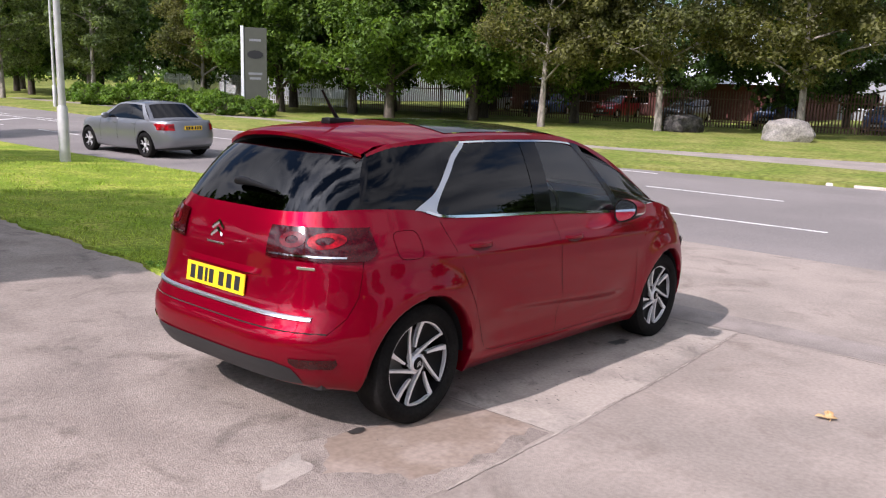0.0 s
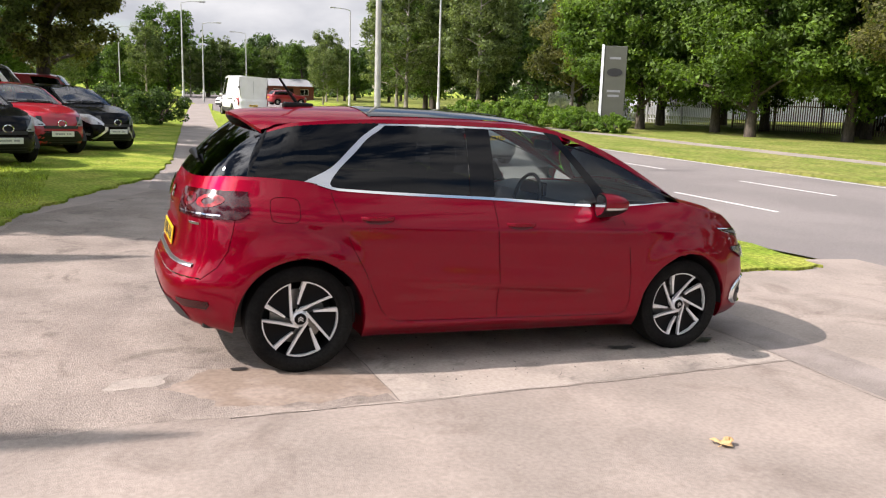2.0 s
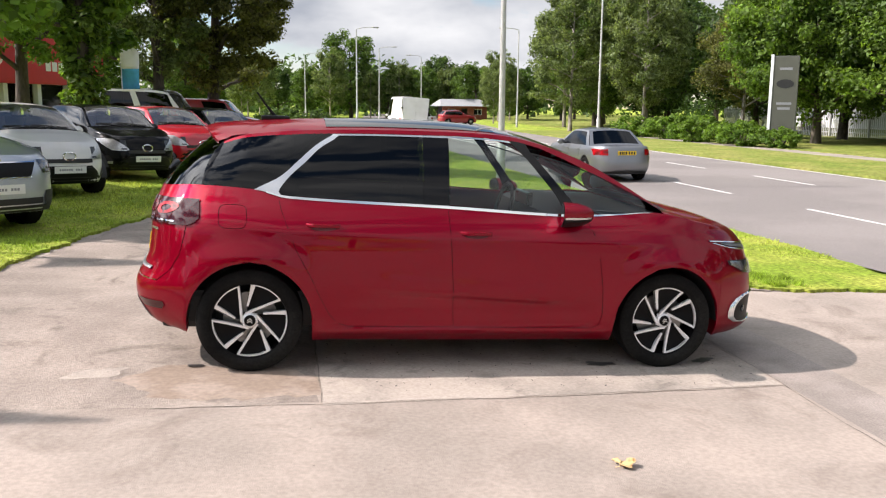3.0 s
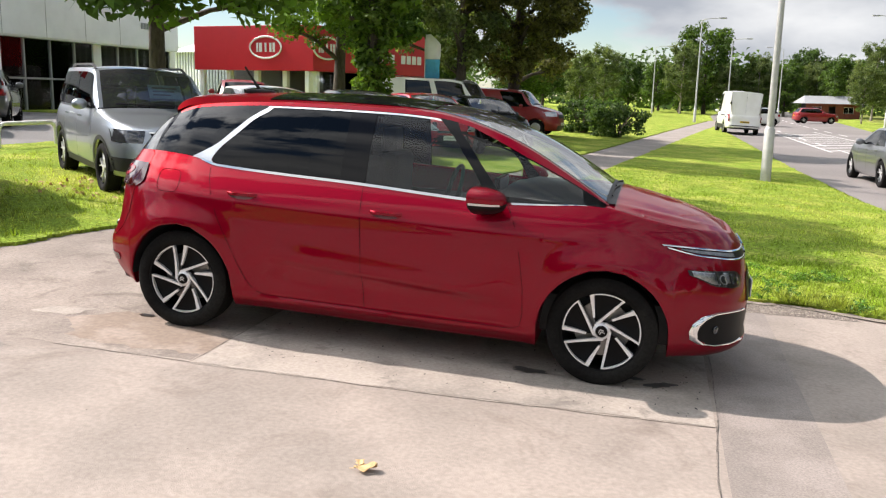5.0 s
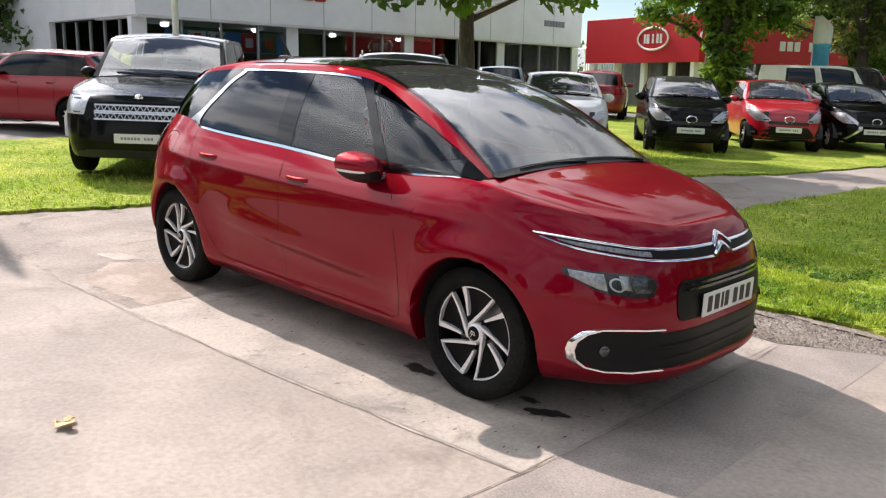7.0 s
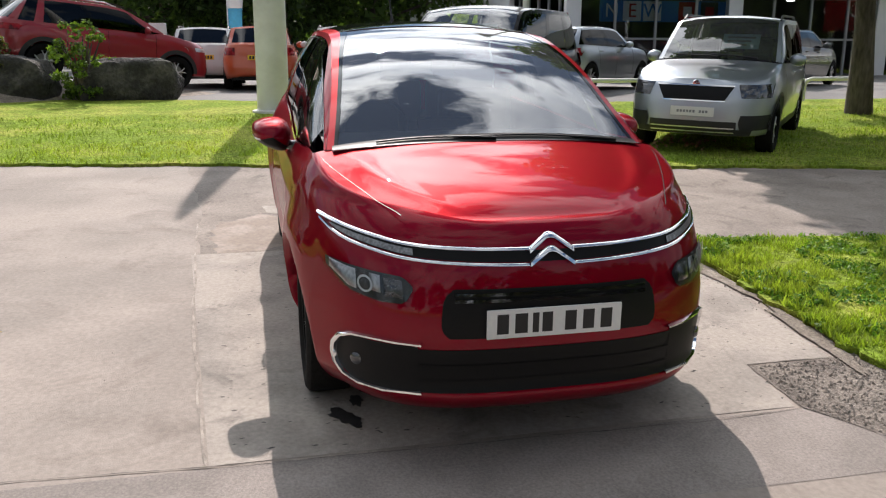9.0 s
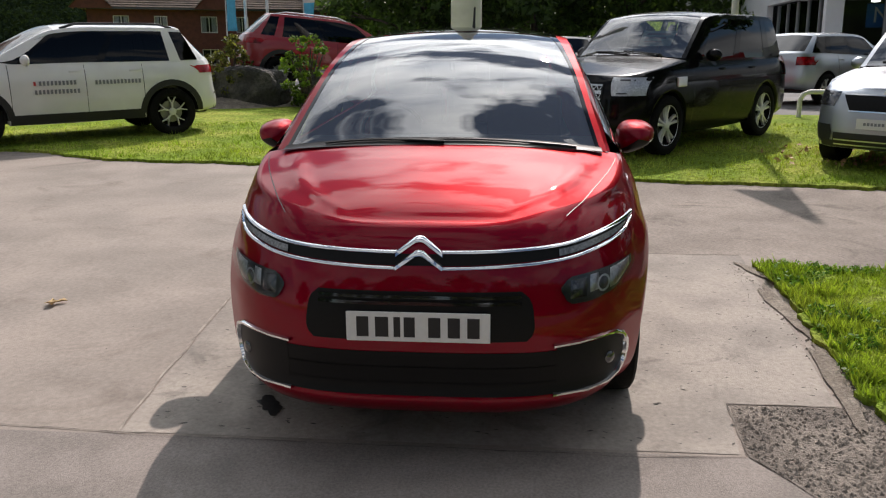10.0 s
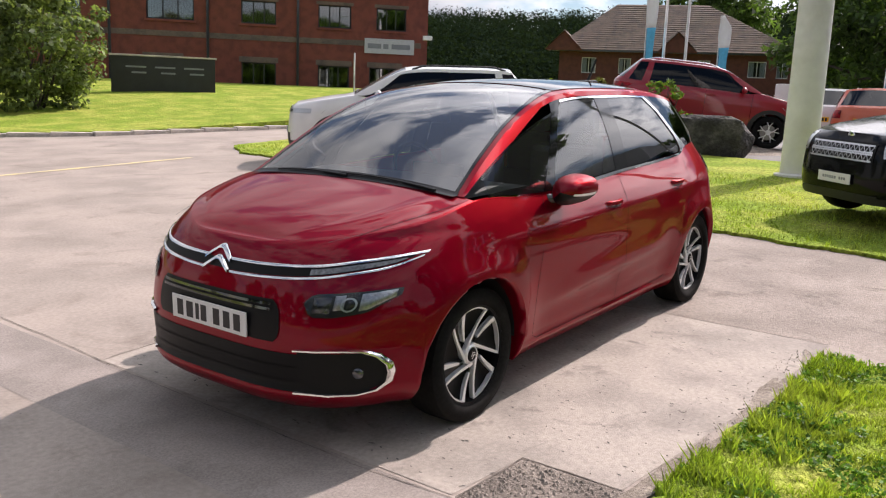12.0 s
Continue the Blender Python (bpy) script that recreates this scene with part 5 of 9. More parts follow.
        for y, z in ((0.49, 0.486), (0.58, 0.489), (0.66, 0.491), (0.72, 0.486), (0.757, 0.462), (0.776, 0.42), (0.778, 0.38), (0.77, 0.335), (0.745, 0.303), (0.70, 0.291), (0.62, 0.292), (0.49, 0.298)):
            path.append((y, z))
        vs = []
        for i, (y, z) in enumerate(path):
            y0, z0 = path[max(i - 1, 0)]
            y1, z1 = path[min(i + 1, len(path) - 1)]
            d = Vector((y1 - y0, z1 - z0)).normalized()
            nrm = Vector((-d.y, d.x)) * (0.010 if 3 < i < 8 else 0.007)
            for kk, o in ((-1, 0.002), (-0.5, 0.016), (0.5, 0.016), (1, 0.002)):
                yy, zz = y + nrm.x * kk, z + nrm.y * kk
                vs.append((sh.front_x(min(yy, 0.84), zz) + o, yy + o * 0.8 * (yy / 0.8) ** 6, zz))
        put("fog_trim", (vs, grid_faces(len(path), 4, True)), "chrome", car, "bright clasp round the fog lamp")
        fx = sh.front_x(0.705, 0.388)
        v, f = lathe([(0.022, -0.01), (0.024, 0.006), (0.019, 0.01), (0.0, 0.012)], 20)
        m = Matrix.Translation((fx + 0.004, 0.705, 0.388)) @ Matrix.Rotation(radians(-52), 4, "Z")
        put("fog_lamp", ([m @ Vector(p) for p in v], f), "smoked", car, "round fog lamp")
        # door mirror: wedge-shaped shell, blunt at the back, black below, bright blade at the outer end
        def shell_pt(a, b, k=1.0):
            """a: round the housing seen from behind, b: from the glass (0) to the blunt nose (1)."""
            r = (1 - b ** 2.6) ** 0.42 * k
            cy, cz = math.cos(a), math.sin(a)
            cy, cz = math.copysign(abs(cy) ** 0.8, cy), math.copysign(abs(cz) ** 0.8, cz)
            y = 0.948 + 0.098 * r * cy
            wide = 1.0 - 0.28 * (cy * r)
            return Vector((0.6 + 0.19 * b - 0.02 * (cy * r + 1) * (1 - b), y, 1.058 + 0.016 * cy * r + 0.078 * wide * r * cz))
        na_, nb_ = 28, 10
        top_, low_ = [], []
        for i in range(na_ // 2 + 1):
            for j in range(nb_ + 1):
                top_.append(shell_pt(radians(-28) + radians(236) * i / (na_ // 2), j / nb_))
                low_.append(shell_pt(radians(208) + radians(124) * i / (na_ // 2), j / nb_, 0.985))
        me_mir = put("door_mirror", (top_, grid_faces(na_ // 2 + 1, nb_ + 1)), "red_paint", car, "deep red door mirror with a bright blade")
        put("mirror_base", (low_, grid_faces(na_ // 2 + 1, nb_ + 1)), "deep_black", me_mir, "black underside of the mirror")
        back = [shell_pt(2 * math.pi * k / 24, 0.0, 0.98) for k in range(24)]
        put("mirror_frame", (back, [tuple(range(24))]), "deep_black", me_mir, "black mirror frame")
        put("mirror_glass", ([p + Vector((-0.003, 0, 0)) for p in [shell_pt(2 * math.pi * k / 24, 0.0, 0.86) for k in range(24)]], [tuple(range(24))]), "chrome", me_mir, "mirror glass")
        vs = []
        for j in range(9):
            b = 0.04 + 0.8 * j / 8
            for a in (-34, -28, -20):
                p = shell_pt(radians(a), b, 1.012)
                vs.append(p)
        put("mirror_blade", (vs, grid_faces(9, 3)), "satin", me_mir, "bright blade at the mirror's outer end")
        v, f = tube_data([(0.72, 0.80, 1.0), (0.69, 0.86, 1.005), (0.675, 0.915, 1.02)], [0.034, 0.026, 0.03], 10)
        put("mirror_foot", (v, f), "gloss_black", me_mir, "black mirror foot")
        # door handles
        for x in (0.03, -0.945):
            z = 0.915 if x > 0 - 0.5 else 0.945
            v = []
            for i in range(9):
                t = i / 8
                xx = x - 0.105 + 0.21 * t
                o = 0.030 * math.sin(math.pi * t) ** 0.5
                y = sh.y(xx, z)
                v += [(xx, y + o * 0.5, z - 0.013), (xx, y + o, z - 0.009), (xx, y + o, z + 0.009), (xx, y + o * 0.5, z + 0.013)]
            # flat patch on the door skin; its darker red stands for a hollow's shade
            cup = []
            for i in range(13):
                t = i / 12
                xx = x - 0.085 + 0.17 * t
                hh = 0.017 * math.sin(math.pi * t) ** 0.5 + 0.002
                cup += [(xx, sh.y(xx, z - 0.012 + q * hh) + 0.0015, z - 0.012 + q * hh) for q in (-1, 0, 1)]
            put("handle_cup", (cup, grid_faces(13, 3)), "cup_red", car, "dark hollow behind the handle")
            hd = put("door_handle", (v, grid_faces(9, 4)), "red_paint", car, "red door handle with a bright edge")
            v = [(p[0], p[1] + 0.0015, p[2] - 0.004) for i, p in enumerate(v) if i % 4 in (0, 1)]
            put("handle_edge", (v, grid_faces(9, 2)), "chrome", hd, "bright edge of the handle")
        # shut lines
        def on_side(x, z):
            return (x, sh.y(x, z) , z)
        lines = [
            [on_side(-0.15 + 0.06 * t, 1.06 - 0.76 * t) for t in [k / 16 for k in range(17)]],
            [on_side(*p) for p in ((-1.22, 1.09), (-1.205, 1.03), (-1.165, 0.93), (-1.11, 0.79), (-1.06, 0.70), (-1.02, 0.63), (-0.96, 0.50), (-0.9, 0.385), (-0.845, 0.32), (-0.77, 0.298))],
            [on_side(-0.77 + 1.62 * t, 0.298 - 0.012 * t) for t in [k / 20 for k in range(21)]],
            [on_side(*p) for p in ((0.85, 0.286), (0.905, 0.31), (0.92, 0.38), (0.91, 0.55), (0.875, 0.75), (0.83, 0.92), (0.79, 1.0), (0.77, 1.03))],
        ]
        if s < 0:
            cx, cz, fl = -1.50, 0.985, []
            for k in range(33):
                g = 2 * math.pi * k / 32
                fl.append(on_side(cx + 0.085 * math.copysign(abs(math.cos(g)) ** 0.5, math.cos(g)), cz + 0.07 * math.copysign(abs(math.sin(g)) ** 0.5, math.sin(g))))
            lines.append(fl)
        for path in lines:
            put("shut_line", ribbon(path, 0.0032), "gap_red", car, "dark gap round a door")
        tail = [(sh.rear_x(y, z), y, z) for y, z in ((0.74, 0.56), (0.785, 0.64), (0.805, 0.74), (0.80, 0.85), (0.79, 0.92))]
        put("shut_line", ribbon(tail, 0.004), "gap_red", car, "dark gap beside the tailgate")
        gap = []
        for i in range(25):
            x = 1.42 + 0.62 * i / 24
            y = 0.765 - 0.235 * (i / 24) ** 1.25
            for o in (-0.002, 0.002):
                gap.append((x, y + o, bonnet_z(x, y) + 0.0015))
        put("shut_line", (gap, grid_faces(25, 2)), "deep_black", car, "dark gap beside the bonnet")
        # tail lamps
        def tail_patch(k0, k1, t0, t1, out, n=14, rows=7):
            vs = []
            for i in range(rows):
                t = t0 + (t1 - t0) * i / (rows - 1)
                for j in range(n + 1):
                    k = k0 + (k1 - k0) * j / n
                    za, zt = 0.912 + 0.01 * k, 1.068 + 0.016 * k
                    ro = 0.045 * (max(0.0, k - 0.86) / 0.14) ** 2
                    z = za + ro + (zt - za - 2 * ro) * t
                    a = 0.36 + 0.42 * min(1.0, k / 0.72)
                    if k <= 0.72:
                        y = 0.36 + (0.735 - 0.36) * k / 0.72
                        x = sh.rear_x(y, z)
                    else:
                        x_s = sh.rear_x(0.735, z)
                        x = x_s + (-1.70 - x_s) * (k - 0.72) / 0.28
                        y = sh.y(x, z)
                    vs.append((x - out * (1 - 0.8 * max(0, k - 0.6) / 0.4), y + out * min(1, k + 0.2) * 0.8, z))
            return vs, grid_faces(rows, n + 1, True)
        tl = put("tail_lamp", tail_patch(0.0, 1.0, 0.0, 1.0, 0.012, 24), "lamp_dark", car, "smoked red tail lamp with two soft red rings")
        for kc, tc, rk, rt in ((0.27, 0.6, 0.13, 0.25), (0.55, 0.6, 0.13, 0.25)):
            vs = []
            for i in range(25):
                g = 2 * math.pi * i / 24
                for q in (0.5, 1.0):
                    vs += tail_patch(kc + rk * q * math.cos(g), kc + rk * q * math.cos(g), tc + rt * q * math.sin(g), tc + rt * q * math.sin(g), 0.0145, 1, 2)[0][:1]
            put("lens_ring", (vs, grid_faces(25, 2, True)), "lens_ring" if kc > 0.4 else "lamp_dim", tl, "red ring lens")
        put("lamp_strip", tail_patch(0.02, 0.74, 0.1, 0.155, 0.016, 20, 3), "chrome", tl, "bright strip in the tail lamp")
        put("rear_reflector", rear_patch(sh, [(0.385, 0.63, 0.76), (0.41, 0.60, 0.775), (0.435, 0.60, 0.775)], 0.006, 8), "lamp_dark", car, "dark red reflector in the bumper")
        # wheel arch liner
        for a in sh.axles:
            vs = []
            for k in range(17):
                g = math.pi * k / 16
                for yy in (0.84, 0.56):
                    vs.append((a - 0.383 * math.cos(g), yy, 0.325 + 0.383 * math.sin(g)))
            put("arch_liner", (vs, grid_faces(17, 2)), "plastic", car, "black wheel arch liner", 60)

    # tail: plate, strip, badge, wiper, black lower bumper
    number_plate(car, Matrix.Translation((interp(sh.xr, 0.735) - 0.014, 0.03, 0.735)) @ Matrix.Rotation(math.pi, 4, "Z") @ Matrix.Rotation(radians(-6), 4, "Y"), "plate_yellow")
    lip_ = []
    for i in range(25):
        y = 0.03 - 0.36 + 0.72 * i / 24
        k = min(1.0, 6 * min(i, 24 - i) / 24)
        for dz, o in ((0.03, 0.0), (0.012, 0.012 * k), (0.0, 0.016 * k), (-0.006, 0.0)):
            lip_.append((sh.rear_x(y, 0.803 + dz) - o, y, 0.803 + dz))
    mesh_ob("plate_lip", lip_, grid_faces(25, 4, True), "red_paint", car, "red lip over the number plate", smooth=50)
    strip = []
    for i in range(31):
        y = -0.67 + 1.34 * i / 30
        for dz, o in ((-0.012, 0.0), (-0.006, 0.012), (0.006, 0.012), (0.012, 0.0)):
            strip.append((sh.rear_x(y, 0.63 + dz) - o, y, 0.63 + dz))
    mesh_ob("tail_strip", strip, grid_faces(31, 4, False), "satin", car, "bright strip across the tailgate", smooth=50)
    mesh_ob("bumper_skirt", *rear_patch(sh, [(0.29, -0.62, 0.62), (0.33, -0.62, 0.62), (0.38, -0.6, 0.6), (0.405, -0.5, 0.5)], 0.006, 24), "plastic", car, "black lower bumper", smooth=50)
    mesh_ob("tailgate_gap", *ribbon([(sh.rear_x(y, 0.565), y, 0.565) for y in [-0.74 + 1.48 * k / 24 for k in range(25)]], 0.008), "gloss_black", car, "dark gap above the bumper")
    for zz in (0.955, 0.995):
        vs = []
        for y in (-0.05, -0.035, 0.0, 0.035, 0.05):
            zc = zz + 0.035 * (1 - abs(y) / 0.05)
            for dz, o in ((-0.012, 0.003), (0.0, 0.010), (0.012, 0.003)):
                vs.append((sh.rear_x(y, zc) - o, y + 0.06, zc + dz))
        mesh_ob("chevron", vs, grid_faces(5, 3, False), "chrome", car, "bright chevron shape on the tailgate", smooth=50)
    for y0, w in ((0.06, 0.15),):
        part("badge_bar", box((-2.058, y0 - w / 2, 0.915), (-2.05, y0 + w / 2, 0.925), 0.002), "chrome", car, "small bright badge bar")
    part("badge_bar", box((-0.003, -0.048, -0.007), (0.003, 0.048, 0.007), 0.002), "satin", car, "small bright badge bar", loc=Matrix.Translation((sh.rear_x(-0.6, 0.875) - 0.004, -0.6, 0.875)) @ Matrix.Rotation(radians(28), 4, "Z"))
    arm = [sh.rear_screen(y / 0.73, t, 0.04) + Vector((-0.022, 0, 0.022)) for y, t in ((0.05, 0.2), (0.0, 0.21), (-0.12, 0.2), (-0.34, 0.16))]
    tube("rear_wiper", arm, [0.02, 0.024, 0.016, 0.007], "deep_black", car, "black rear wiper", 8)
    for y0, y1 in ((0.6, -0.05), (0.02, -0.52)):
        pts = []
        for k in range(9):
            t = k / 8
            y = y0 + (y1 - y0) * t
            x = 1.385 - 0.022 * math.sin(2.2 * t)
            pts.append(Vector(sh.top(x, 1 - min(0.97, abs(y) / 0.735))) * 1 + Vector((0, 0, 0.010)))
            pts[-1].y = y
        tube("wiper", pts, [0.007] * 3 + [0.0045] * 6, "deep_black", car, "black windscreen wiper", 6)
    tube("aerial", [(-1.25, 0, 1.575), (-1.32, 0, 1.66), (-1.39, 0, 1.755)], [0.015, 0.009, 0.007], "deep_black", car, "short black roof aerial", 6)
    part("aerial_foot", box((-1.36, -0.04, 1.555), (-1.16, 0.04, 1.6), 0.015), "deep_black", car, "black aerial foot")
    part("underbody", box((-1.95, -0.7, 0.24), (2.0, 0.7, 0.5), 0.05), "plastic", car, "dark underside")
    for x in (-1.39, 1.395):
        for y in (0.766, -0.766):
            wheel(car, x, y, 0.332, 0.205, 0.242, curved_spokes, "alloy", turn=radians(-24) if x > 0 else 0.0)
    return car


hero_car()

# ---- other vehicles: one builder, many measures ----
def car_shell(L, W, H, wb, fo, r, hood=0.92, cowl=0.85, cowl_z=1.05, top=0.25, end=-1.4, tail=-1.75, tail_z=1.05, belt=(1.0, 1.02), roof_y=0.72, sharp=3.2, arch=None, deck=None, tail_sharp=5.0, low=0.2, hood_mid=None):
    h, xf = W / 2, wb / 2 + fo
    xr = xf - L
    hz = hood_mid or (hood + cowl_z) / 2 + 0.01
    ry = h * roof_y
    return Shell(
        xf=[(0.15, xf - 0.13), (0.26, xf - 0.04), (0.42, xf), (0.58, xf - 0.005), (hood - 0.17, xf - 0.04), (hood - 0.06, xf - 0.1), (hood, xf - 0.2)],
        xr=[(0.2, xr + 0.12), (0.34, xr + 0.03), (0.48, xr), (0.62, xr + 0.02), (0.75, xr + 0.045), (tail_z - 0.12, xr + 0.06), (tail_z + 0.02, xr + 0.1)],
        w=[(0.15, h * 0.88), (0.26, h * 0.94), (0.4, h * 0.975), (0.62, h), (belt[0] - 0.22, h * 0.995), (belt[0] - 0.08, h * 0.965), (belt[0] + 0.02, h * 0.92), (belt[0] + 0.14, h * 0.87)],
        nf=[(0.3, sharp + 0.4), (0.9, sharp)], nr=[(0.3, tail_sharp), (1.0, tail_sharp)],
        xf0=wb / 2 - 0.4, xr0=-wb / 2 + 0.45, axles=(-wb / 2, wb / 2), arch=arch or r + 0.06, axle_z=r, zlow=[(xr, low + 0.12), (-wb / 2 - r, low + 0.05), (0, low), (wb / 2 + r, low + 0.03), (xf, low + 0.03)],
        zb=[(xr + 0.1, tail_z), (-wb / 2 - 0.1, max(belt[0], tail_z - 0.02)), (0, (belt[0] + belt[1]) / 2), (cowl - 0.3, belt[1]), (cowl, cowl_z - 0.015), ((cowl + xf - 0.2) / 2, hz - 0.03), (xf - 0.2, hood - 0.02)],
        rail_y=[(end - 0.3, ry * 0.98), (end, ry), ((end + top) / 2, ry * 1.02), (top, ry), ((top + cowl) / 2, (ry + h * 0.88) / 2), (cowl, h * 0.88)],
        rail_z=[(end - 0.3, H - 0.12), (end, H - 0.07), ((end + top) / 2, H - 0.045), (top, H - 0.075), ((top + cowl) / 2, (H + cowl_z) / 2 - 0.015), (cowl, cowl_z)],
        zc=[(end - 0.3, H - 0.06), (end, H - 0.02), ((end + top) / 2, H), (top, H - 0.015), ((top + cowl) / 2, (H + cowl_z) / 2 + 0.04), (cowl, cowl_z + 0.035), ((cowl + xf - 0.2) / 2, hz + 0.01), (xf - 0.2, hood)],
        x_cowl=cowl, x_tail=xr, xq0=tail, xq1=end, deck=deck, bulge=0.02)


def five_spokes(root, rim, hw):
    """Five forked bright spokes."""
    y1 = hw * 0.75
    lists = []
    for k in range(5):
        for lean in (-0.26, 0.26):
            rot = Matrix.Rotation(2 * math.pi * k / 5, 4, "Y")
            vs = []
            for t in (0.0, 0.45, 1.0):
                rr = 0.04 + (rim - 0.042) * t
                a = lean * max(0.0, t - 0.3) / 0.7
                for q, dy in ((-1, -0.03), (-0.7, 0.0), (0.7, 0.0), (1, -0.03)):
                    w = 0.0105
                    vs.append(rot @ Vector((rr * math.sin(a) + q * w, y1 + dy, rr * math.cos(a))))
            lists.append((vs, grid_faces(3, 4)))
    mesh_ob("spokes", *merge(lists), "alloy", root, "silver forked wheel spokes", smooth=50)
    v, f = lathe([(0.06, y1 - 0.03), (0.055, y1), (0.0, y1 + 0.006)], 16)
    mesh_ob("hub_cap", v, f, "alloy", root, "silver hub cap", smooth=40)


def plain_cap(root, rim, hw):
    """A pressed wheel trim with slots."""
    y1 = hw * 0.78
    v, f = lathe([(rim, y1 - 0.004), (rim * 0.8, y1 + 0.01), (rim * 0.45, y1), (0.0, y1 + 0.014)], 24)
    mesh_ob("wheel_trim", v, f, "satin", root, "silver wheel trim", smooth=40)


WHEEL_SETS = {}


def wheels(parent, sh, W, r, spoke, width=0.2, inset=0.115):
    """Four wheels; alike sets share their meshes."""
    key = (round(r, 3), spoke)
    for x in sh.axles:
        for s in (1, -1):
            y = s * (W / 2 - inset)
            if key in WHEEL_SETS:
                src = WHEEL_SETS[key]
                m = pose(x, y, r - 0.004) @ (Matrix() if s > 0 else Matrix.Rotation(math.pi, 4, "Z"))
                root = new("wheel")
                root.empty_display_size = 0.1
                root.parent, root.matrix_basis = parent, m
                for c in src.children:
                    o = c.copy()
                    scene.collection.objects.link(o)
                    o.parent = root
            else:
                WHEEL_SETS[key] = wheel(parent, x, y, r, width, r * 0.67, spoke, "alloy")


def make_car(name, m, label, category, paint, sh, W, H, r, spoke=five_spokes, panes=None, lamps=(0.66, 0.78, 0.42, 0.9), grille=(0.56, 0.68, 0.36), intake=(0.28, 0.44, 0.55), tails=(0.8, 0.98, 0.62), plate_f=0.5, plate_r=0.75, plate_mat="plate_white", skirt=None, roof_bars=None, roof_mat=None, group="", grille_mat="plastic", chrome_grille=False, wiper=True, tail_band=None, glass_side="privacy", price=False, solid_back=False, comb=False, outline=False, cross=None, lamp_mat="reflector", intake_mat="plastic", swept=0.0):
    car = thing(name, m, label, category, group)
    verts, faces, cols, tops = body_mesh(sh, 14, 9)
    xr = sh.x_tail
    rows = 14
    body = [(verts, faces)]
    lip = []
    for c in range(len(cols)):
        x, y, z = verts[c * rows]
        lip += [(x, y, z), (x, max(y - 0.2, 0), z + 0.01)]
    body.append((lip, grid_faces(len(cols), 2, True)))
    nose = [t for t in tops if t[0] >= sh.x_cowl - 0.03]
    hood = []
    for x, y, z in nose:
        zc = max(z, interp(sh.zc, x))
        k = min(1.0, max(0.0, (sh.zc[-1][0] + 0.1 - x) / 0.1))
        for j in range(9):
            u = j / 8
            hood.append((x, y * (1 - u), z + (zc - z) * k * (1 - (1 - u) ** 2.4)))
    body.append((hood, grid_faces(len(nose), 9)))
    if sh.deck:
        back = [t for t in tops if t[0] <= sh.xq0 + 0.04]
        dk = []
        for x, y, z in back:
            k = min(1.0, max(0.0, (x - xr - 0.1) / 0.3))
            for j in range(9):
                u = j / 8
                dk.append((x, y * (1 - u), z + sh.deck * k * (1 - (1 - u) ** 2)))
        body.append((dk, grid_faces(len(back), 9)))
    top_x = sh.zc[3][0]
    a_line = [(0, sh.x_cowl - 0.01), (1, sh.x_cowl - 0.01)]
    d_line = [(0, sh.xq0), (1, sh.xq1)]
    body.append(side_patch(sh, d_line, a_line, 0.9, 1.0, 0, 30, 2))
    body.append(side_patch(sh, d_line, a_line, 0.0, 0.05, 0, 30, 1))
    panes = panes or [(0.14, "pane"), (0.22, "post"), (0.5, "pane"), (0.56, "post"), (0.9, "pane"), (1.0, "post")]

    def cut(f):
        """An upright cut of the side; the first and last follow the pillars."""
        return [(v / 8, interp(d_line, v / 8) + (min(sh.x_cowl - 0.01, top_x + (sh.x_cowl - top_x) * (1 - v / 8) ** 0.9) - interp(d_line, v / 8)) * f) for v in range(9)]

    f0 = 0.0
    black, glass_l = [], []
    for f1, what in panes:
        pt = side_patch(sh, cut(f0), cut(f1), 0.05, 0.9, 0.0 if what != "post" else 0.003, 6, 6)
        if what == "pane":
            glass_l.append(pt)
        elif what == "body":
            body.append(pt)
        else:
            black.append(pt)
        f0 = f1
    body.append(side_patch(sh, cut(0.985), a_line, 0.05, 0.9, 0.002, 4, 6))
    roof = top_patch(sh, sh.xq1, top_x, 0.0, 1.0, 0, 10, 8)
    if not roof_mat:
        body.append(roof)
    body.append(top_patch(sh, top_x, sh.x_cowl, 0.0, 0.07, 0, 12, 2))
    half = [both(merge(body))]
    half.append(screen_patch(sh, -1, 1, 0.0, 0.1, 14, 1))
    half.append(screen_patch(sh, -1, 1, 0.9, 1.0, 14, 1))
    half += [screen_patch(sh, a, b, 0.1, 0.9, 2, 4) for a, b in ((-1, -0.86), (0.86, 1))]
    b = mesh_ob("body", *merge(half), paint, car, "", smooth=40)
    wd = b.modifiers.new("weld", "WELD")
    wd.merge_threshold = 0.001
    if roof_mat:
        mesh_ob("roof", *both(roof), roof_mat, car, "black roof", smooth=50)
    for s in (1, -1):
        for g in glass_l:
            mesh_ob("window", *(g if s > 0 else mirror(g)), glass_side, car, "dark side window", smooth=60)
        for g in black:
            mesh_ob("pillar", *(g if s > 0 else mirror(g)), "pillar_black", car, "black pillar", smooth=60)
    mesh_ob("windscreen", *both(top_patch(sh, top_x, sh.x_cowl, 0.07, 1.0, 0.0, 10, 8)), "screen", car, "clear windscreen", smooth=60)
    if solid_back:
        mesh_ob("rear_door", *screen_patch(sh, -0.86, -0.004, 0.1, 0.9, 8, 4), paint, car, "plain rear door", smooth=60)
        mesh_ob("rear_door", *screen_patch(sh, 0.004, 0.86, 0.1, 0.9, 8, 4), paint, car, "plain rear door", smooth=60)
    else:
        mesh_ob("rear_screen", *screen_patch(sh, -0.86, 0.86, 0.1, 0.9, 12, 4), "privacy", car, "dark rear screen", smooth=60)
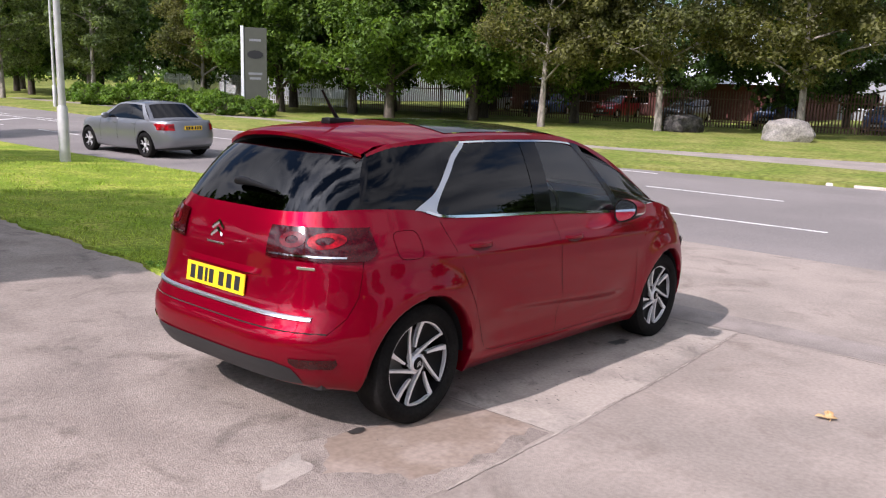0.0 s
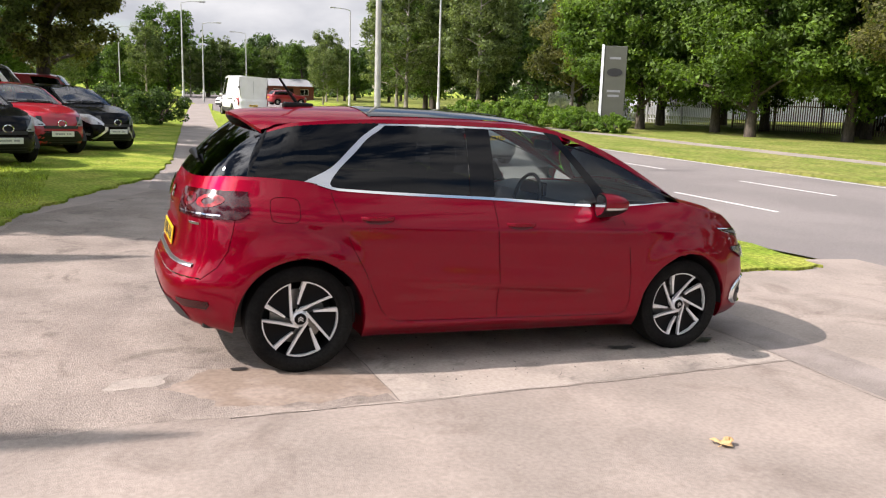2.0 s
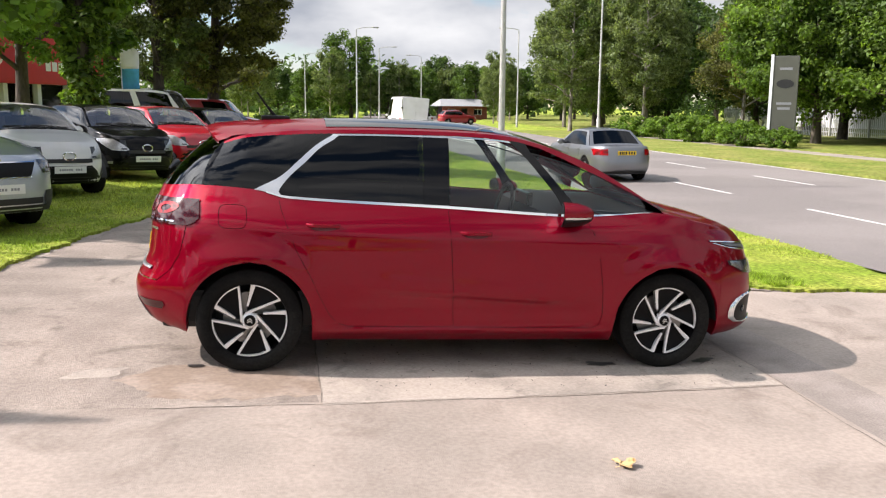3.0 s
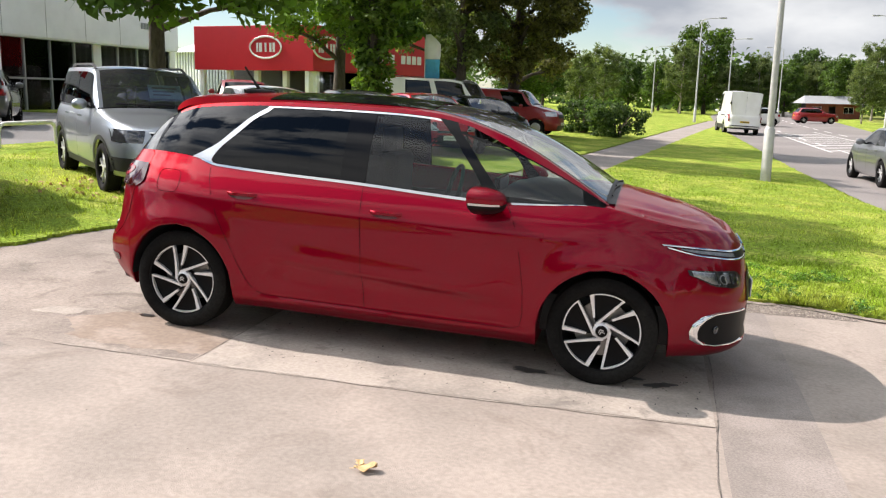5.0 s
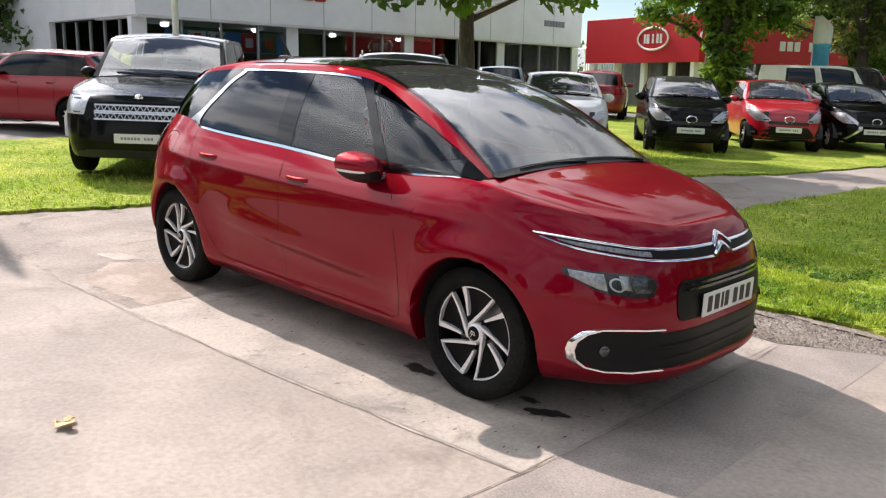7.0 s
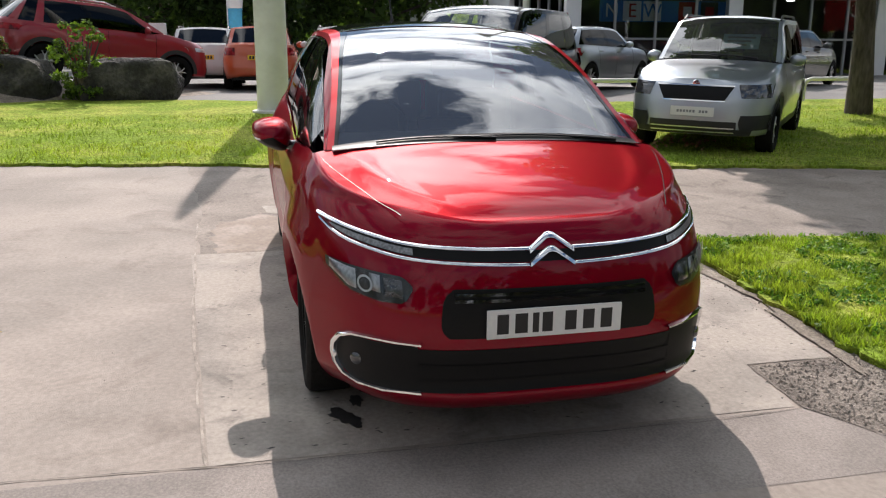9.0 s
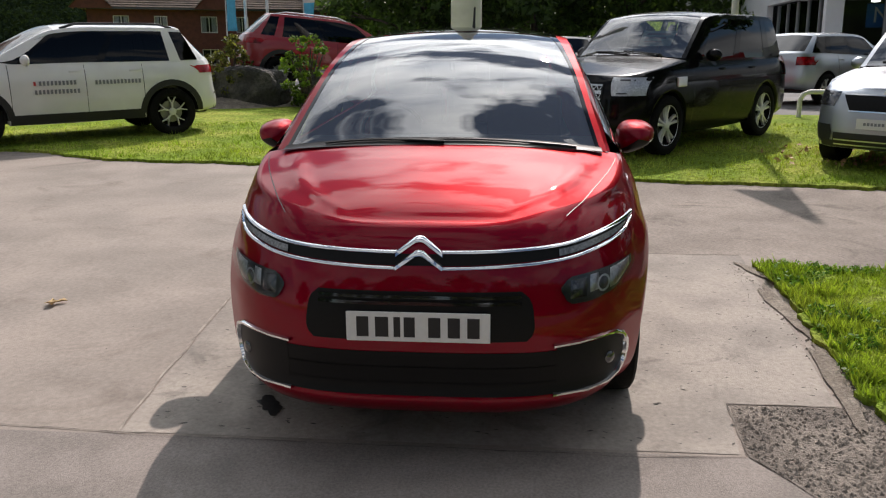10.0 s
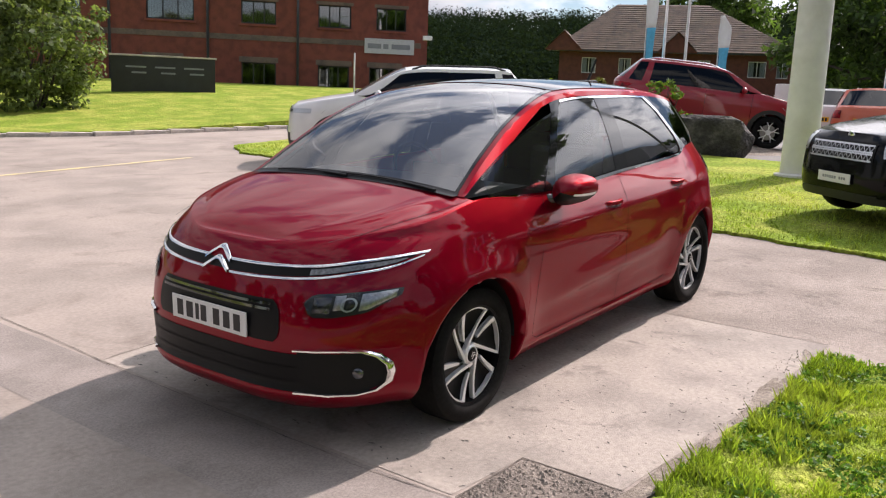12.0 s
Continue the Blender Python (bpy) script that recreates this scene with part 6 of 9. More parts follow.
    part("cabin", box((sh.xq0 + 0.1, -W * 0.4, interp(sh.zb, 0) - 0.25), (sh.x_cowl, W * 0.4, interp(sh.zb, 0) - 0.06), 0.03), "cabin", car, "dark cabin trim")
    for x, y in ((-0.1, 0.36), (-0.1, -0.36), (-0.85, 0.36), (-0.85, -0.36)):
        if x - 0.2 > sh.xq0:
            part("seat_back", box((x - 0.1, y - 0.2, interp(sh.zb, 0) - 0.1), (x, y + 0.2, min(H - 0.22, interp(sh.zb, 0) + 0.32)), 0.05), "seat", car, "dark seat")
    # face
    lz0, lz1, ly0, ly1 = lamps
    hw = W / 2
    for s in (1, -1):
        def put(nm, vf, mat, par=car, lab="", sm=50):
            return mesh_ob(nm, *(vf if s > 0 else mirror(vf)), mat, par, lab, smooth=sm)
        n = 5
        rws = [(lz0 + (lz1 - lz0) * i / 4, ly0 + 0.05 * (1 - i / 4) + swept * (i / 4) ** 1.3, ly1 * hw - swept * 0.5 * (1 - i / 4) ** 2) for i in range(5)]
        hl = put("headlamp", front_patch(sh, rws, 0.006, 8), lamp_mat, car, "clear headlamp")
        put("lamp_bulb", front_patch(sh, [(lz0 + 0.02, ly0 + 0.1, ly0 + 0.2), (lz1 - 0.02, ly0 + 0.1, ly0 + 0.2)], 0.01, 3), "lamp_inner", hl, "dark lamp centre")
        tz0, tz1, ty = tails
        tl = put("tail_lamp", rear_patch(sh, [(tz0 + (tz1 - tz0) * i / 4, ty, hw * 0.93) for i in range(5)], 0.012, 6), "lamp_red", car, "red tail lamp")
        mx, mz = sh.x_cowl - 0.42, interp(sh.zb, sh.x_cowl - 0.4) + 0.07
        bm = bmesh.new()
        bmesh.ops.create_uvsphere(bm, u_segments=12, v_segments=8, radius=1)
        for v in bm.verts:
            x, y, z = v.co
            v.co = Vector((mx + x * (0.08 if x > 0 else 0.045), hw + 0.06 + y * 0.11, mz + z * 0.08))
        dm = put("door_mirror", ([v.co.copy() for v in bm.verts], [tuple(q.index for q in fc.verts) for fc in bm.faces]), paint, car, "door mirror")
        bm.free()
        put("mirror_foot", tube_data([(mx + 0.02, hw * 0.88, mz - 0.04), (mx + 0.01, hw + 0.02, mz - 0.02)], 0.02, 6), "plastic", dm)
        for hx in (0.0, -0.85):
            if hx - 0.2 > sh.xq0:
                z = interp(sh.zb, hx) - 0.1
                put("door_handle", ([(hx + dx, sh.y(hx, z) + o, z + dz) for dx in (-0.1, -0.06, 0.06, 0.1) for o, dz in ((0.002 if abs(dx) > 0.08 else 0.025, -0.012), (0.002 if abs(dx) > 0.08 else 0.028, 0.012))], grid_faces(4, 2)), paint, car, "door handle")
        for x_l in (0.55 * sh.x_cowl + 0.3, -0.12, -0.95):
            if x_l - 0.1 > sh.axles[0] + 0.2:
                zt = interp(sh.zb, x_l) - 0.01
                put("shut_line", ribbon([(x_l, sh.y(x_l, z), z) for z in [0.34 + (zt - 0.34) * k / 8 for k in range(9)]], 0.008), "gloss_black", car, "dark gap of a door")
        if skirt:
            put("sill_guard", ([(x, sh.y(x, z) + 0.008, z) for x in [sh.axles[0] + sh.arch + 0.02 + (sh.axles[1] - sh.axles[0] - 2 * sh.arch - 0.04) * k / 10 for k in range(11)] for z in (sh.zlow[2][1] + 0.01, skirt)], grid_faces(11, 2)), "plastic", car, "black lower guard")
            for a in sh.axles:
                vs = []
                for k in range(15):
                    g = math.pi * k / 14
                    for rr in (sh.arch - 0.002, sh.arch + (0.09 if skirt > 0.4 else 0.055)):
                        x, z = a - rr * math.cos(g), sh.axle_z + rr * math.sin(g) * 0.98
                        vs.append((x, sh.y(x, z) + 0.008, z))
                put("arch_guard", (vs, grid_faces(15, 2)), "plastic", car, "black wheel arch guard")
        if roof_bars:
            pts = [sh.top(sh.xq1 + 0.1 + (top_x - sh.xq1 - 0.2) * k / 8, 0.06) for k in range(9)]
            put("roof_bar", tube_data([(x, y, z + (0.045 if 0 < k < 8 else 0.0)) for k, (x, y, z) in enumerate(pts)], 0.018, 6), roof_bars, car, "roof bar")
        for a in sh.axles:
            vs = []
            for k in range(13):
                g = math.pi * k / 12
                for yy in (hw * 0.96, hw * 0.62):
                    vs.append((a - (sh.arch - 0.003) * math.cos(g), yy, sh.axle_z + (sh.arch - 0.003) * math.sin(g)))
            put("arch_liner", (vs, grid_faces(13, 2)), "plastic", car, "black wheel arch liner")
    gz0, gz1, gy = grille
    g = mesh_ob("grille", *front_patch(sh, [(gz0 + (gz1 - gz0) * i / 4, -gy * (0.78 + 0.055 * i if outline else 1), gy * (0.78 + 0.055 * i if outline else 1)) for i in range(5)], 0.007, 12), grille_mat, car, "front grille", smooth=50)
    if comb:
        # two bright meshed bars before the dark grille
        for row in range(2):
            zc = gz0 + (gz1 - gz0) * (0.27 + 0.46 * row)
            for dz in (-0.036, 0.036):
                mesh_ob("grille_rail", *front_patch(sh, [(zc + dz + e, -gy * 0.97, gy * 0.97) for e in (-0.009, 0.0, 0.009)], 0.02, 14), "satin", g, "bright rail of the grille", smooth=50)
            for c in range(26):
                y0 = -gy * 0.97 + 2 * gy * 0.97 * c / 26
                y1 = -gy * 0.97 + 2 * gy * 0.97 * (c + 1) / 26
                za, zb_ = (zc - 0.034, zc + 0.034) if c % 2 else (zc + 0.034, zc - 0.034)
                vs = [(sh.front_x(y, z + e) + 0.018, y, z + e) for y, z in ((y0, za), (y1, zb_)) for e in (-0.008, 0.008)]
                mesh_ob("grille_link", vs, [(0, 2, 3, 1)], "satin", g, "bright link of the grille")
    if outline:
        for z in (gz0, gz1):
            mesh_ob("grille_edge", *front_patch(sh, [(z + dz, -gy * (0.8 if z == gz0 else 1.0), gy * (0.8 if z == gz0 else 1.0)) for dz in (-0.008, 0.0, 0.008)], 0.018, 12), "chrome", g, "bright edge of the grille", smooth=50)
        for z in (0.33, 0.38):
            mesh_ob("intake_slat", *front_patch(sh, [(z - 0.007, -0.5, 0.5), (z, -0.5, 0.5), (z + 0.007, -0.5, 0.5)], 0.02, 12), "satin", car, "silver slat in the lower intake", smooth=50)
        for s in (1, -1):
            vf = front_patch(sh, [(0.36, 0.56, hw * 0.93), (0.45, 0.54, hw * 0.95), (0.54, 0.56, hw * 0.95)], 0.012, 6)
            mesh_ob("corner_guard", *(vf if s > 0 else mirror(vf)), "plastic", car, "black corner guard", smooth=50)
    if cross:
        for s in (1, -1):
            rws = [(0.28 + 0.5 * i / 7, 0.54 - 0.3 * (1 - abs(i - 3.5) / 3.5), 0.6 - 0.28 * (1 - abs(i - 3.5) / 3.5)) for i in range(8)]
            vf = front_patch(sh, rws, 0.012, 4)
            mesh_ob("nose_blade", *(vf if s > 0 else mirror(vf)), cross, car, "crossed blade on the nose", smooth=50)
    for i in range(0 if comb or outline else 3):
        z = gz0 + (gz1 - gz0) * (i + 0.5) / 3
        mesh_ob("grille_slat", *front_patch(sh, [(z - 0.012, -gy * 0.95, gy * 0.95), (z, -gy * 0.95, gy * 0.95), (z + 0.012, -gy * 0.95, gy * 0.95)], 0.014, 12), "chrome" if chrome_grille else "plastic", g, "grille slat", smooth=50)
    iz0, iz1, iy = intake
    trap = (1.0, 0.95, 0.8, 0.62) if swept else (1, 1, 1, 1)
    mesh_ob("air_intake", *front_patch(sh, [(iz0 + (iz1 - iz0) * i / 3, -iy * k, iy * k) for i, k in enumerate(trap)], 0.006, 12), intake_mat, car, "black air intake", smooth=50)
    if swept:
        for z in (iz0 + 0.05, iz0 + 0.1, iz1 - 0.03):
            mesh_ob("intake_slat", *front_patch(sh, [(z + dz, -iy * 0.6, iy * 0.6) for dz in (-0.006, 0.0, 0.006)], 0.012, 10), "plastic", car, "thin slat in the lower intake", smooth=50)
        for s in (1, -1):
            pod = front_patch(sh, [(0.32, 0.6, hw * 0.9), (0.38, 0.58, hw * 0.93), (0.44, 0.62, hw * 0.93), (0.52, 0.7, hw * 0.93)], 0.008, 5)
            pod = mesh_ob("lamp_pod", *(pod if s > 0 else mirror(pod)), "deep_black", car, "black fog lamp pod", smooth=50)
            bulb = front_patch(sh, [(0.36, 0.63, 0.69), (0.41, 0.63, 0.69)], 0.014, 3)
            mesh_ob("fog_lamp", *(bulb if s > 0 else mirror(bulb)), "reflector", pod, "small round fog lamp", smooth=50)
        zb_ = lz0 + 0.05
        ring = [(sh.front_x(0, zb_) + 0.016, 0.1 * math.cos(q), zb_ + 0.066 * math.sin(q)) for q in [2 * math.pi * k / 20 for k in range(21)]]
        mesh_ob("badge_ring", *tube_data(ring, 0.012, 6, cap=False), "chrome", car, "bright oval ring", smooth=50)
    px = sh.front_x(0, plate_f)
    number_plate(car, pose(px + 0.022, 0, plate_f), "plate_white", ink="grey_ink", bars=[(-0.17 + 0.038 * k, 0.034) for k in range(10) if k != 6], tall=0.14)
    rx = sh.rear_x(0, plate_r)
    number_plate(car, Matrix.Translation((rx - 0.022, 0, plate_r)) @ Matrix.Rotation(math.pi, 4, "Z"), plate_mat)
    v, f = lathe([(0.0, 0.008), (0.045, 0.004), (0.05, -0.004)], 16)
    mb = Matrix.Translation((sh.front_x(0, lz1 + 0.0) + 0.006, 0, lz1 - 0.01)) @ Matrix.Rotation(radians(-90), 4, "Z")
    if not swept:
        mesh_ob("badge", [mb @ Vector(p) for p in v], f, "chrome", car, "round bright badge shape", smooth=40)
    if tail_band:
        mesh_ob("bumper_guard", *rear_patch(sh, [(tail_band[0], -hw * 0.8, hw * 0.8), (tail_band[1], -hw * 0.8, hw * 0.8)], 0.01, 14), "plastic", car, "black rear bumper guard", smooth=50)
        mesh_ob("bumper_guard", *front_patch(sh, [(sh.zlow[2][1] + 0.035, -hw * 0.75, hw * 0.75), (sh.zlow[2][1] + 0.11, -hw * 0.78, hw * 0.78)], 0.01, 14), "plastic", car, "black front bumper guard", smooth=50)
    part("underbody", box((xr + 0.25, -W * 0.38, sh.zlow[2][1] + 0.02), (sh.axles[1] + 0.4, W * 0.38, 0.5), 0.04), "plastic", car, "dark underside")
    if wiper:
        for y0, y1 in ((0.5, -0.1), (0.0, -0.55)):
            pts = []
            for k in range(5):
                y = y0 + (y1 - y0) * k / 4
                x = sh.x_cowl - 0.01 - 0.04 * k / 4
                pts.append((x, y, interp(sh.zc, x) - 0.05 * (abs(y) / hw) ** 2 + 0.02))
            tube("wiper", pts, 0.01, "plastic", car, "black wiper", 5)
    if price:
        c = Vector(sh.top(sh.x_cowl - 0.28, 0.62))
        n = Vector((0.6, 0, 0.8))
        sheet_ob = part("price_sheet", box((-0.002, -0.24, -0.12), (0.002, 0.24, 0.12)), "paper", car, "pale price sheet behind the windscreen", loc=Matrix.Translation((c.x - 0.06, 0.22, c.z - 0.04)) @ Matrix.Rotation(radians(-38), 4, "Y"))
        for k in range(3):
            part("bar", box((0.002, -0.18, 0.05 - k * 0.06), (0.003, 0.18 - 0.05 * k, 0.08 - k * 0.06)), "grey_ink", sheet_ob)
    wheels(car, sh, W, r, spoke)
    return car


def parked(x, y, deg, lift=0.035):
    """A pose on the sloping ground, turned to a heading."""
    return pose(x, y, gz(x) + lift) @ (SLOPE if -14 < x < 6.5 else Matrix()) @ Matrix.Rotation(radians(deg), 4, "Z")


# off-road car, black, on the grass
black_suv = make_car("off_road_car", parked(-7.2, 2.3, -39.5, 0.06), "black boxy off-road car with a pale grille, parked on grass", "car", "black_paint",
         car_shell(4.5, 1.9, 1.74, 2.66, 0.86, 0.37, hood=1.0, cowl=0.85, cowl_z=1.16, top=0.2, end=-1.72, tail=-1.86, tail_z=1.12, belt=(1.1, 1.13), roof_y=0.78, sharp=4.2, arch=0.42, tail_sharp=7, low=0.23), 1.9, 1.74, 0.37, ten_spokes,
         lamps=(0.76, 0.97, 0.56, 0.94), grille=(0.7, 0.9, 0.5), grille_mat="deep_black", comb=True, intake=(0.26, 0.36, 0.6), tails=(0.85, 1.12, 0.7), plate_f=0.5, plate_r=0.85, tail_band=(0.4, 0.6), price=True)
for side in (1, -1):
    part("side_vent", box((0.98, min(side * 0.93, side * 0.965), 0.83), (1.2, max(side * 0.93, side * 0.965), 0.95), 0.012), "satin", black_suv, "bright vent behind the front wheel")
# small silver off-road car
make_car("compact_off_road_car", parked(-6.0, 5.63, -41, 0.0), "silver compact off-road car with black roof bars, parked on grass", "car", "silver_paint",
         car_shell(4.22, 1.79, 1.69, 2.58, 0.87, 0.34, hood=0.96, cowl=0.82, cowl_z=1.12, top=0.18, end=-1.55, tail=-1.72, tail_z=1.08, belt=(1.06, 1.08), roof_y=0.77, sharp=3.8, arch=0.4, tail_sharp=6, low=0.26), 1.79, 1.69, 0.34, five_spokes,
         lamps=(0.74, 0.9, 0.5, 0.95), grille=(0.7, 0.88, 0.46), intake=(0.3, 0.46, 0.52), plate_f=0.57, plate_r=0.85, tail_band=(0.36, 0.52), roof_bars="plastic", skirt=0.36, price=True, grille_mat="deep_black", outline=True, lamp_mat="smoked")
AIR = dict(L=4.5, W=1.84, H=1.67, wb=2.73, fo=0.9, r=0.36, hood=1.04, cowl=1.08, cowl_z=1.18, top=0.2, end=-1.62, tail=-1.86, tail_z=1.12, belt=(1.1, 1.12), roof_y=0.74, sharp=3.6, arch=0.41, tail_sharp=4.5, low=0.28)
AIR_PANES = [(0.1, "pane"), (0.16, "body"), (0.5, "pane"), (0.54, "post"), (0.93, "pane"), (1.0, "post")]
white_suv = make_car("crossover_car", parked(-7.44, -6.65, -48.6), "white crossover car with black guards and dark letters on its doors", "car", "white_paint", car_shell(**AIR), 1.84, 1.67, 0.36, five_spokes, panes=AIR_PANES,
                     lamps=(0.86, 0.94, 0.4, 0.97), grille=(0.86, 0.95, 0.4), intake=(0.34, 0.52, 0.6), tails=(0.93, 1.05, 0.6), plate_f=0.55, plate_r=0.8, skirt=0.43, tail_band=(0.36, 0.62), roof_bars="plastic", grille_mat="gloss_black")
# lettering on the door, as plain bars
for x0, x1, z, mat in ((0.02, 0.52, 0.86, "grey_ink"), (-0.02, 0.62, 0.74, "grey_ink"), (0.56, 0.62, 0.86, "red_ink"), (-0.9, -0.22, 0.85, "grey_ink")):
    k = x0
    while k < x1 - 0.02:
        part("bar", box((k, 0.925, z - 0.03), (min(k + 0.03, x1), 0.931, z + 0.03)), mat, white_suv, "dark lettering bar")
        k += 0.052
make_car("crossover_car", parked(-15.0, -4.2, 117, 0.2) @ Matrix.Rotation(radians(5.5), 4, "Y"), "red crossover car with black guards behind dark boulders", "car", "crimson", car_shell(**AIR), 1.84, 1.67, 0.36, five_spokes, panes=AIR_PANES,
                   lamps=(0.86, 0.94, 0.4, 0.97), grille=(0.86, 0.95, 0.4), intake=(0.34, 0.52, 0.6), tails=(0.93, 1.05, 0.6), plate_f=0.55, plate_r=0.8, skirt=0.43, tail_band=(0.36, 0.62), roof_bars="satin", grille_mat="gloss_black")
# earth bank that the red crossover stands on, nose down
vs = []
for i in range(13):
    for j in range(13):
        u, v = -3.4 + 6.0 * i / 12, -2.2 + 4.4 * j / 12
        p = Matrix.Rotation(radians(117), 2) @ Vector((u, v))
        x, y = -15.0 + p.x, -4.2 + p.y
        rim = min(1.0, max(0.0, min(u + 3.4, 2.6 - u) / 0.9)) * min(1.0, max(0.0, (2.2 - abs(v)) / 0.9))
        vs.append((x, y, gz(x) - 0.06 + rim * (0.265 - 0.096 * u)))
tagged(mesh_ob("earth_bank", vs, grid_faces(13, 13, True), "soil", smooth=60), "low bank of bare soil under the red crossover", "bank", "", "structure")
CITY = dict(L=3.46, W=1.62, H=1.46, wb=2.34, fo=0.62, r=0.29, hood=0.9, cowl=0.75, cowl_z=1.04, top=0.15, end=-1.25, tail=-1.5, tail_z=1.05, belt=(0.98, 0.96), roof_y=0.74, sharp=2.8, arch=0.345, tail_sharp=4.5, low=0.2)
for x, y, deg, paint, lab in ((-5.75, 9.55, -50, "white_paint", "white small city car with a black nose, parked on grass"), (-4.95, 12.75, -54, "black_paint", "black small city car with a silver plate, parked on grass"),
                              (-4.15, 15.45, -54, "bright_red", "bright red small city car with a black nose, parked on grass"), (-3.1, 17.2, -50, "black_paint", "black small city car with silver nose bars, parked on grass")):
    make_car("city_car", parked(x, y, deg), lab, "car", paint, car_shell(**CITY), 1.62, 1.46, 0.29, five_spokes, swept=0.3, lamps=(0.62, 0.84, 0.3, 0.96), grille=(0.57, 0.63, 0.4), intake=(0.23, 0.52, 0.62), tails=(0.7, 1.0, 0.62), plate_f=0.46, plate_r=0.8, group="city cars on the grass", cross="satin" if "silver nose" in lab else None, grille_mat="deep_black", intake_mat="deep_black")
VAN = dict(L=4.9, W=1.92, H=1.95, wb=3.0, fo=0.9, r=0.33, hood=1.02, cowl=1.3, cowl_z=1.22, top=0.75, end=-2.3, tail=-2.42, tail_z=1.1, belt=(1.12, 1.12), roof_y=0.84, sharp=3.6, arch=0.39, tail_sharp=8, low=0.22)
make_car("panel_van", parked(-5.9, 24.6, -8), "white van with dark side windows, parked behind small cars", "van", "white_paint", car_shell(**VAN), 1.92, 1.95, 0.33, plain_cap, panes=[(0.04, "body"), (0.3, "body"), (0.33, "post"), (0.6, "pane"), (0.66, "body"), (0.95, "pane"), (1.0, "post")], lamps=(0.78, 0.95, 0.5, 0.93), grille=(0.72, 0.86, 0.45), tails=(0.7, 1.2, 0.78), roof_mat="gloss_black")
make_car("panel_van", parked(-4.2, 28.0, -6), "dull red panel van parked by trees", "van", "maroon", car_shell(4.35, 1.82, 1.72, 2.7, 0.85, 0.31, hood=0.98, cowl=1.15, cowl_z=1.14, top=0.62, end=-1.95, tail=-2.05, tail_z=1.02, belt=(1.04, 1.05), roof_y=0.82, sharp=3.4, arch=0.365, tail_sharp=8, low=0.2), 1.82, 1.72, 0.31, plain_cap, panes=[(0.66, "body"), (0.95, "pane"), (1.0, "post")], lamps=(0.78, 0.95, 0.5, 0.93), grille=(0.72, 0.86, 0.45), tails=(0.7, 1.2, 0.78))
# high white delivery van on the road
big_van = make_car("delivery_van", parked(6.3, 49.2, 94.0, -0.02), "white high-roofed delivery van on the road", "van", "white_paint",
         car_shell(5.4, 2.0, 2.5, 3.1, 0.95, 0.35, hood=1.15, cowl=1.75, cowl_z=1.4, top=0.95, end=-2.72, tail=-2.78, tail_z=1.15, belt=(1.2, 1.25), roof_y=0.86, sharp=3.4, arch=0.41, tail_sharp=9, low=0.3), 2.0, 2.5, 0.35, plain_cap,
         panes=[(0.75, "body"), (0.94, "pane"), (1.0, "post")], lamps=(0.86, 1.05, 0.5, 0.93), grille=(0.75, 0.95, 0.5), intake=(0.35, 0.55, 0.6), tails=(0.75, 1.35, 0.86), plate_mat="plate_yellow", skirt=0.55, tail_band=(0.36, 0.55), solid_back=True)
for nm, x0, x1, z0, z1, lab in (("slide_rail", -1.6, -0.1, 1.1, 1.14, "dark slot of the sliding door"), ("door_handle", 1.25, 1.5, 1.0, 1.1, "black door handle"), ("filler_flap", -2.3, -2.2, 0.95, 1.05, "dark filler flap")):
    for side in (1, -1):
        part(nm, box((x0, min(side * 0.985, side * 1.015), z0), (x1, max(side * 0.985, side * 1.015), z1), 0.008), "plastic", big_van, lab)
for side in (0.86, -0.86):
    for z in (0.8, 1.75):
        part("hinge", box((-2.80, side - 0.05, z), (-2.70, side + 0.05, z + 0.12), 0.01), "plastic", big_van, "dark door hinge")
part("rear_handle", box((-2.80, -0.02, 1.02), (-2.70, 0.22, 1.12), 0.01), "plastic", big_van, "dark rear door handle")
# silver two-door car on the road; paint darkened for the shade there
make_car("coupe_car", parked(7.6, 17.4, 92.5, -0.02), "silver two-door car with a boot, paint darkened for shade, on the road", "car", "mid_grey_paint",
         car_shell(4.36, 1.75, 1.41, 2.66, 0.78, 0.32, hood=0.86, cowl=0.72, cowl_z=0.98, top=0.02, end=-1.05, tail=-1.55, tail_z=0.96, belt=(0.93, 0.93), roof_y=0.7, sharp=2.9, arch=0.37, deck=0.03, tail_sharp=4.2, low=0.18), 1.75, 1.41, 0.32, five_spokes,
         panes=[(0.1, "body"), (0.36, "pane"), (0.41, "post"), (0.92, "pane"), (1.0, "post")], lamps=(0.62, 0.76, 0.42, 0.93), grille=(0.5, 0.68, 0.3), tails=(0.72, 0.88, 0.52), plate_mat="plate_yellow", plate_r=0.78)
HATCH = dict(L=4.2, W=1.78, H=1.5, wb=2.58, fo=0.85, r=0.32, hood=0.9, cowl=0.8, cowl_z=1.02, top=0.12, end=-1.45, tail=-1.72, tail_z=1.05, belt=(0.98, 1.0), roof_y=0.72, sharp=3.0, arch=0.375, tail_sharp=4.5, low=0.2)
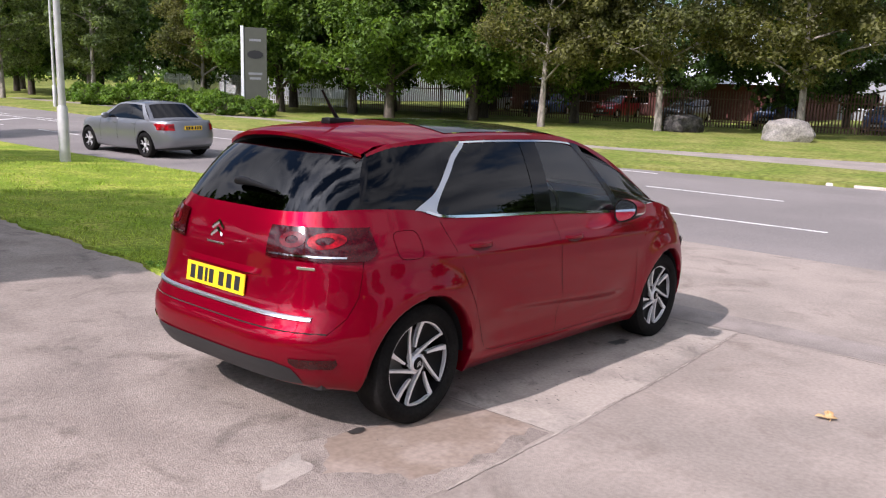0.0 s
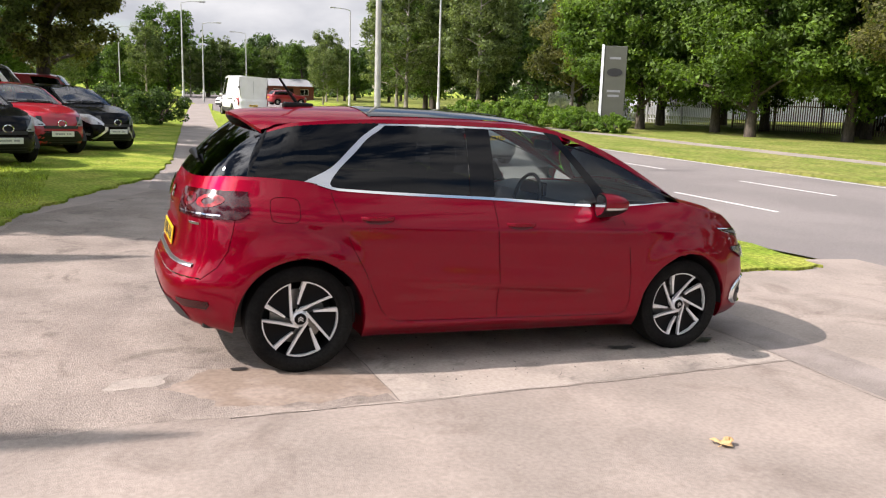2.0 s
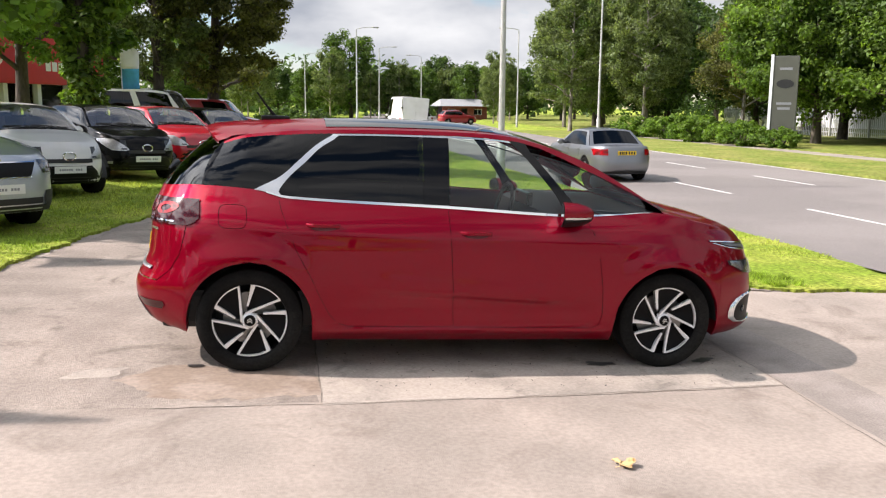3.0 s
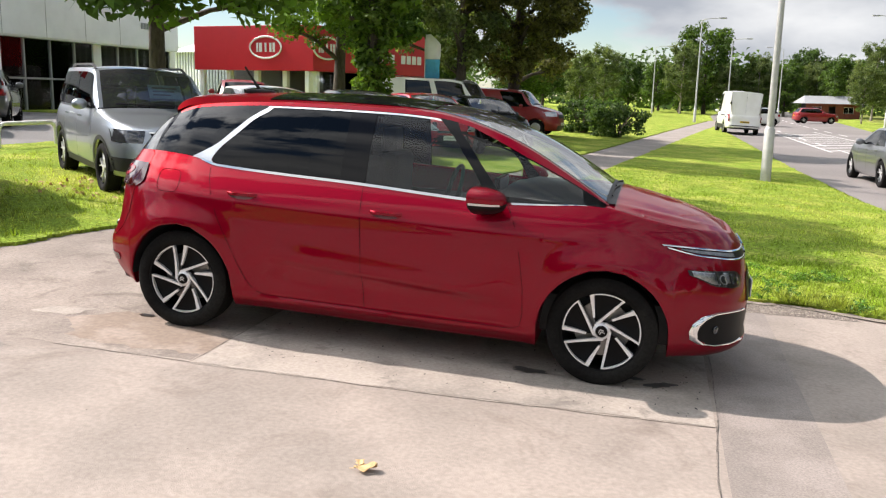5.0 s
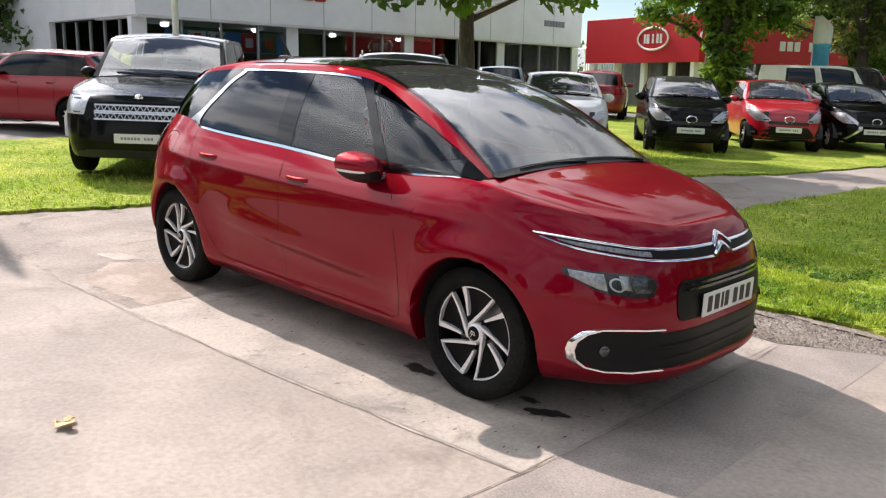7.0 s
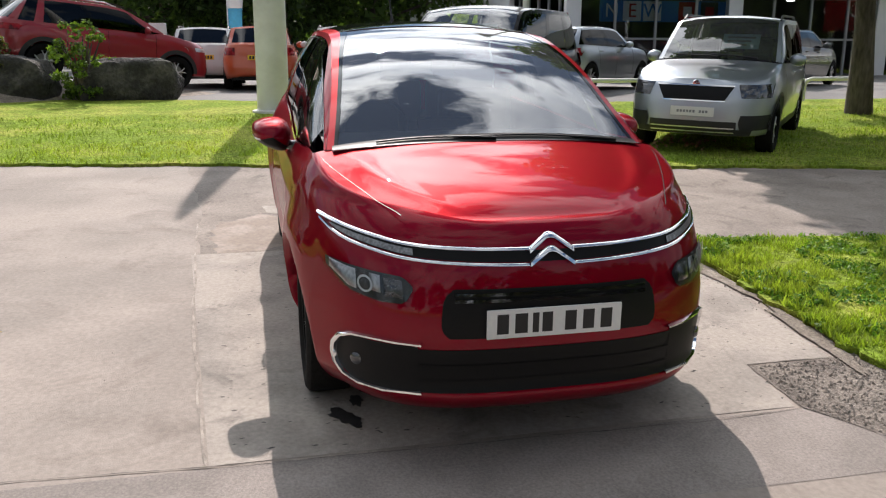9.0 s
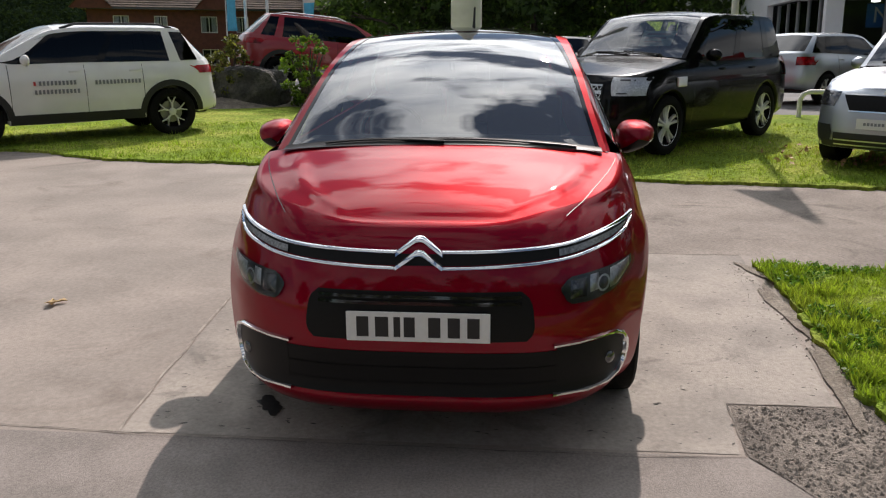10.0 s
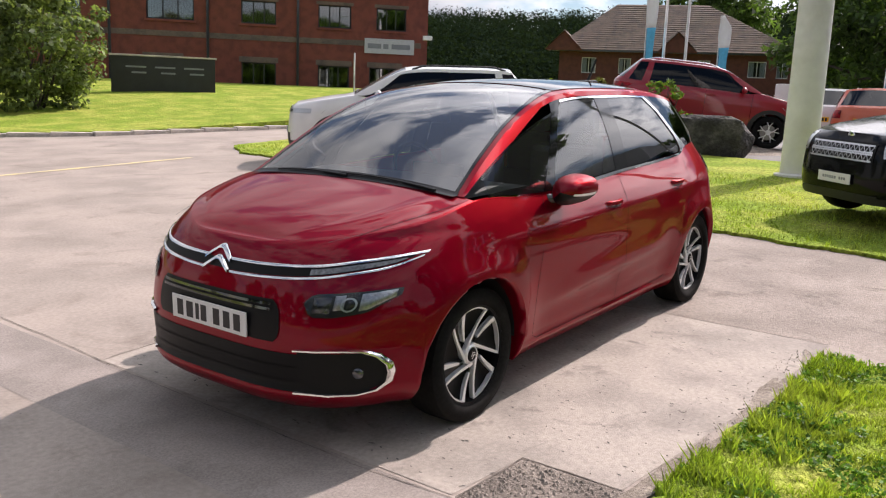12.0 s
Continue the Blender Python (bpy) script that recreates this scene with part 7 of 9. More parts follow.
for x, y, deg, paint, lab, lift in (
        (-19.0, -2.0, 178, "white_paint", "white hatchback with its tail to the grass", 0.0), (-17.6, -0.6, 176, "orange_paint", "orange hatchback with its tail to the grass", 0.0), (-17.2, 1.4, 178, "white_paint", "white crossover with its tail to the grass", 0.0),
        (-15.2, 7.3, 128, "silver_paint", "silver hatchback beyond a white rail", 0.0), (-16.2, 13.6, 125, "grey_paint", "dark grey hatchback beyond a white rail", 0.0), (-15.2, 11.0, 130, "black_paint", "black hatchback beyond a white rail", 0.0),
        (-18.0, 4.6, 150, "maroon", "red hatchback in the car park", 0.0), (-13.1, 2.9, 205, "crimson", "red hatchback beyond a white hoop rail", 0.0), (-14.0, 17.6, 130, "silver_paint", "pale hatchback behind city cars", 0.0), (-11.9, 20.2, 120, "maroon", "dark red hatchback behind city cars", 0.0),
        (9.2, 68.0, 200, "white_paint", "white estate car far down the road", -0.02), (16.5, 84.0, 10, "maroon", "red car far down the road", -0.02)):
    make_car("hatchback_car", parked(x, y, deg, lift), lab, "car", paint, car_shell(**HATCH), 1.78, 1.5, 0.32, five_spokes, plate_mat="plate_yellow", tails=(0.8, 0.98, 0.55), roof_bars="plastic" if paint == "white_paint" else None)
for i, (x, y, paint) in enumerate(((46, 8, "blue_paint"), (46.5, 14, "blue_paint"), (46, 19.5, "grey_paint"), (47, 25, "bright_red"), (46, 30, "blue_paint"), (47, 36, "white_paint"))):
    make_car("hatchback_car", parked(x, y, 178, 0.0), {"blue_paint": "blue car behind the palisade fence", "grey_paint": "grey car behind the palisade fence", "bright_red": "red car behind the palisade fence", "white_paint": "white car behind the palisade fence"}[paint], "car", paint, car_shell(**HATCH), 1.78, 1.5, 0.32, plain_cap, group="cars behind the fence")

# ---- buildings ----
def wall_frame(p0, p1):
    """A frame with x along the wall from p0 to p1, z up; its -y side faces to the right of that way."""
    d = Vector((p1[0] - p0[0], p1[1] - p0[1], 0))
    return Matrix.Translation((p0[0], p0[1], 0)) @ Matrix.Rotation(math.atan2(d.y, d.x), 4, "Z"), d.length


def pierced_wall(length, z0, z1, openings, depth=0.3):
    """A wall of real thickness in the x-z plane with openings (x0, x1, z0, z1) through it; the outer face is y = 0."""
    xs = sorted({0.0, length, *[v for o in openings for v in o[:2]]})
    zs = sorted({z0, z1, *[v for o in openings for v in o[2:]]})
    bm = bmesh.new()
    pts = {}

    def pt(i, y, k):
        if (i, y, k) not in pts:
            pts[i, y, k] = bm.verts.new((xs[i], y, zs[k]))
        return pts[i, y, k]

    def solid(i, k):
        if not (0 <= i < len(xs) - 1 and 0 <= k < len(zs) - 1):
            return False
        mx, mz = (xs[i] + xs[i + 1]) / 2, (zs[k] + zs[k + 1]) / 2
        return not any(o[0] < mx < o[1] and o[2] < mz < o[3] for o in openings)

    for i in range(len(xs) - 1):
        for k in range(len(zs) - 1):
            if not solid(i, k):
                continue
            bm.faces.new((pt(i, 0, k), pt(i + 1, 0, k), pt(i + 1, 0, k + 1), pt(i, 0, k + 1)))
            bm.faces.new((pt(i, depth, k), pt(i, depth, k + 1), pt(i + 1, depth, k + 1), pt(i + 1, depth, k)))
            for di, dk, p, q in ((-1, 0, (i, k), (i, k + 1)), (1, 0, (i + 1, k + 1), (i + 1, k)), (0, -1, (i + 1, k), (i, k)), (0, 1, (i, k + 1), (i + 1, k + 1))):
                if not solid(i + di, k + dk):
                    bm.faces.new((pt(p[0], 0, p[1]), pt(q[0], 0, q[1]), pt(q[0], depth, q[1]), pt(p[0], depth, p[1])))
    return bm


def window_unit(parent, x0, x1, z0, z1, bars=1, frame_mat="white_ink", pane_mat="pane", sill=None, t=0.06, y=0.12):
    """A framed window: frame, panes, glazing bars, sill."""
    w = thing_part("window", parent)
    bm = bmesh.new()
    for lo, hi in (((x0, y, z0), (x1, y + 0.07, z0 + t)), ((x0, y, z1 - t), (x1, y + 0.07, z1)), ((x0, y, z0 + t), (x0 + t, y + 0.07, z1 - t)), ((x1 - t, y, z0 + t), (x1, y + 0.07, z1 - t))):
        add_box(bm, lo, hi, 0.006)
    part("window_frame", bm, frame_mat, w)
    step = (x1 - x0 - 2 * t) / (bars + 1)
    for i in range(bars + 1):
        a = x0 + t + step * i
        part("pane", box((a, y + 0.03, z0 + t), (a + step, y + 0.036, z1 - t)), pane_mat, w)
        if i:
            part("glazing_bar", box((a - 0.03, y, z0 + t), (a + 0.03, y + 0.06, z1 - t), 0.005), frame_mat, w)
    if sill:
        part("window_sill", box((x0 - 0.08, -0.07, z0 - 0.1), (x1 + 0.08, y, z0), 0.01), sill, w)
    return w


def thing_part(name, parent):
    o = new(name)
    o.empty_display_size = 0.1
    o.parent = parent
    return o


def text_mesh(name, body, size, mat, m, parent, depth=0.02):
    """Letters in the built-in font as a mesh, standing in the x-z plane."""
    cu = bpy.data.curves.new(name, "FONT")
    cu.body, cu.size, cu.extrude, cu.align_x, cu.align_y = body, size, depth, "CENTER", "CENTER"
    tmp = bpy.data.objects.new(name, cu)
    me = bpy.data.meshes.new_from_object(tmp)
    bpy.data.objects.remove(tmp)
    me.materials.append(M[mat])
    ob = new(name, me)
    ob.parent, ob.matrix_basis = parent, m @ Matrix.Rotation(radians(90), 4, "X")
    return ob


# car showroom: glass front under a deep white fascia
def showroom():
    # x runs along the front from the near corner, y points into the building
    m = Matrix.Translation((-24.1, 10.4, 0.5)) @ Matrix.Rotation(radians(90), 4, "Z")
    b = thing("car_showroom", m, "white car showroom with a dark glass front and a deep fascia", "building")
    n = 16
    L = 25.6
    part("fascia", box((-0.3, -0.35, 3.1), (L, 0.1, 5.5), 0.02), "white_wall", b, "white cladding fascia")
    for i in range(11):
        x = L * i / 10
        if 0 < i < 10:
            part("cladding_joint", box((x - 0.012, -0.356, 3.12), (x + 0.012, -0.35, 5.48)), "grey_metal", b, "grey joint in the cladding")
    part("soffit", box((-0.2, -0.3, 3.04), (L, 3.0, 3.1)), "white_wall", b, "white soffit")
    part("roof", box((-0.2, 0.1, 5.2), (L, 24, 5.35)), "grey_metal", b, "flat grey roof")
    part("back_wall", box((0, 8.0, -0.5), (L, 8.3, 5.2)), "dark_room", b, "back wall of the showroom, dark in place of its dim depth")
    part("floor_slab", box((0, 0.0, -0.4), (L, 8.0, 0.05)), "pale_trim", b, "pale showroom floor")
    part("end_wall", box((L - 0.3, 0.1, -0.4), (L, 24, 5.2)), "white_wall", b, "white end wall")
    for i in range(n + 1):
        x = L * i / n
        wide = i % 4 == 0
        part("column" if wide else "mullion", box((x - (0.28 if wide else 0.04), 0.02, -0.4), (x + (0.28 if wide else 0.04), 0.3 if wide else 0.14, 3.06), 0.01), "white_wall" if wide else "grey_metal", b, "pale column" if wide else "grey mullion")
    part("transom", box((0, 0.03, 1.35), (L, 0.12, 1.43), 0.01), "grey_metal", b, "grey transom")
    for i in range(n):
        x0 = L * i / n
        part("pane", box((x0 + 0.05, 0.07, 0.05), (x0 + L / n - 0.05, 0.082, 1.35)), "pane", b)
        part("pane", box((x0 + 0.05, 0.07, 1.43), (x0 + L / n - 0.05, 0.082, 3.04)), "pane", b)
    # south side: glazing, then a white wall
    for i in range(6):
        y = 0.3 + i * 1.2
        part("mullion", box((-0.02, y - 0.04, -0.4), (0.1, y + 0.04, 3.06)), "grey_metal", b, "grey mullion")
        if i < 5:
            part("pane", box((0.03, y + 0.04, 0.05), (0.042, y + 1.16, 3.04)), "pane", b)
    part("side_fascia", box((-0.3, 0.1, 3.1), (0.0, 7, 5.5), 0.02), "white_wall", b, "white cladding fascia")
    part("side_wall", box((-0.25, 7.0, -0.6), (0.0, 30, 6.2), 0.02), "white_wall", b, "white side wall")
    part("vent", box((-0.3, 14.0, 2.6), (-0.25, 14.9, 3.5), 0.02), "grey_ink", b, "dark square vent")
    # big red letters as plain shapes, and a chevron mark
    x = 3.9
    for w in (0.5, 0.16, 0.5, 0.5, 0.56, 0.5, 0.52):
        part("letter_shape", box((x, -0.40, 4.1), (x + w, -0.352, 5.0), 0.06), "red_ink", b, "red letter shape on the fascia")
        x += w + 0.1
    for k in (0.0, 0.45):
        v = []
        for xx, zz in ((1.6, 3.95), (2.4, 4.6), (3.2, 3.95)):
            v += [(xx, -0.42, zz + k), (xx, -0.42, zz + k + 0.26), (xx, -0.352, zz + k + 0.26), (xx, -0.352, zz + k)]
        mesh_ob("chevron", v, [(i * 4 + j, i * 4 + (j + 1) % 4, (i + 1) * 4 + (j + 1) % 4, (i + 1) * 4 + j) for i in range(2) for j in range(4)], "satin", b, "silver chevron shape")
    for k in range(7):
        part("letter_shape", box((22.2 + k * 0.26, -0.39, 4.0), (22.4 + k * 0.26, -0.352, 4.3), 0.01), "grey_ink", b, "small grey letter shape")
    # window letters inside the glass
    part("window_banner", box((1.1, 0.3, 2.0), (6.2, 0.33, 2.75)), "blue_ink", b, "dark banner behind the glass")
    for k, (ch, mat) in enumerate((("N", "white_ink"), ("E", "red_sign"), ("W", "blue_ink"))):
        part("letter_block", box((1.2 + k * 0.8, 0.27, 2.03), (1.9 + k * 0.8, 0.3, 2.72)), "blue_ink" if k == 0 else ("white_ink" if k == 1 else "white_ink"), b)
        text_mesh("letter", ch, 0.7, mat, Matrix.Translation((1.55 + k * 0.8, 0.262, 2.37)), b, 0.004)
    for k in range(2):
        part("letter_block", box((4.2 + k * 0.9, 0.27, 2.03), (4.9 + k * 0.9, 0.3, 2.72), 0.02), "red_sign" if k == 0 else "dark_room", b)
        part("bar", box((4.38 + k * 0.9, 0.262, 2.2), (4.72 + k * 0.9, 0.27, 2.55), 0.003), "white_ink" if k == 0 else "red_ink", b, "plain letter shape")
    for i in range(6):
        v, f = lathe([(0.0, 0.0), (0.14, 0.02), (0.16, 0.1)], 14)
        mesh_ob("showroom_light", [(2.0 + i * 4 + p[0], 2.0 + p[2], 2.9 + p[1]) for p in v], f, "bulb", b, "round white ceiling light")
    return b


showroom()


# red dealer box, two red faces over glazing
def red_box():
    p0, p1, p2 = (-19.4, 30.2), (-12.95, 28.9), (-9.76, 36.7)
    b = thing("dealer_pavilion", Matrix(), "low dealer pavilion with deep red fascia panels", "building")
    for a, c in ((p0, p1), (p1, p2)):
        m, L = wall_frame(a, c)
        part("fascia", box((0, 0, 2.5), (L, 0.25, 4.45), 0.02), "red_sign", b, "deep red fascia panel", loc=m)
        part("glazing", box((0.1, 0.5, 0.55), (L - 0.1, 0.512, 2.5)), "pane", b, "dark glazing", loc=m)
        part("base", box((0, 0.4, -0.3), (L, 0.65, 0.55)), "grey_metal", b, "grey base wall", loc=m)
        part("inner_wall", box((0.2, 2.2, -0.3), (L - 0.2, 2.3, 2.6)), "pale_trim", b, "pale inner wall", loc=m)
        for i in range(5):
            x = 0.15 + (L - 0.3) * i / 4
            part("column", box((x - 0.12, 0.3, -0.3), (x + 0.12, 0.54, 2.5), 0.01), "white_wall", b, "pale column", loc=m)
        for x in ((L * 0.62,) if a == p0 else (L * 0.1,)):
            # oval mark with three letter shapes
            ring = [(x + 0.85 * math.cos(t), -0.03, 3.5 + 0.47 * math.sin(t)) for t in [2 * math.pi * k / 28 for k in range(29)]]
            tv, tf = tube_data(ring, 0.045, 6)
            mesh_ob("oval_mark", tv, tf, "white_ink", b, "white oval mark", smooth=50, loc=m)
            for dx, w in ((-0.46, 0.1), (-0.28, 0.16), (0.0, 0.1), (0.26, 0.12), (0.44, 0.12)):
                part("letter_shape", box((x + dx - w / 2, -0.03, 3.3), (x + dx + w / 2, 0.0, 3.7), 0.01), "white_ink", b, "white letter shape", loc=m)
        if a == p1:
            for k in range(8):
                if k != 3:
                    part("letter_shape", box((4.3 + k * 0.42, -0.03, 3.05), (4.62 + k * 0.42, 0.0, 3.45), 0.02), "white_ink", b, "white letter shape", loc=m)
    vs = [(*p0, 4.3), (*p1, 4.3), (*p2, 4.3), (-17.5, 40, 4.3)]
    mesh_ob("roof", vs + [(x, y, 4.2) for x, y, z in vs], [(0, 1, 2, 3), (7, 6, 5, 4)], "grey_metal", b, "flat grey roof")
    return b


red_box()
# grey corrugated shed in the gap
shed = thing("storage_shed", pose(-29, 44, 0.3, 0, 0, -30), "pale grey corrugated shed behind the showroom", "building")
part("wall", box((0, 0, -0.5), (14, 8, 3.6), 0.02), "grey_metal", shed)
for i in range(40):
    part("rib", box((i * 0.35, -0.05, 0), (i * 0.35 + 0.12, 0.0, 3.6)), "white_wall", shed)
v = [(-0.3, -0.4, 3.55), (14.3, -0.4, 3.55), (14.3, 4, 4.9), (-0.3, 4, 4.9), (14.3, 8.4, 3.55), (-0.3, 8.4, 3.55)]
mesh_ob("roof", v, [(0, 1, 2, 3), (3, 2, 4, 5)], "white_wall", shed, "pale shed roof")


# brick offices on the bank
def blind(parent, x0, x1, z0, z1):
    """Pale vertical louvres close behind a window, standing in for sky mirrored in its panes."""
    n = max(3, int((x1 - x0 - 0.12) / 0.13))
    bl = thing_part("blind", parent)
    for i in range(n):
        a = x0 + 0.07 + (x1 - x0 - 0.14) * i / n
        part("louvre", box((a, 0.22, z0 + 0.07), (a + (x1 - x0 - 0.14) / n - 0.012, 0.232, z1 - 0.07)), "curtain", bl)


def brick_offices():
    p1, L = (-28.2, -23.2), 30.0
    d = Vector((0.745, -0.667, 0))
    p0 = (p1[0] + d.x * L, p1[1] + d.y * L)
    # x runs from the far left end to the right-hand corner; y into the building
    m = Matrix.Translation((p1[0], p1[1], 1.35)) @ Matrix.Rotation(math.atan2(d.y, d.x), 4, "Z") @ Matrix.Diagonal((1, 1, 1, 1))
    # y axis of this frame points away from the street or to it: turn so that +y is inside
    inside = Vector((-d.y, d.x, 0))
    b = thing("brick_offices", m, "two-storey red brick offices with dark framed windows on a grass bank", "building")
    s = 1 if inside.dot(Vector((-1, -1, 0))) > 0 else -1
    root = new("front_wall")
    root.empty_display_size = 0.1
    root.parent = b
    if s < 0:
        root.matrix_basis = Matrix.Diagonal((1, -1, 1, 1))
    lows = [(1.0, 2.5), (3.45, 4.95), (6.9, 8.5), (11.2, 12.8), (15.5, 17.1), (20, 21.6), (24.5, 26.1)]
    ups = [(0.75, 2.2), (3.4, 4.95), (6.9, 8.5), (10.6, 12.7), (15.5, 17.6), (20, 22), (24.5, 26.5)]
    openings = [(a, c, 0.3, 1.35) for a, c in lows] + [(a, c, 3.1, 4.15) for a, c in ups]
    part("wall", pierced_wall(L, -1.6, 5.4, openings), "brick", root, "red brick wall")
    for a, c in lows:
        window_unit(root, a, c, 0.3, 1.35, 2, "sign_black", "office_pane", "brick")
        part("lintel", box((a - 0.1, -0.03, 1.35), (c + 0.1, 0.0, 1.6)), "roof_tile", root, "dark brick lintel")
    for k, (a, c) in enumerate(lows[:2]):
        blind(root, a + (c - a) * 0.45, c, 0.3, 1.35)
    for a, c in ups:
        pale = window_unit(root, a, c, 3.1, 4.15, 2, "sign_black", "office_pane", "brick")
        blind(pale, a, c, 3.1, 4.15)
        part("lintel", box((a - 0.1, -0.03, 4.15), (c + 0.1, 0.0, 4.3)), "roof_tile", root, "dark brick lintel")
    for x in (5.9, 10.0, 14.3, 19):
        part("down_pipe", box((x - 0.06, -0.1, -1.0), (x + 0.06, -0.001, 5.3), 0.02), "lamp_inner", root, "dark down pipe")
    part("brick_band", box((0, -0.025, 2.35), (L, 0.0, 2.6)), "roof_tile", root, "dark brick band")
    part("eaves", box((-0.4, -0.5, 5.4), (L, 0.3, 5.65), 0.02), "pale_rock", root, "pale eaves board")
    part("side_wall", box((-0.3, 0.0, -1.6), (0.0, 14, 5.4)), "brick", root, "red brick side wall")
    part("back", box((0.2, 6.0, -1.6), (L, 6.2, 5.4)), "dark_room", root, "inner wall, dark in place of an unlit room")
    sg = part("sign_board", box((0.35, -0.08, 2.02), (2.75, -0.03, 2.72), 0.01), "grey_fence", root, "pale sign board with grey bars")
    for x0, w in ((0.55, 0.9), (1.6, 0.25), (1.95, 0.65)):
        part("bar", box((x0, -0.086, 2.25), (x0 + w, -0.08, 2.48)), "grey_ink", sg)
    part("camera_box", box((-0.5, -0.3, 2.75), (-0.05, -0.1, 2.95), 0.03), "white_ink", root, "white security camera box")
    roof = [(-0.5, -0.5, 5.62), (L, -0.5, 5.62), (L, 6, 9.0), (-0.5, 6, 9.0), (L, 12.5, 5.62), (-0.5, 12.5, 5.62)]
    mesh_ob("roof", roof, [(0, 1, 2, 3), (3, 2, 4, 5)], "roof_tile", root, "brown tiled roof")
    return b


brick_offices()


# brick house with a hipped tile roof beyond the car park
def brick_house():
    p0, p1 = (-60.4, -33.7), (-67.8, -16.3)
    m, L = wall_frame(p0, p1)
    m = Matrix.Translation((0, 0, 1.6)) @ m
    b = thing("brick_house", m, "long red brick house with a brown hipped roof", "building")
    # outer face looks towards the road: x along the wall, +y away from it
    flip = (m.to_3x3() @ Vector((0, 1, 0))).dot(Vector((-1, 0, 0))) < 0
    root = new("front_wall")
    root.empty_display_size = 0.1
    root.parent = b
    if flip:
        root.matrix_basis = Matrix.Diagonal((1, -1, 1, 1))
    wins = [(1.9, 3.1), (5.0, 6.0), (8.6, 9.9), (11.4, 12.4), (15.4, 16.8), (17.6, 18.5)]
    part("wall", pierced_wall(L, -2, 4.3, [(a, c, 2.3, 3.6) for a, c in wins] + [(a, c, -0.3, 1.0) for a, c in wins]), "shaded_brick", root, "red brick wall")
    for a, c in wins:
        up_win = window_unit(root, a, c, 2.3, 3.6, 1, "white_ink", "pane")
        for x0 in (a + 0.08, c - 0.08 - (c - a) * 0.28):
            part("curtain", box((x0, 0.26, 2.34), (x0 + (c - a) * 0.28, 0.29, 3.56), 0.008), "curtain", up_win, "white curtain")
        window_unit(root, a, c, -0.3, 1.0, 1, "white_ink", "pane")
    part("inner", box((0.2, 4, -2), (L - 0.2, 4.2, 4.2)), "dark_room", root, "inner wall, dark in place of an unlit room")
    part("side_wall", box((L - 0.3, 0.3, -2), (L, 10, 4.3)), "shaded_brick", root, "red brick side wall")
    part("side_wall", box((0, 0.3, -2), (0.3, 10, 4.3)), "shaded_brick", root, "red brick side wall")
    ov = 0.6
    # tile courses: overlapping rows on each slope
    def slope(a, b_, c, d, n=22):
        rows = []
        a, b_, c, d = Vector(a), Vector(b_), Vector(c), Vector(d)
        nrm = (b_ - a).cross(d - a).normalized()
        for i in range(n):
            t0, t1 = i / n, (i + 1) / n
            q = [a.lerp(d, t0) + nrm * 0.07, b_.lerp(c, t0) + nrm * 0.07, b_.lerp(c, t1) + nrm * 0.01, a.lerp(d, t1) + nrm * 0.01, a.lerp(d, t0), b_.lerp(c, t0)]
            rows.append((q, [(0, 1, 2, 3), (4, 5, 1, 0)]))
        return rows
    e, h = 4.2, 8.5
    r0, r1 = 4.4, L * 0.64
    pieces = [slope((-ov, -ov, e), (L + ov, -ov, e), (r1, 5, h), (r0, 5, h)), slope((L + ov, -ov, e), (L + ov, 10 + ov, e), (r1, 5, h), (r1, 5, h)), slope((-ov, 10 + ov, e), (-ov, -ov, e), (r0, 5, h), (r0, 5, h)), slope((L + ov, 10 + ov, e), (-ov, 10 + ov, e), (r0, 5, h), (r1, 5, h))]
    for piece in pieces:
        for v, f in piece:
            mesh_ob("tile_course", v, f, "roof_tile", root)
    part("gutter", box((-ov, -ov - 0.05, 4.05), (L + ov, -ov + 0.08, 4.2), 0.02), "lamp_inner", root, "dark gutter")
    for x in (9.7, 0.4):
        g = [(x - 1.6, -0.9, 4.1), (x + 1.6, -0.9, 4.1), (x, -0.9, 5.7), (x - 1.6, 3, 4.1 + 0.0), (x + 1.6, 3, 4.1), (x, 3.2, 5.7)]
        mesh_ob("gable", g[:3], [(0, 1, 2)], "shaded_brick", root, "small brick gable")
        mesh_ob("gable_roof", [(p[0], p[1] - 0.2, p[2] + 0.08) for p in g], [(0, 2, 5, 3), (2, 1, 4, 5)], "roof_tile", root, "small tiled gable roof")
    return b


brick_house()


# low brick building far up the road
far_hut = thing("brick_pavilion", pose(20.3, 114, -0.25, 0, 0, 8) @ Matrix.Scale(0.75, 4), "low red brick building with a pale roof far up the road", "building")
part("wall", pierced_wall(9, 0, 2.6, [(1.0, 2.6, 0.9, 2.0), (3.8, 5.0, 0.0, 2.1), (6.3, 8.0, 0.9, 2.0)]), "brick", far_hut, "red brick wall")
part("inner", box((0.1, 3, 0), (8.9, 3.1, 2.6)), "dark_room", far_hut, "inner wall, dark in place of an unlit room")
mesh_ob("roof", [(-0.6, -0.6, 2.55), (9.6, -0.6, 2.55), (8.6, 3, 3.9), (0.4, 3, 3.9), (9.6, 6.6, 2.55), (-0.6, 6.6, 2.55)], [(0, 1, 2, 3), (3, 2, 4, 5), (1, 4, 2), (5, 0, 3)], "grey_metal", far_hut, "pale roof")
for a, c in ((1.0, 2.6), (6.3, 8.0)):
    window_unit(far_hut, a, c, 0.9, 2.0, 1)


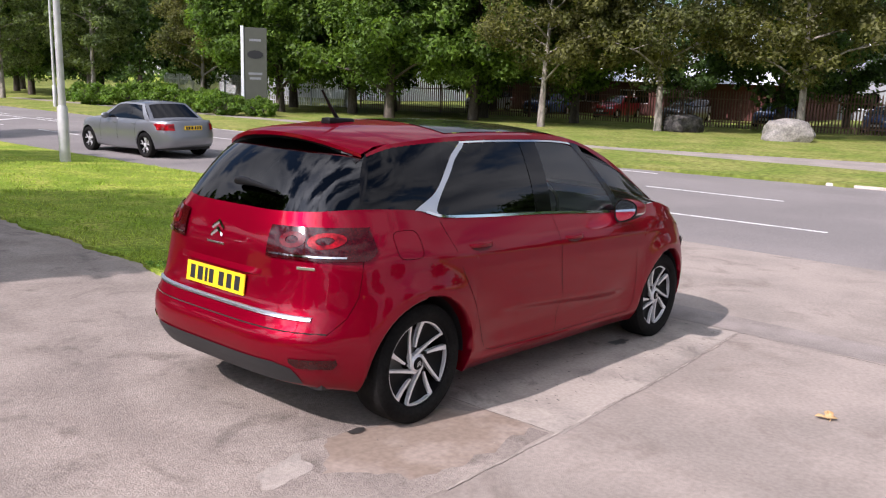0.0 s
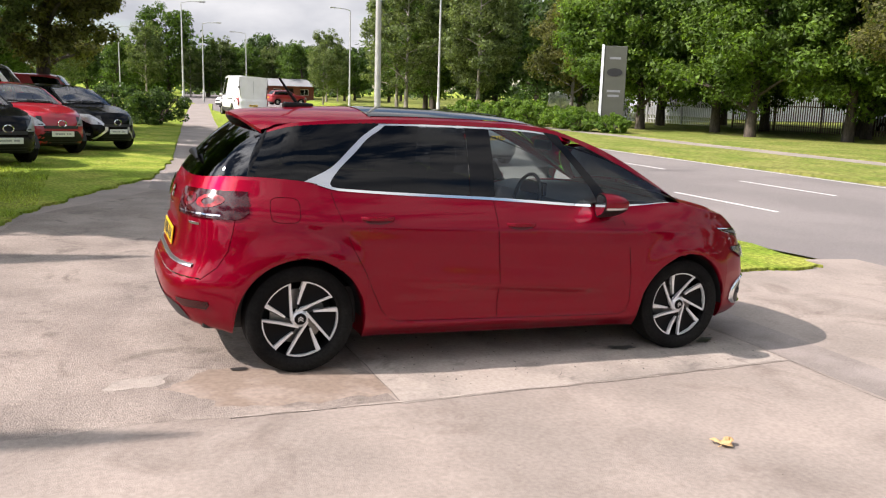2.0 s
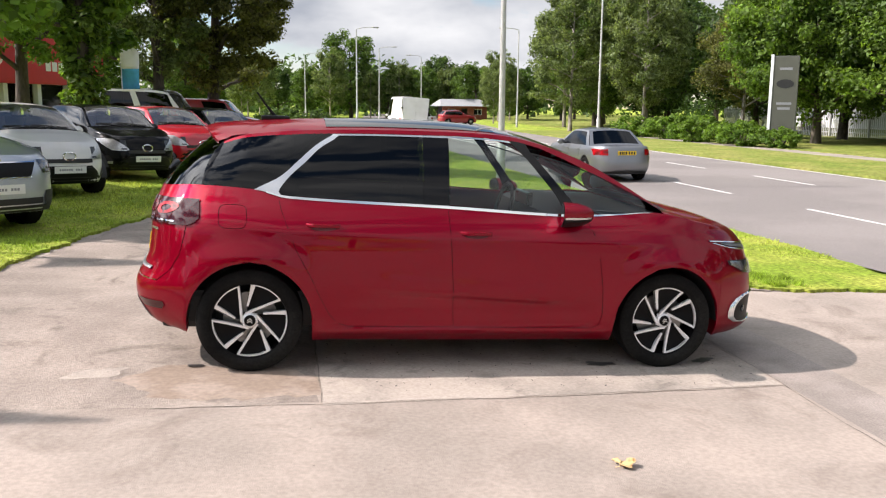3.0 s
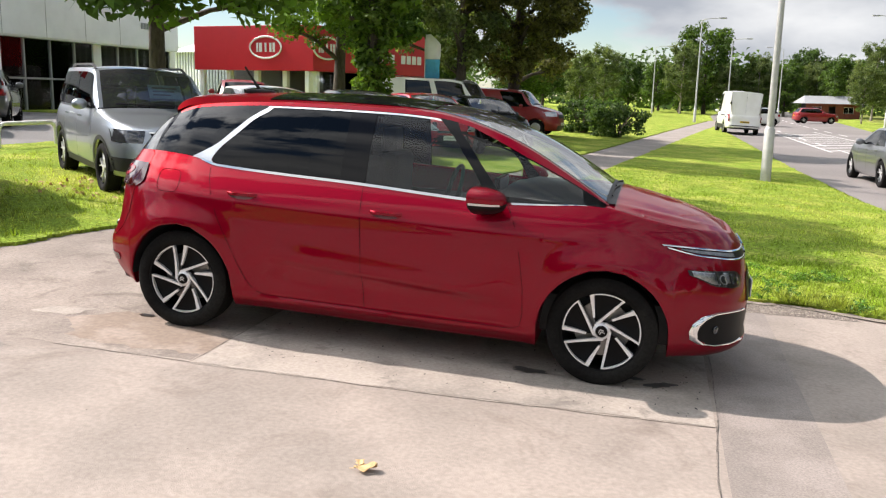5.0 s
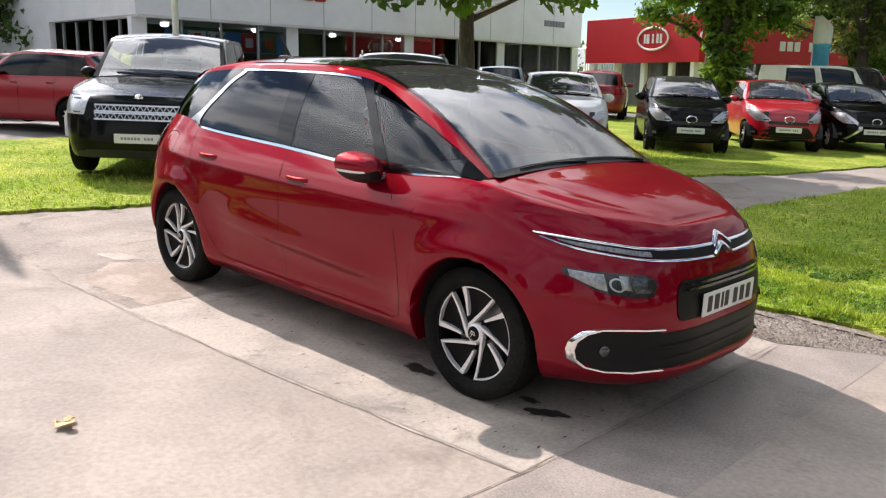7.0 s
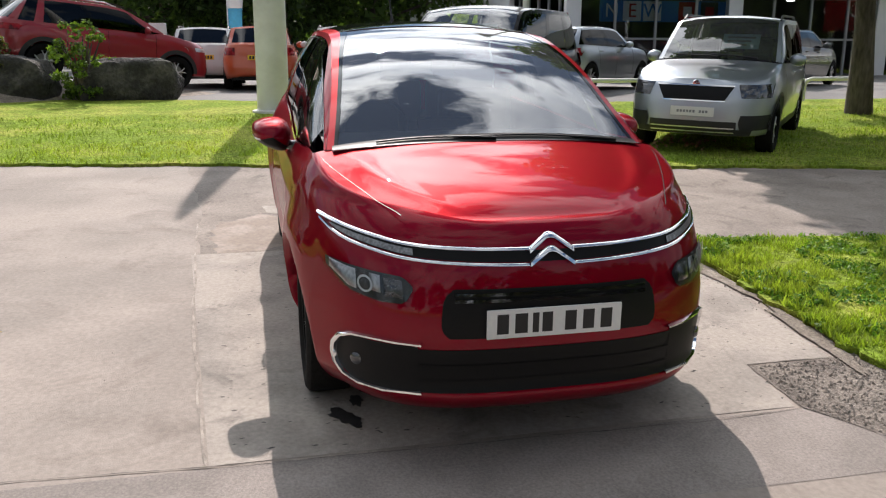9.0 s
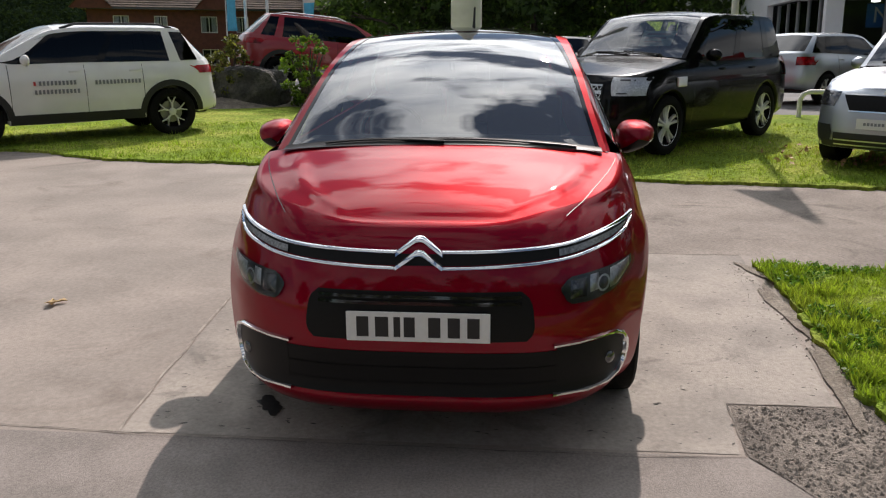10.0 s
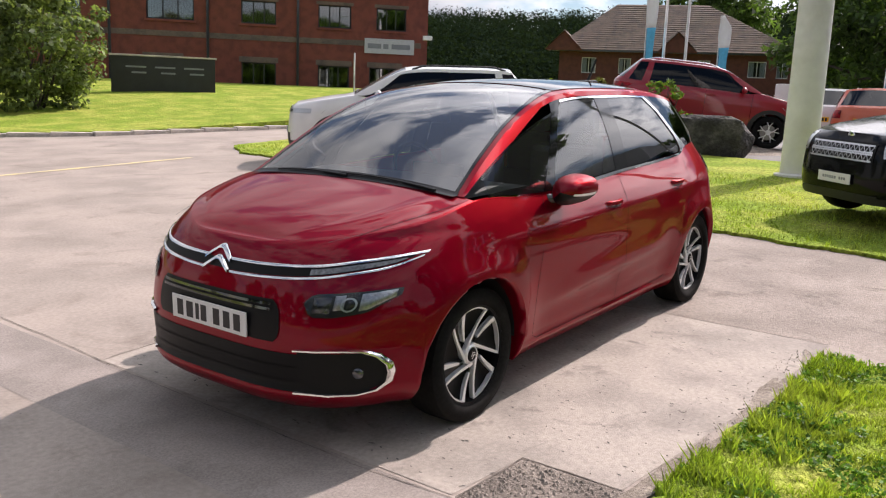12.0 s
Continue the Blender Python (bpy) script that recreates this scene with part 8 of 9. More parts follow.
# long low buildings behind the palisade fence
def low_works(x, y, L, deg, h, wall, roof, lab):
    b = thing("works_building", pose(x, y, -0.25, 0, 0, deg), lab, "building")
    openings = [(2 + i * 4.0, 4.4 + i * 4.0, 0.9, min(h - 0.6, 2.2)) for i in range(int((L - 3) / 4))]
    part("wall", pierced_wall(L, 0, h, openings), wall, b, "works wall")
    part("inner", box((0.2, 3, 0), (L - 0.2, 3.2, h)), "dark_room", b, "inner wall, dark in place of an unlit room")
    for a, c, e, f in openings:
        window_unit(b, a, c, e, f, 1)
    part("side_wall", box((0, 0.3, 0), (0.3, 14, h)), wall, b)
    part("side_wall", box((L - 0.3, 0.3, 0), (L, 14, h)), wall, b)
    mesh_ob("roof", [(-0.6, -0.8, h), (L + 0.6, -0.8, h), (L + 0.6, 7, h + 1.4), (-0.6, 7, h + 1.4), (L + 0.6, 15, h), (-0.6, 15, h)], [(0, 1, 2, 3), (3, 2, 4, 5)], roof, b, "works roof")
    return b


low_works(52, 42, 26, -88, 2.5, "shaded_brick", "white_wall", "low brick works building with a pale roof behind the fence")
low_works(60, 6, 34, -92, 4.2, "shaded_brick", "grey_metal", "brick works building with a grey roof behind the fence")
low_works(66, 22, 30, -80, 5.5, "grey_metal", "white_wall", "grey clad works building behind the fence")
low_works(52, 78, 24, -86, 3.0, "white_wall", "white_wall", "white low works building behind trees")


# palisade fences
def palisade(points, mat, h, label, step=0.16):
    f = thing("palisade_fence", Matrix(), label, "fence", "", "")
    pale = []
    for a, b in zip(points[:-1], points[1:]):
        a, b = Vector((*a, 0)), Vector((*b, 0))
        d = b - a
        n = int(d.length / step)
        u = d.normalized()
        s = Vector((-u.y, u.x, 0))
        for i in range(n):
            p = a + d * (i / n)
            z = gz(p.x)
            w = 0.035
            q = [p - u * w, p + u * w]
            o = [(q[0].x, q[0].y, z + 0.05), (q[1].x, q[1].y, z + 0.05), (q[1].x, q[1].y, z + h - 0.12), (p.x, p.y, z + h), (q[0].x, q[0].y, z + h - 0.12)]
            back = [(x + s.x * 0.02, y + s.y * 0.02, zz) for x, y, zz in o]
            pale.append((o + back, [(0, 1, 2, 3, 4), (9, 8, 7, 6, 5), (0, 5, 6, 1), (1, 6, 7, 2), (2, 7, 8, 3), (3, 8, 9, 4), (4, 9, 5, 0)]))
        k = max(1, int(d.length / 2.75))
        for i in range(k + 1):
            p = a + d * (i / k)
            part("post", box((-0.05, -0.05, 0), (0.05, 0.05, h - 0.2), 0.006), mat, f, loc=Matrix.Translation((p.x + s.x * 0.09, p.y + s.y * 0.09, gz(p.x))))
        for zz in (0.35, h - 0.5):
            ang = math.degrees(math.atan2(d.y, d.x))
            part("rail", box((0, 0.02, zz - 0.03), (d.length, 0.06, zz + 0.03)), mat, f, loc=pose(a.x, a.y, gz(a.x), 0, 0, ang))
    pl = tagged(mesh_ob("paling", *merge(pale), mat, f), kind="stuff")
    tagged(pl, kind="stuff")
    return f


palisade([(43.5, -24), (42.5, 8), (40.5, 24), (37.5, 40)], "rust_fence", 2.1, "rust-brown steel palisade fence under trees")
palisade([(37.2, 41), (35.5, 51), (38, 66)], "grey_fence", 2.1, "pale galvanised palisade fence")

# ---- trees and shrubs ----
def leaf_cloud(rng, clumps, per, size, pointed=False):
    """Small leaves scattered in clumps; clumps: (centre, radius). Pointed: three-cornered leaves, a few larger ones deep inside."""
    n = len(clumps) * per
    c = np.repeat(np.array([k[0] for k in clumps]), per, axis=0)
    r = np.repeat(np.array([k[1] for k in clumps]), per)
    d = rng.normal(size=(n, 3))
    d /= np.linalg.norm(d, axis=1, keepdims=True)
    rad = r * (0.35 + 0.65 * rng.random(n) ** 0.5)
    p = c + d * rad[:, None] * np.array((1, 1, 0.75))
    # leaf planes lean outwards and up
    nrm = d * 0.7 + rng.normal(size=(n, 3)) * 0.6 + np.array((0, 0, 0.5))
    nrm /= np.linalg.norm(nrm, axis=1, keepdims=True)
    t = np.cross(nrm, rng.normal(size=(n, 3)))
    t /= np.linalg.norm(t, axis=1, keepdims=True)
    b = np.cross(nrm, t)
    s = size * (0.6 + 0.8 * rng.random(n))
    if pointed:
        s = np.where(rad < 0.62 * r, s * 1.6, s)
        t, b = t * s[:, None], b * (s * 0.55)[:, None]
        v = np.stack([p - t * 0.6 + b, p - t * 0.6 - b, p + t], axis=1).reshape(-1, 3)
        return v, np.arange(n * 3).reshape(-1, 3)
    t, b = t * s[:, None], b * (s * 0.62)[:, None]
    v = np.stack([p - t, p + b * 0.9 - t * 0.1, p + t, p - b * 0.9 - t * 0.1], axis=1).reshape(-1, 3)
    f = np.arange(n * 4).reshape(-1, 4)
    return v, f


def np_mesh(name, v, f, mat, parent=None):
    me = bpy.data.meshes.new(name)
    me.vertices.add(len(v))
    me.vertices.foreach_set("co", np.asarray(v, dtype=np.float32).ravel())
    k = f.shape[1]
    me.loops.add(f.size)
    me.loops.foreach_set("vertex_index", np.asarray(f, dtype=np.int32).ravel())
    me.polygons.add(len(f))
    me.polygons.foreach_set("loop_start", np.arange(0, f.size, k, dtype=np.int32))
    me.update(calc_edges=True)
    me.materials.append(M[mat])
    ob = new(name, me)
    if parent:
        ob.parent = parent
    return ob


def tree(m, label, seed, h, crown, base, trunk, leaf, bark="bark", n_clump=120, per=60, size=0.16, tall=1.0, ivy=0, gap=0.25, group="", shift=None, pointed=False):
    """Tapered trunk, limbs, and a crown of many small leaves with gaps. base: height where the crown starts; crown: its radius."""
    rng = np.random.default_rng(seed)
    t = thing("tree", m, label, "tree", group)
    lists = []
    lean = rng.normal(size=2) * 0.03 * h
    if shift:
        lean = np.array(shift)
    pts = [(lean[0] * (k / 6) ** 1.5, lean[1] * (k / 6) ** 1.5, h * 0.88 * k / 6 - 0.15 * (k == 0)) for k in range(7)]
    lists.append(tube_data(pts, [trunk * (1.25 if k == 0 else 1.0 - 0.88 * k / 6) for k in range(7)], 10))
    clumps = []
    limbs = 16
    for i in range(limbs):
        z = base * 0.9 + (h * 0.82 - base * 0.9) * (i / limbs) ** 0.9
        a = i * 2.4 + rng.random() * 0.9
        kz = (z - base) / max(0.1, h - base)
        reach = crown * (0.95 - 0.55 * kz) * (0.7 + 0.4 * rng.random())
        p0 = np.array((lean[0] * (z / h) ** 1.5, lean[1] * (z / h) ** 1.5, z))
        dirv = np.array((math.cos(a), math.sin(a), 0.35 + 0.5 * rng.random()))
        p1 = p0 + dirv * reach * 0.5
        p2 = p0 + np.array((dirv[0], dirv[1], dirv[2] * 0.7)) * reach
        lists.append(tube_data([p0, p1, p2], [trunk * 0.42 * (1 - 0.6 * kz), trunk * 0.24 * (1 - 0.5 * kz), trunk * 0.07], 6, cap=False))
        for k in range(3):
            a2 = a + rng.normal() * 0.8
            q = p1 + (p2 - p1) * rng.random() + np.array((math.cos(a2), math.sin(a2), 0.4)) * reach * 0.35
            lists.append(tube_data([p1 + (p2 - p1) * 0.3 * k, q], [trunk * 0.12, trunk * 0.03], 5, cap=False))
            clumps.append((q, crown * 0.2))
        clumps.append((p2, crown * 0.24))
    # crown envelope, uneven, with gaps
    while len(clumps) < n_clump:
        d = rng.normal(size=3)
        d /= np.linalg.norm(d)
        rad = 0.55 + 0.45 * rng.random()
        c = np.array((d[0] * crown * rad, d[1] * crown * rad, (base + h) / 2 + d[2] * (h - base) * 0.52 * rad * tall))
        c[0] += lean[0] * (0.6 if shift else 1.0)
        c[1] += lean[1] * (1.12 if shift else 1.0)
        if noise.noise((c[0] * 0.5 + seed, c[1] * 0.5, c[2] * 0.5)) < -gap:
            continue
        if c[2] < base * 0.8:
            continue
        clumps.append((c, crown * (0.13 + 0.13 * rng.random())))
    mesh_ob("trunk", *merge(lists), bark, t, "", smooth=60)
    v, f = leaf_cloud(rng, clumps, per, size, pointed)
    np_mesh("crown", v, f, leaf, t)
    if ivy:
        iv = [(np.array((math.cos(a) * trunk * 1.3, math.sin(a) * trunk * 1.3, z)), 0.35) for a, z in zip(rng.random(ivy) * 6.28, 0.3 + rng.random(ivy) * base * 1.3)]
        v, f = leaf_cloud(rng, iv, 90, 0.09)
        np_mesh("ivy", v, f, "leaf_bright", t)
    return t


def shrub(m, label, seed, rx, ry, h, leaf, n=60, per=60, size=0.08, name="shrub", cat="shrub", group=""):
    rng = np.random.default_rng(seed)
    t = thing(name, m, label, cat, group)
    clumps = []
    for i in range(9):
        a = i * 0.7 + rng.random()
        q = (math.cos(a) * rx * 0.6, math.sin(a) * ry * 0.6, h * (0.5 + 0.3 * rng.random()))
        mesh_ob("stem", *tube_data([(0, 0, -0.1), (q[0] * 0.5, q[1] * 0.5, q[2] * 0.6), q], [0.04, 0.03, 0.01], 5, cap=False), "bark", t, smooth=60)
    for i in range(n):
        d = rng.normal(size=3)
        d /= np.linalg.norm(d)
        r = 0.6 + 0.4 * rng.random()
        clumps.append((np.array((d[0] * rx * r, d[1] * ry * r, max(0.08, h * 0.48 + d[2] * h * 0.5 * r))), 0.17 * min(rx, h) * (0.7 + 0.6 * rng.random())))
    v, f = leaf_cloud(rng, clumps, per, size)
    np_mesh("foliage", v, f, leaf, t)
    return t


def at_ground(x, y, deg=0, s=1.0):
    return pose(x, y, gz(x), 0, 0, deg) @ Matrix.Scale(s, 4)


# trees on the dealer's grass
tree(at_ground(-8.3, 9.75), "broad-leaved tree with a dark leaning trunk on the grass", 11, 9.6, 3.0, 2.7, 0.2, "leaf_near", n_clump=340, per=150, size=0.12, shift=(1.6, -2.2), gap=0.6)
tree(at_ground(-6.4, 17.8, 70), "green tree with ivy on its trunk behind city cars", 12, 11.5, 2.0, 2.8, 0.26, "leaf_near", n_clump=260, per=110, size=0.11, ivy=60)
tree(at_ground(-4.1, 28.2, 10), "tall tree with brownish turning leaves", 13, 11.0, 2.6, 2.2, 0.28, "leaf_brown", n_clump=240, per=170, size=0.085, pointed=True)
tree(at_ground(-5.8, 26.3, 130), "airy grey-green tree behind parked vans", 14, 12.0, 2.5, 2.4, 0.24, "leaf_grey", n_clump=200, per=170, size=0.085, pointed=True)
tree(at_ground(-9.5, 23.0, 200), "green leafy tree behind parked vans", 15, 11.5, 2.8, 2.6, 0.24, "leaf_near", n_clump=230, per=170, size=0.085, pointed=True)
# one of each kind, then copies
pale_ash = tree(at_ground(33.5, 15.2, 0), "slim tree with a pale trunk and thin turning leaves", 21, 10.5, 3.6, 2.6, 0.18, "leaf_brown", "pale_bark", n_clump=210, per=130, size=0.1, gap=0.1, pointed=True, group="trees across the road")
maple = tree(at_ground(32.0, 25.5, 40), "full green maple-like tree across the road", 22, 11.5, 4.3, 1.5, 0.26, "leaf_bright", n_clump=300, per=150, size=0.125, pointed=True, group="trees across the road")
lime = tree(at_ground(30.5, 33.5, 90), "full green tree with a dense crown", 23, 12.0, 4.2, 1.5, 0.26, "leaf", n_clump=280, per=140, size=0.125, pointed=True, group="trees across the road")
dark_oak = tree(at_ground(38.0, 30.0, 10), "dark dense tree in a belt of trees", 24, 13.0, 5.0, 2.0, 0.3, "leaf_dark", n_clump=240, per=52, size=0.225, pointed=True, group="belt of trees")
birch = tree(at_ground(20.5, 58.0, 0), "light feathery tree with grey-green leaves", 25, 12.0, 3.0, 2.2, 0.16, "leaf_grey", "pale_bark", n_clump=210, per=110, size=0.105, gap=0.2, pointed=True, group="trees up the road")


def copies(src, spots):
    for x, y, deg, s in spots:
        copy_thing(src, at_ground(x, y, deg)).scale = (s, s, s)


copies(pale_ash, [(35.0, 9.0, 80, 1.05), (36.5, 2.0, 150, 1.1), (34.5, -6, 30, 1.0), (36, -14, 220, 1.1), (27.5, 44.5, 300, 0.85), (30.5, 20.0, 210, 0.95)])
copies(maple, [(36.0, 21.5, 200, 0.95), (29.0, 29.0, 130, 1.0), (27.5, 36.5, 260, 1.0), (33.0, 42, 20, 1.1)])
copies(lime, [(35.5, 27.5, 10, 1.0), (36, 35.5, 170, 1.05), (26.0, 66.0, 60, 1.0), (29.5, 77, 200, 1.0), (-12, 42.0, 10, 0.7), (-8.5, 58, 80, 0.62)])
copies(dark_oak, [(49.5, 1, 10, 0.62), (49.5, 11, 110, 0.66), (50, 22, 200, 0.62), (49.5, 31, 300, 0.64), (41, 12, 40, 0.8), (45, 34, 90, 0.9), (40, 44, 150, 1.0), (34, 54, 200, 0.85), (41, 58, 20, 1.05), (30, 64, 110, 0.75), (36, 74, 250, 1.05), (33, 84, 70, 1.0), (22, 128, 0, 0.75), (14, 130, 100, 0.55), (-3, 128, 200, 0.6), (34, 118, 70, 0.6), (-14, 112, 300, 0.7), (46, 66, 60, 1.1), (55, 100, 10, 1.1), (-24, 88, 45, 0.8), (-21, 62, 80, 0.8)])
copies(birch, [(24.0, 52.0, 60, 1.0), (24.6, 72.0, 120, 1.05), (27.0, 58.5, 200, 1.1), (22, 90, 250, 0.55), (15.0, 122, 30, 0.75), (-5.5, 74.0, 170, 0.5), (4.5, 118, 20, 0.85), (-4.5, 92, 300, 0.65), (26, 104, 10, 0.8)])
far_lime = tree(at_ground(8.0, 125, 20), "rounded green tree far up the road", 26, 13.2, 4.6, 1.4, 0.28, "leaf", n_clump=190, per=60, size=0.2, pointed=True, group="far trees up the road")
copies(far_lime, [(0.8, 124, 100, 0.6), (-9.0, 110, 30, 0.5), (4.6, 132, 70, 0.57), (13.5, 124, 150, 0.62), (18.5, 121, 210, 0.6), (26.5, 119, 290, 0.66), (31.0, 113, 340, 0.6), (36, 108, 40, 0.72)])
copies(birch, [(-6.4, 104, 60, 0.6), (10.6, 121, 10, 0.62), (23.0, 124, 190, 0.7), (28.6, 108, 100, 0.62)])
copies(dark_oak, [(1.5, 137, 30, 0.6), (18, 138, 170, 0.62), (30, 130, 80, 0.65), (42, 120, 10, 0.7)])
# woods behind the car park and houses
copies(dark_oak, [(-41, -5, 120, 0.9), (-39.5, 1.0, 200, 0.85), (-44, 6, 20, 0.95), (-36, 12, 300, 0.6), (-58, -6, 10, 1.1), (-60, 8, 60, 1.0), (-72, -6, 140, 1.2), (-80, -14, 20, 1.3), (-52, -1, 240, 0.9), (-64, 2, 0, 1.1), (-84, -30, 70, 1.3)])
# most of these stand out of view, added only to show in reflections
copies(dark_oak, [(-30, -52, 30, 0.9), (-12, -62, 0, 1.0), (4, -70, 90, 1.0), (22, -60, 30, 1.0), (40, -45, 10, 1.0), (44, -28, 200, 1.0)])

# shrubs
shrub(pose(-8.3, -21.6, 0.45), "large grey-green shrub on the grass bank", 31, 2.2, 1.8, 4.4, "leaf_grey", 150, 90, 0.08)
shrub(pose(-9.9, -25.4, 0.9), "reddish and yellow shrub beside a sign wall", 32, 1.6, 1.3, 3.2, "leaf_brown", 90, 70, 0.08)
shrub(pose(-5.0, -22.5, 0.4), "large dark shrub on the grass bank", 33, 1.8, 1.8, 3.8, "leaf", 120, 80, 0.08)
shrub(at_ground(0.0, 31.0), "rounded clipped dark bush beside the footpath", 34, 1.4, 1.2, 1.5, "leaf_dark", 80, 80, 0.06, "bush", "bush")
shrub(at_ground(-1.6, 33.0), "rounded clipped dark bush beside the footpath", 35, 1.4, 1.4, 1.7, "leaf_dark", 80, 80, 0.06, "bush", "bush")
for i, (x, y, s) in enumerate(((22.3, 43.6, 1.0), (24.6, 43.0, 0.95), (26.4, 42.2, 0.8), (21.4, 47.5, 0.9), (22.6, 36.8, 0.8), (21.8, 39.6, 0.9), (22.7, 32.2, 0.7), (21.7, 34.2, 0.8), (24.6, 46.0, 1.1))):
    shrub(at_ground(x, y, 40 * i, s), "rounded green hedge bush on the far grass", 40 + i, 2.0, 1.3, 1.5, "hedge_leaf", 80, 60, 0.09, "bush", "bush", "hedge bushes")
for i, (x, y) in enumerate(((-12.9, -5.9), (-12.4, -4.1), (-13.1, -7.4))):
    shrub(at_ground(x, y, 70 * i), "straggly weeds with yellowing leaves between boulders", 60 + i, 0.62, 0.55, 1.55, "leaf_bright" if i else "leaf_brown", 52, 40, 0.045, "weed_clump", "weeds")

# wooded hill on the horizon
rng = np.random.default_rng(77)
def hill_z(a, d):
    return 29 * max(0.0, (d - 165) / 185) ** 0.8 * (0.98 + 0.12 * math.sin(a * 5.0) ** 2)


vs = [(math.cos(radians(168 + 1.5 * i)) * d, math.sin(radians(168 + 1.5 * i)) * d, hill_z(radians(168 + 1.5 * i), d) - 0.5) for i in range(50) for d in (160, 190, 220, 250, 280, 310, 340, 360)]
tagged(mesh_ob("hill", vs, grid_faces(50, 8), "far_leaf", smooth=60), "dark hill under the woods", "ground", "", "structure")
cl = []
for i in range(2600):
    a = radians(172 + 66 * rng.random())
    d = 170 + 180 * rng.random()
    hgt = hill_z(a, d)
    cl.append((np.array((math.cos(a) * d, math.sin(a) * d, hgt + 2 + 4 * rng.random())), 4.0 + 2.5 * rng.random()))
v, f = leaf_cloud(rng, cl, 90, 0.46, True)
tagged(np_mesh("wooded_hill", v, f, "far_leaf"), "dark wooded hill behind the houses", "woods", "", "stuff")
cl = []
for i in range(900):
    a = radians(18 + 145 * rng.random())
    d = 150 + 60 * rng.random()
    cl.append((np.array((math.cos(a) * d, math.sin(a) * d, 0.6 + 8.0 * rng.random() ** 1.3)), 2.5 + 1.5 * rng.random()))
v, f = leaf_cloud(rng, cl, 64, 0.6, True)
tagged(np_mesh("far_woods", v, f, "leaf_dark"), "belt of far trees along the road", "woods", "", "stuff")

# ---- posts, lamps, signs, stones ----
post = thing("sign_post", pose(-9.95, -0.62, gz(-9.95)), "thick white painted steel post on the grass", "post")
v, f = tube_data([(0, 0, -0.1), (0, 0, 3.2), (0, 0, 4.6), (0, 0, 5.9), (0, 0, 6.6), (0, 0, 7.1)], [0.275, 0.262, 0.2, 0.13, 0.1, 0.02], 28)
mesh_ob("column", v, f, "white_post", post, smooth=50)
v, f = tube_data([(0, 0, -0.05), (0, 0, 0.06), (0, 0, 0.08)], [0.36, 0.36, 0.28], 24)
mesh_ob("foot_plate", v, f, "white_post", post, smooth=40)
flag_pole = thing("flag_pole", pose(-9.9, 3.9, gz(-9.9)), "slim white flag pole behind the black off-road car", "pole")
mesh_ob("pole", *tube_data([(0, 0, -0.1), (0, 0, 7.0)], [0.065, 0.045], 12), "white_post", flag_pole, smooth=50)
mesh_ob("knob", *tube_data([(0, 0, 6.98), (0, 0, 7.03), (0, 0, 7.1)], [0.03, 0.06, 0.02], 10), "white_post", flag_pole, smooth=50)
vs = []
for i in range(9):
    t = i / 8
    for j in range(5):
        vs.append((0.03 * math.sin(5 * t + j), -0.05 - 0.5 * (1 - t) ** 0.9 * j / 4, 5.7 + 1.25 * t))
banner = mesh_ob("pennant", vs, grid_faces(9, 5), "white_ink", flag_pole, "white pointed pennant", smooth=60)
banner.modifiers.new("thick", "SOLIDIFY").thickness = 0.006


def lamp_post(x, y, h, deg, label, arm=1.4, sleeve=False):
    """A tapered steel lamp post with an arm and a flat lantern."""
    t = thing("street_lamp", pose(x, y, gz(x), 0, 0, deg), label, "street lamp", "street lamps")
    mesh_ob("pole", *tube_data([(0, 0, -0.1), (0, 0, 1.25), (0, 0, h)], [0.085, 0.08, 0.045], 12), "pole_paint", t, smooth=50)
    mesh_ob("base_sleeve", *tube_data([(0, 0, -0.05), (0, 0, 1.2), (0, 0, 1.26)], [0.115, 0.115, 0.085], 14), "pole_paint", t, smooth=40)
    mesh_ob("arm", *tube_data([(0, 0, h - 0.02), (0, 0, h + 0.12), (arm * 0.4, 0, h + 0.26), (arm, 0, h + 0.3)], 0.035, 8), "pole_paint", t, smooth=50)
    bm = box((arm - 0.05, -0.11, h + 0.25), (arm + 0.55, 0.11, h + 0.36), 0.04)
    ln = part("lantern", bm, "pole_paint", t, "grey lantern head")
    part("lens", box((arm + 0.05, -0.08, h + 0.235), (arm + 0.48, 0.08, h + 0.256), 0.01), "clear", ln, "clear lantern lens")
    return t


for x, y, h, d in ((4.12, 14.7, 9.2, 0), (17.6, 44.0, 9.5, 180), (4.6, 68.5, 8.2, 0), (8.6, 88.5, 8.0, 0), (15.5, 103, 8.0, 180), (20.5, 74, 9.0, 180), (18.4, 16 - 40, 9.5, 180), (0.8, 106, 8.0, 0)):
    lamp_post(x, y, h, d, "tall pale grey street lamp beside the road" if y < 60 else "grey street lamp far up the road")

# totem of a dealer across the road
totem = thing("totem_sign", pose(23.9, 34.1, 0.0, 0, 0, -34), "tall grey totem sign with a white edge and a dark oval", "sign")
part("panel", box((-0.62, -0.12, 0.0), (0.62, 0.12, 4.35), 0.03), "totem_shade_grey", totem, "olive-grey panel, darkened for the shade on it")
part("edge", box((-0.74, -0.16, 0.0), (-0.6, 0.16, 4.42), 0.01), "white_wall", totem, "white edge")
ring = [(0.42 * math.cos(t), -0.135, 2.95 + 0.22 * math.sin(t)) for t in [2 * math.pi * k / 24 for k in range(24)]]
mesh_ob("oval", ring + [(x, -0.12, z) for x, y, z in ring], [tuple(range(24))[::-1]] + [(k, (k + 1) % 24, 24 + (k + 1) % 24, 24 + k) for k in range(24)], "sign_black", totem, "dark oval shape")
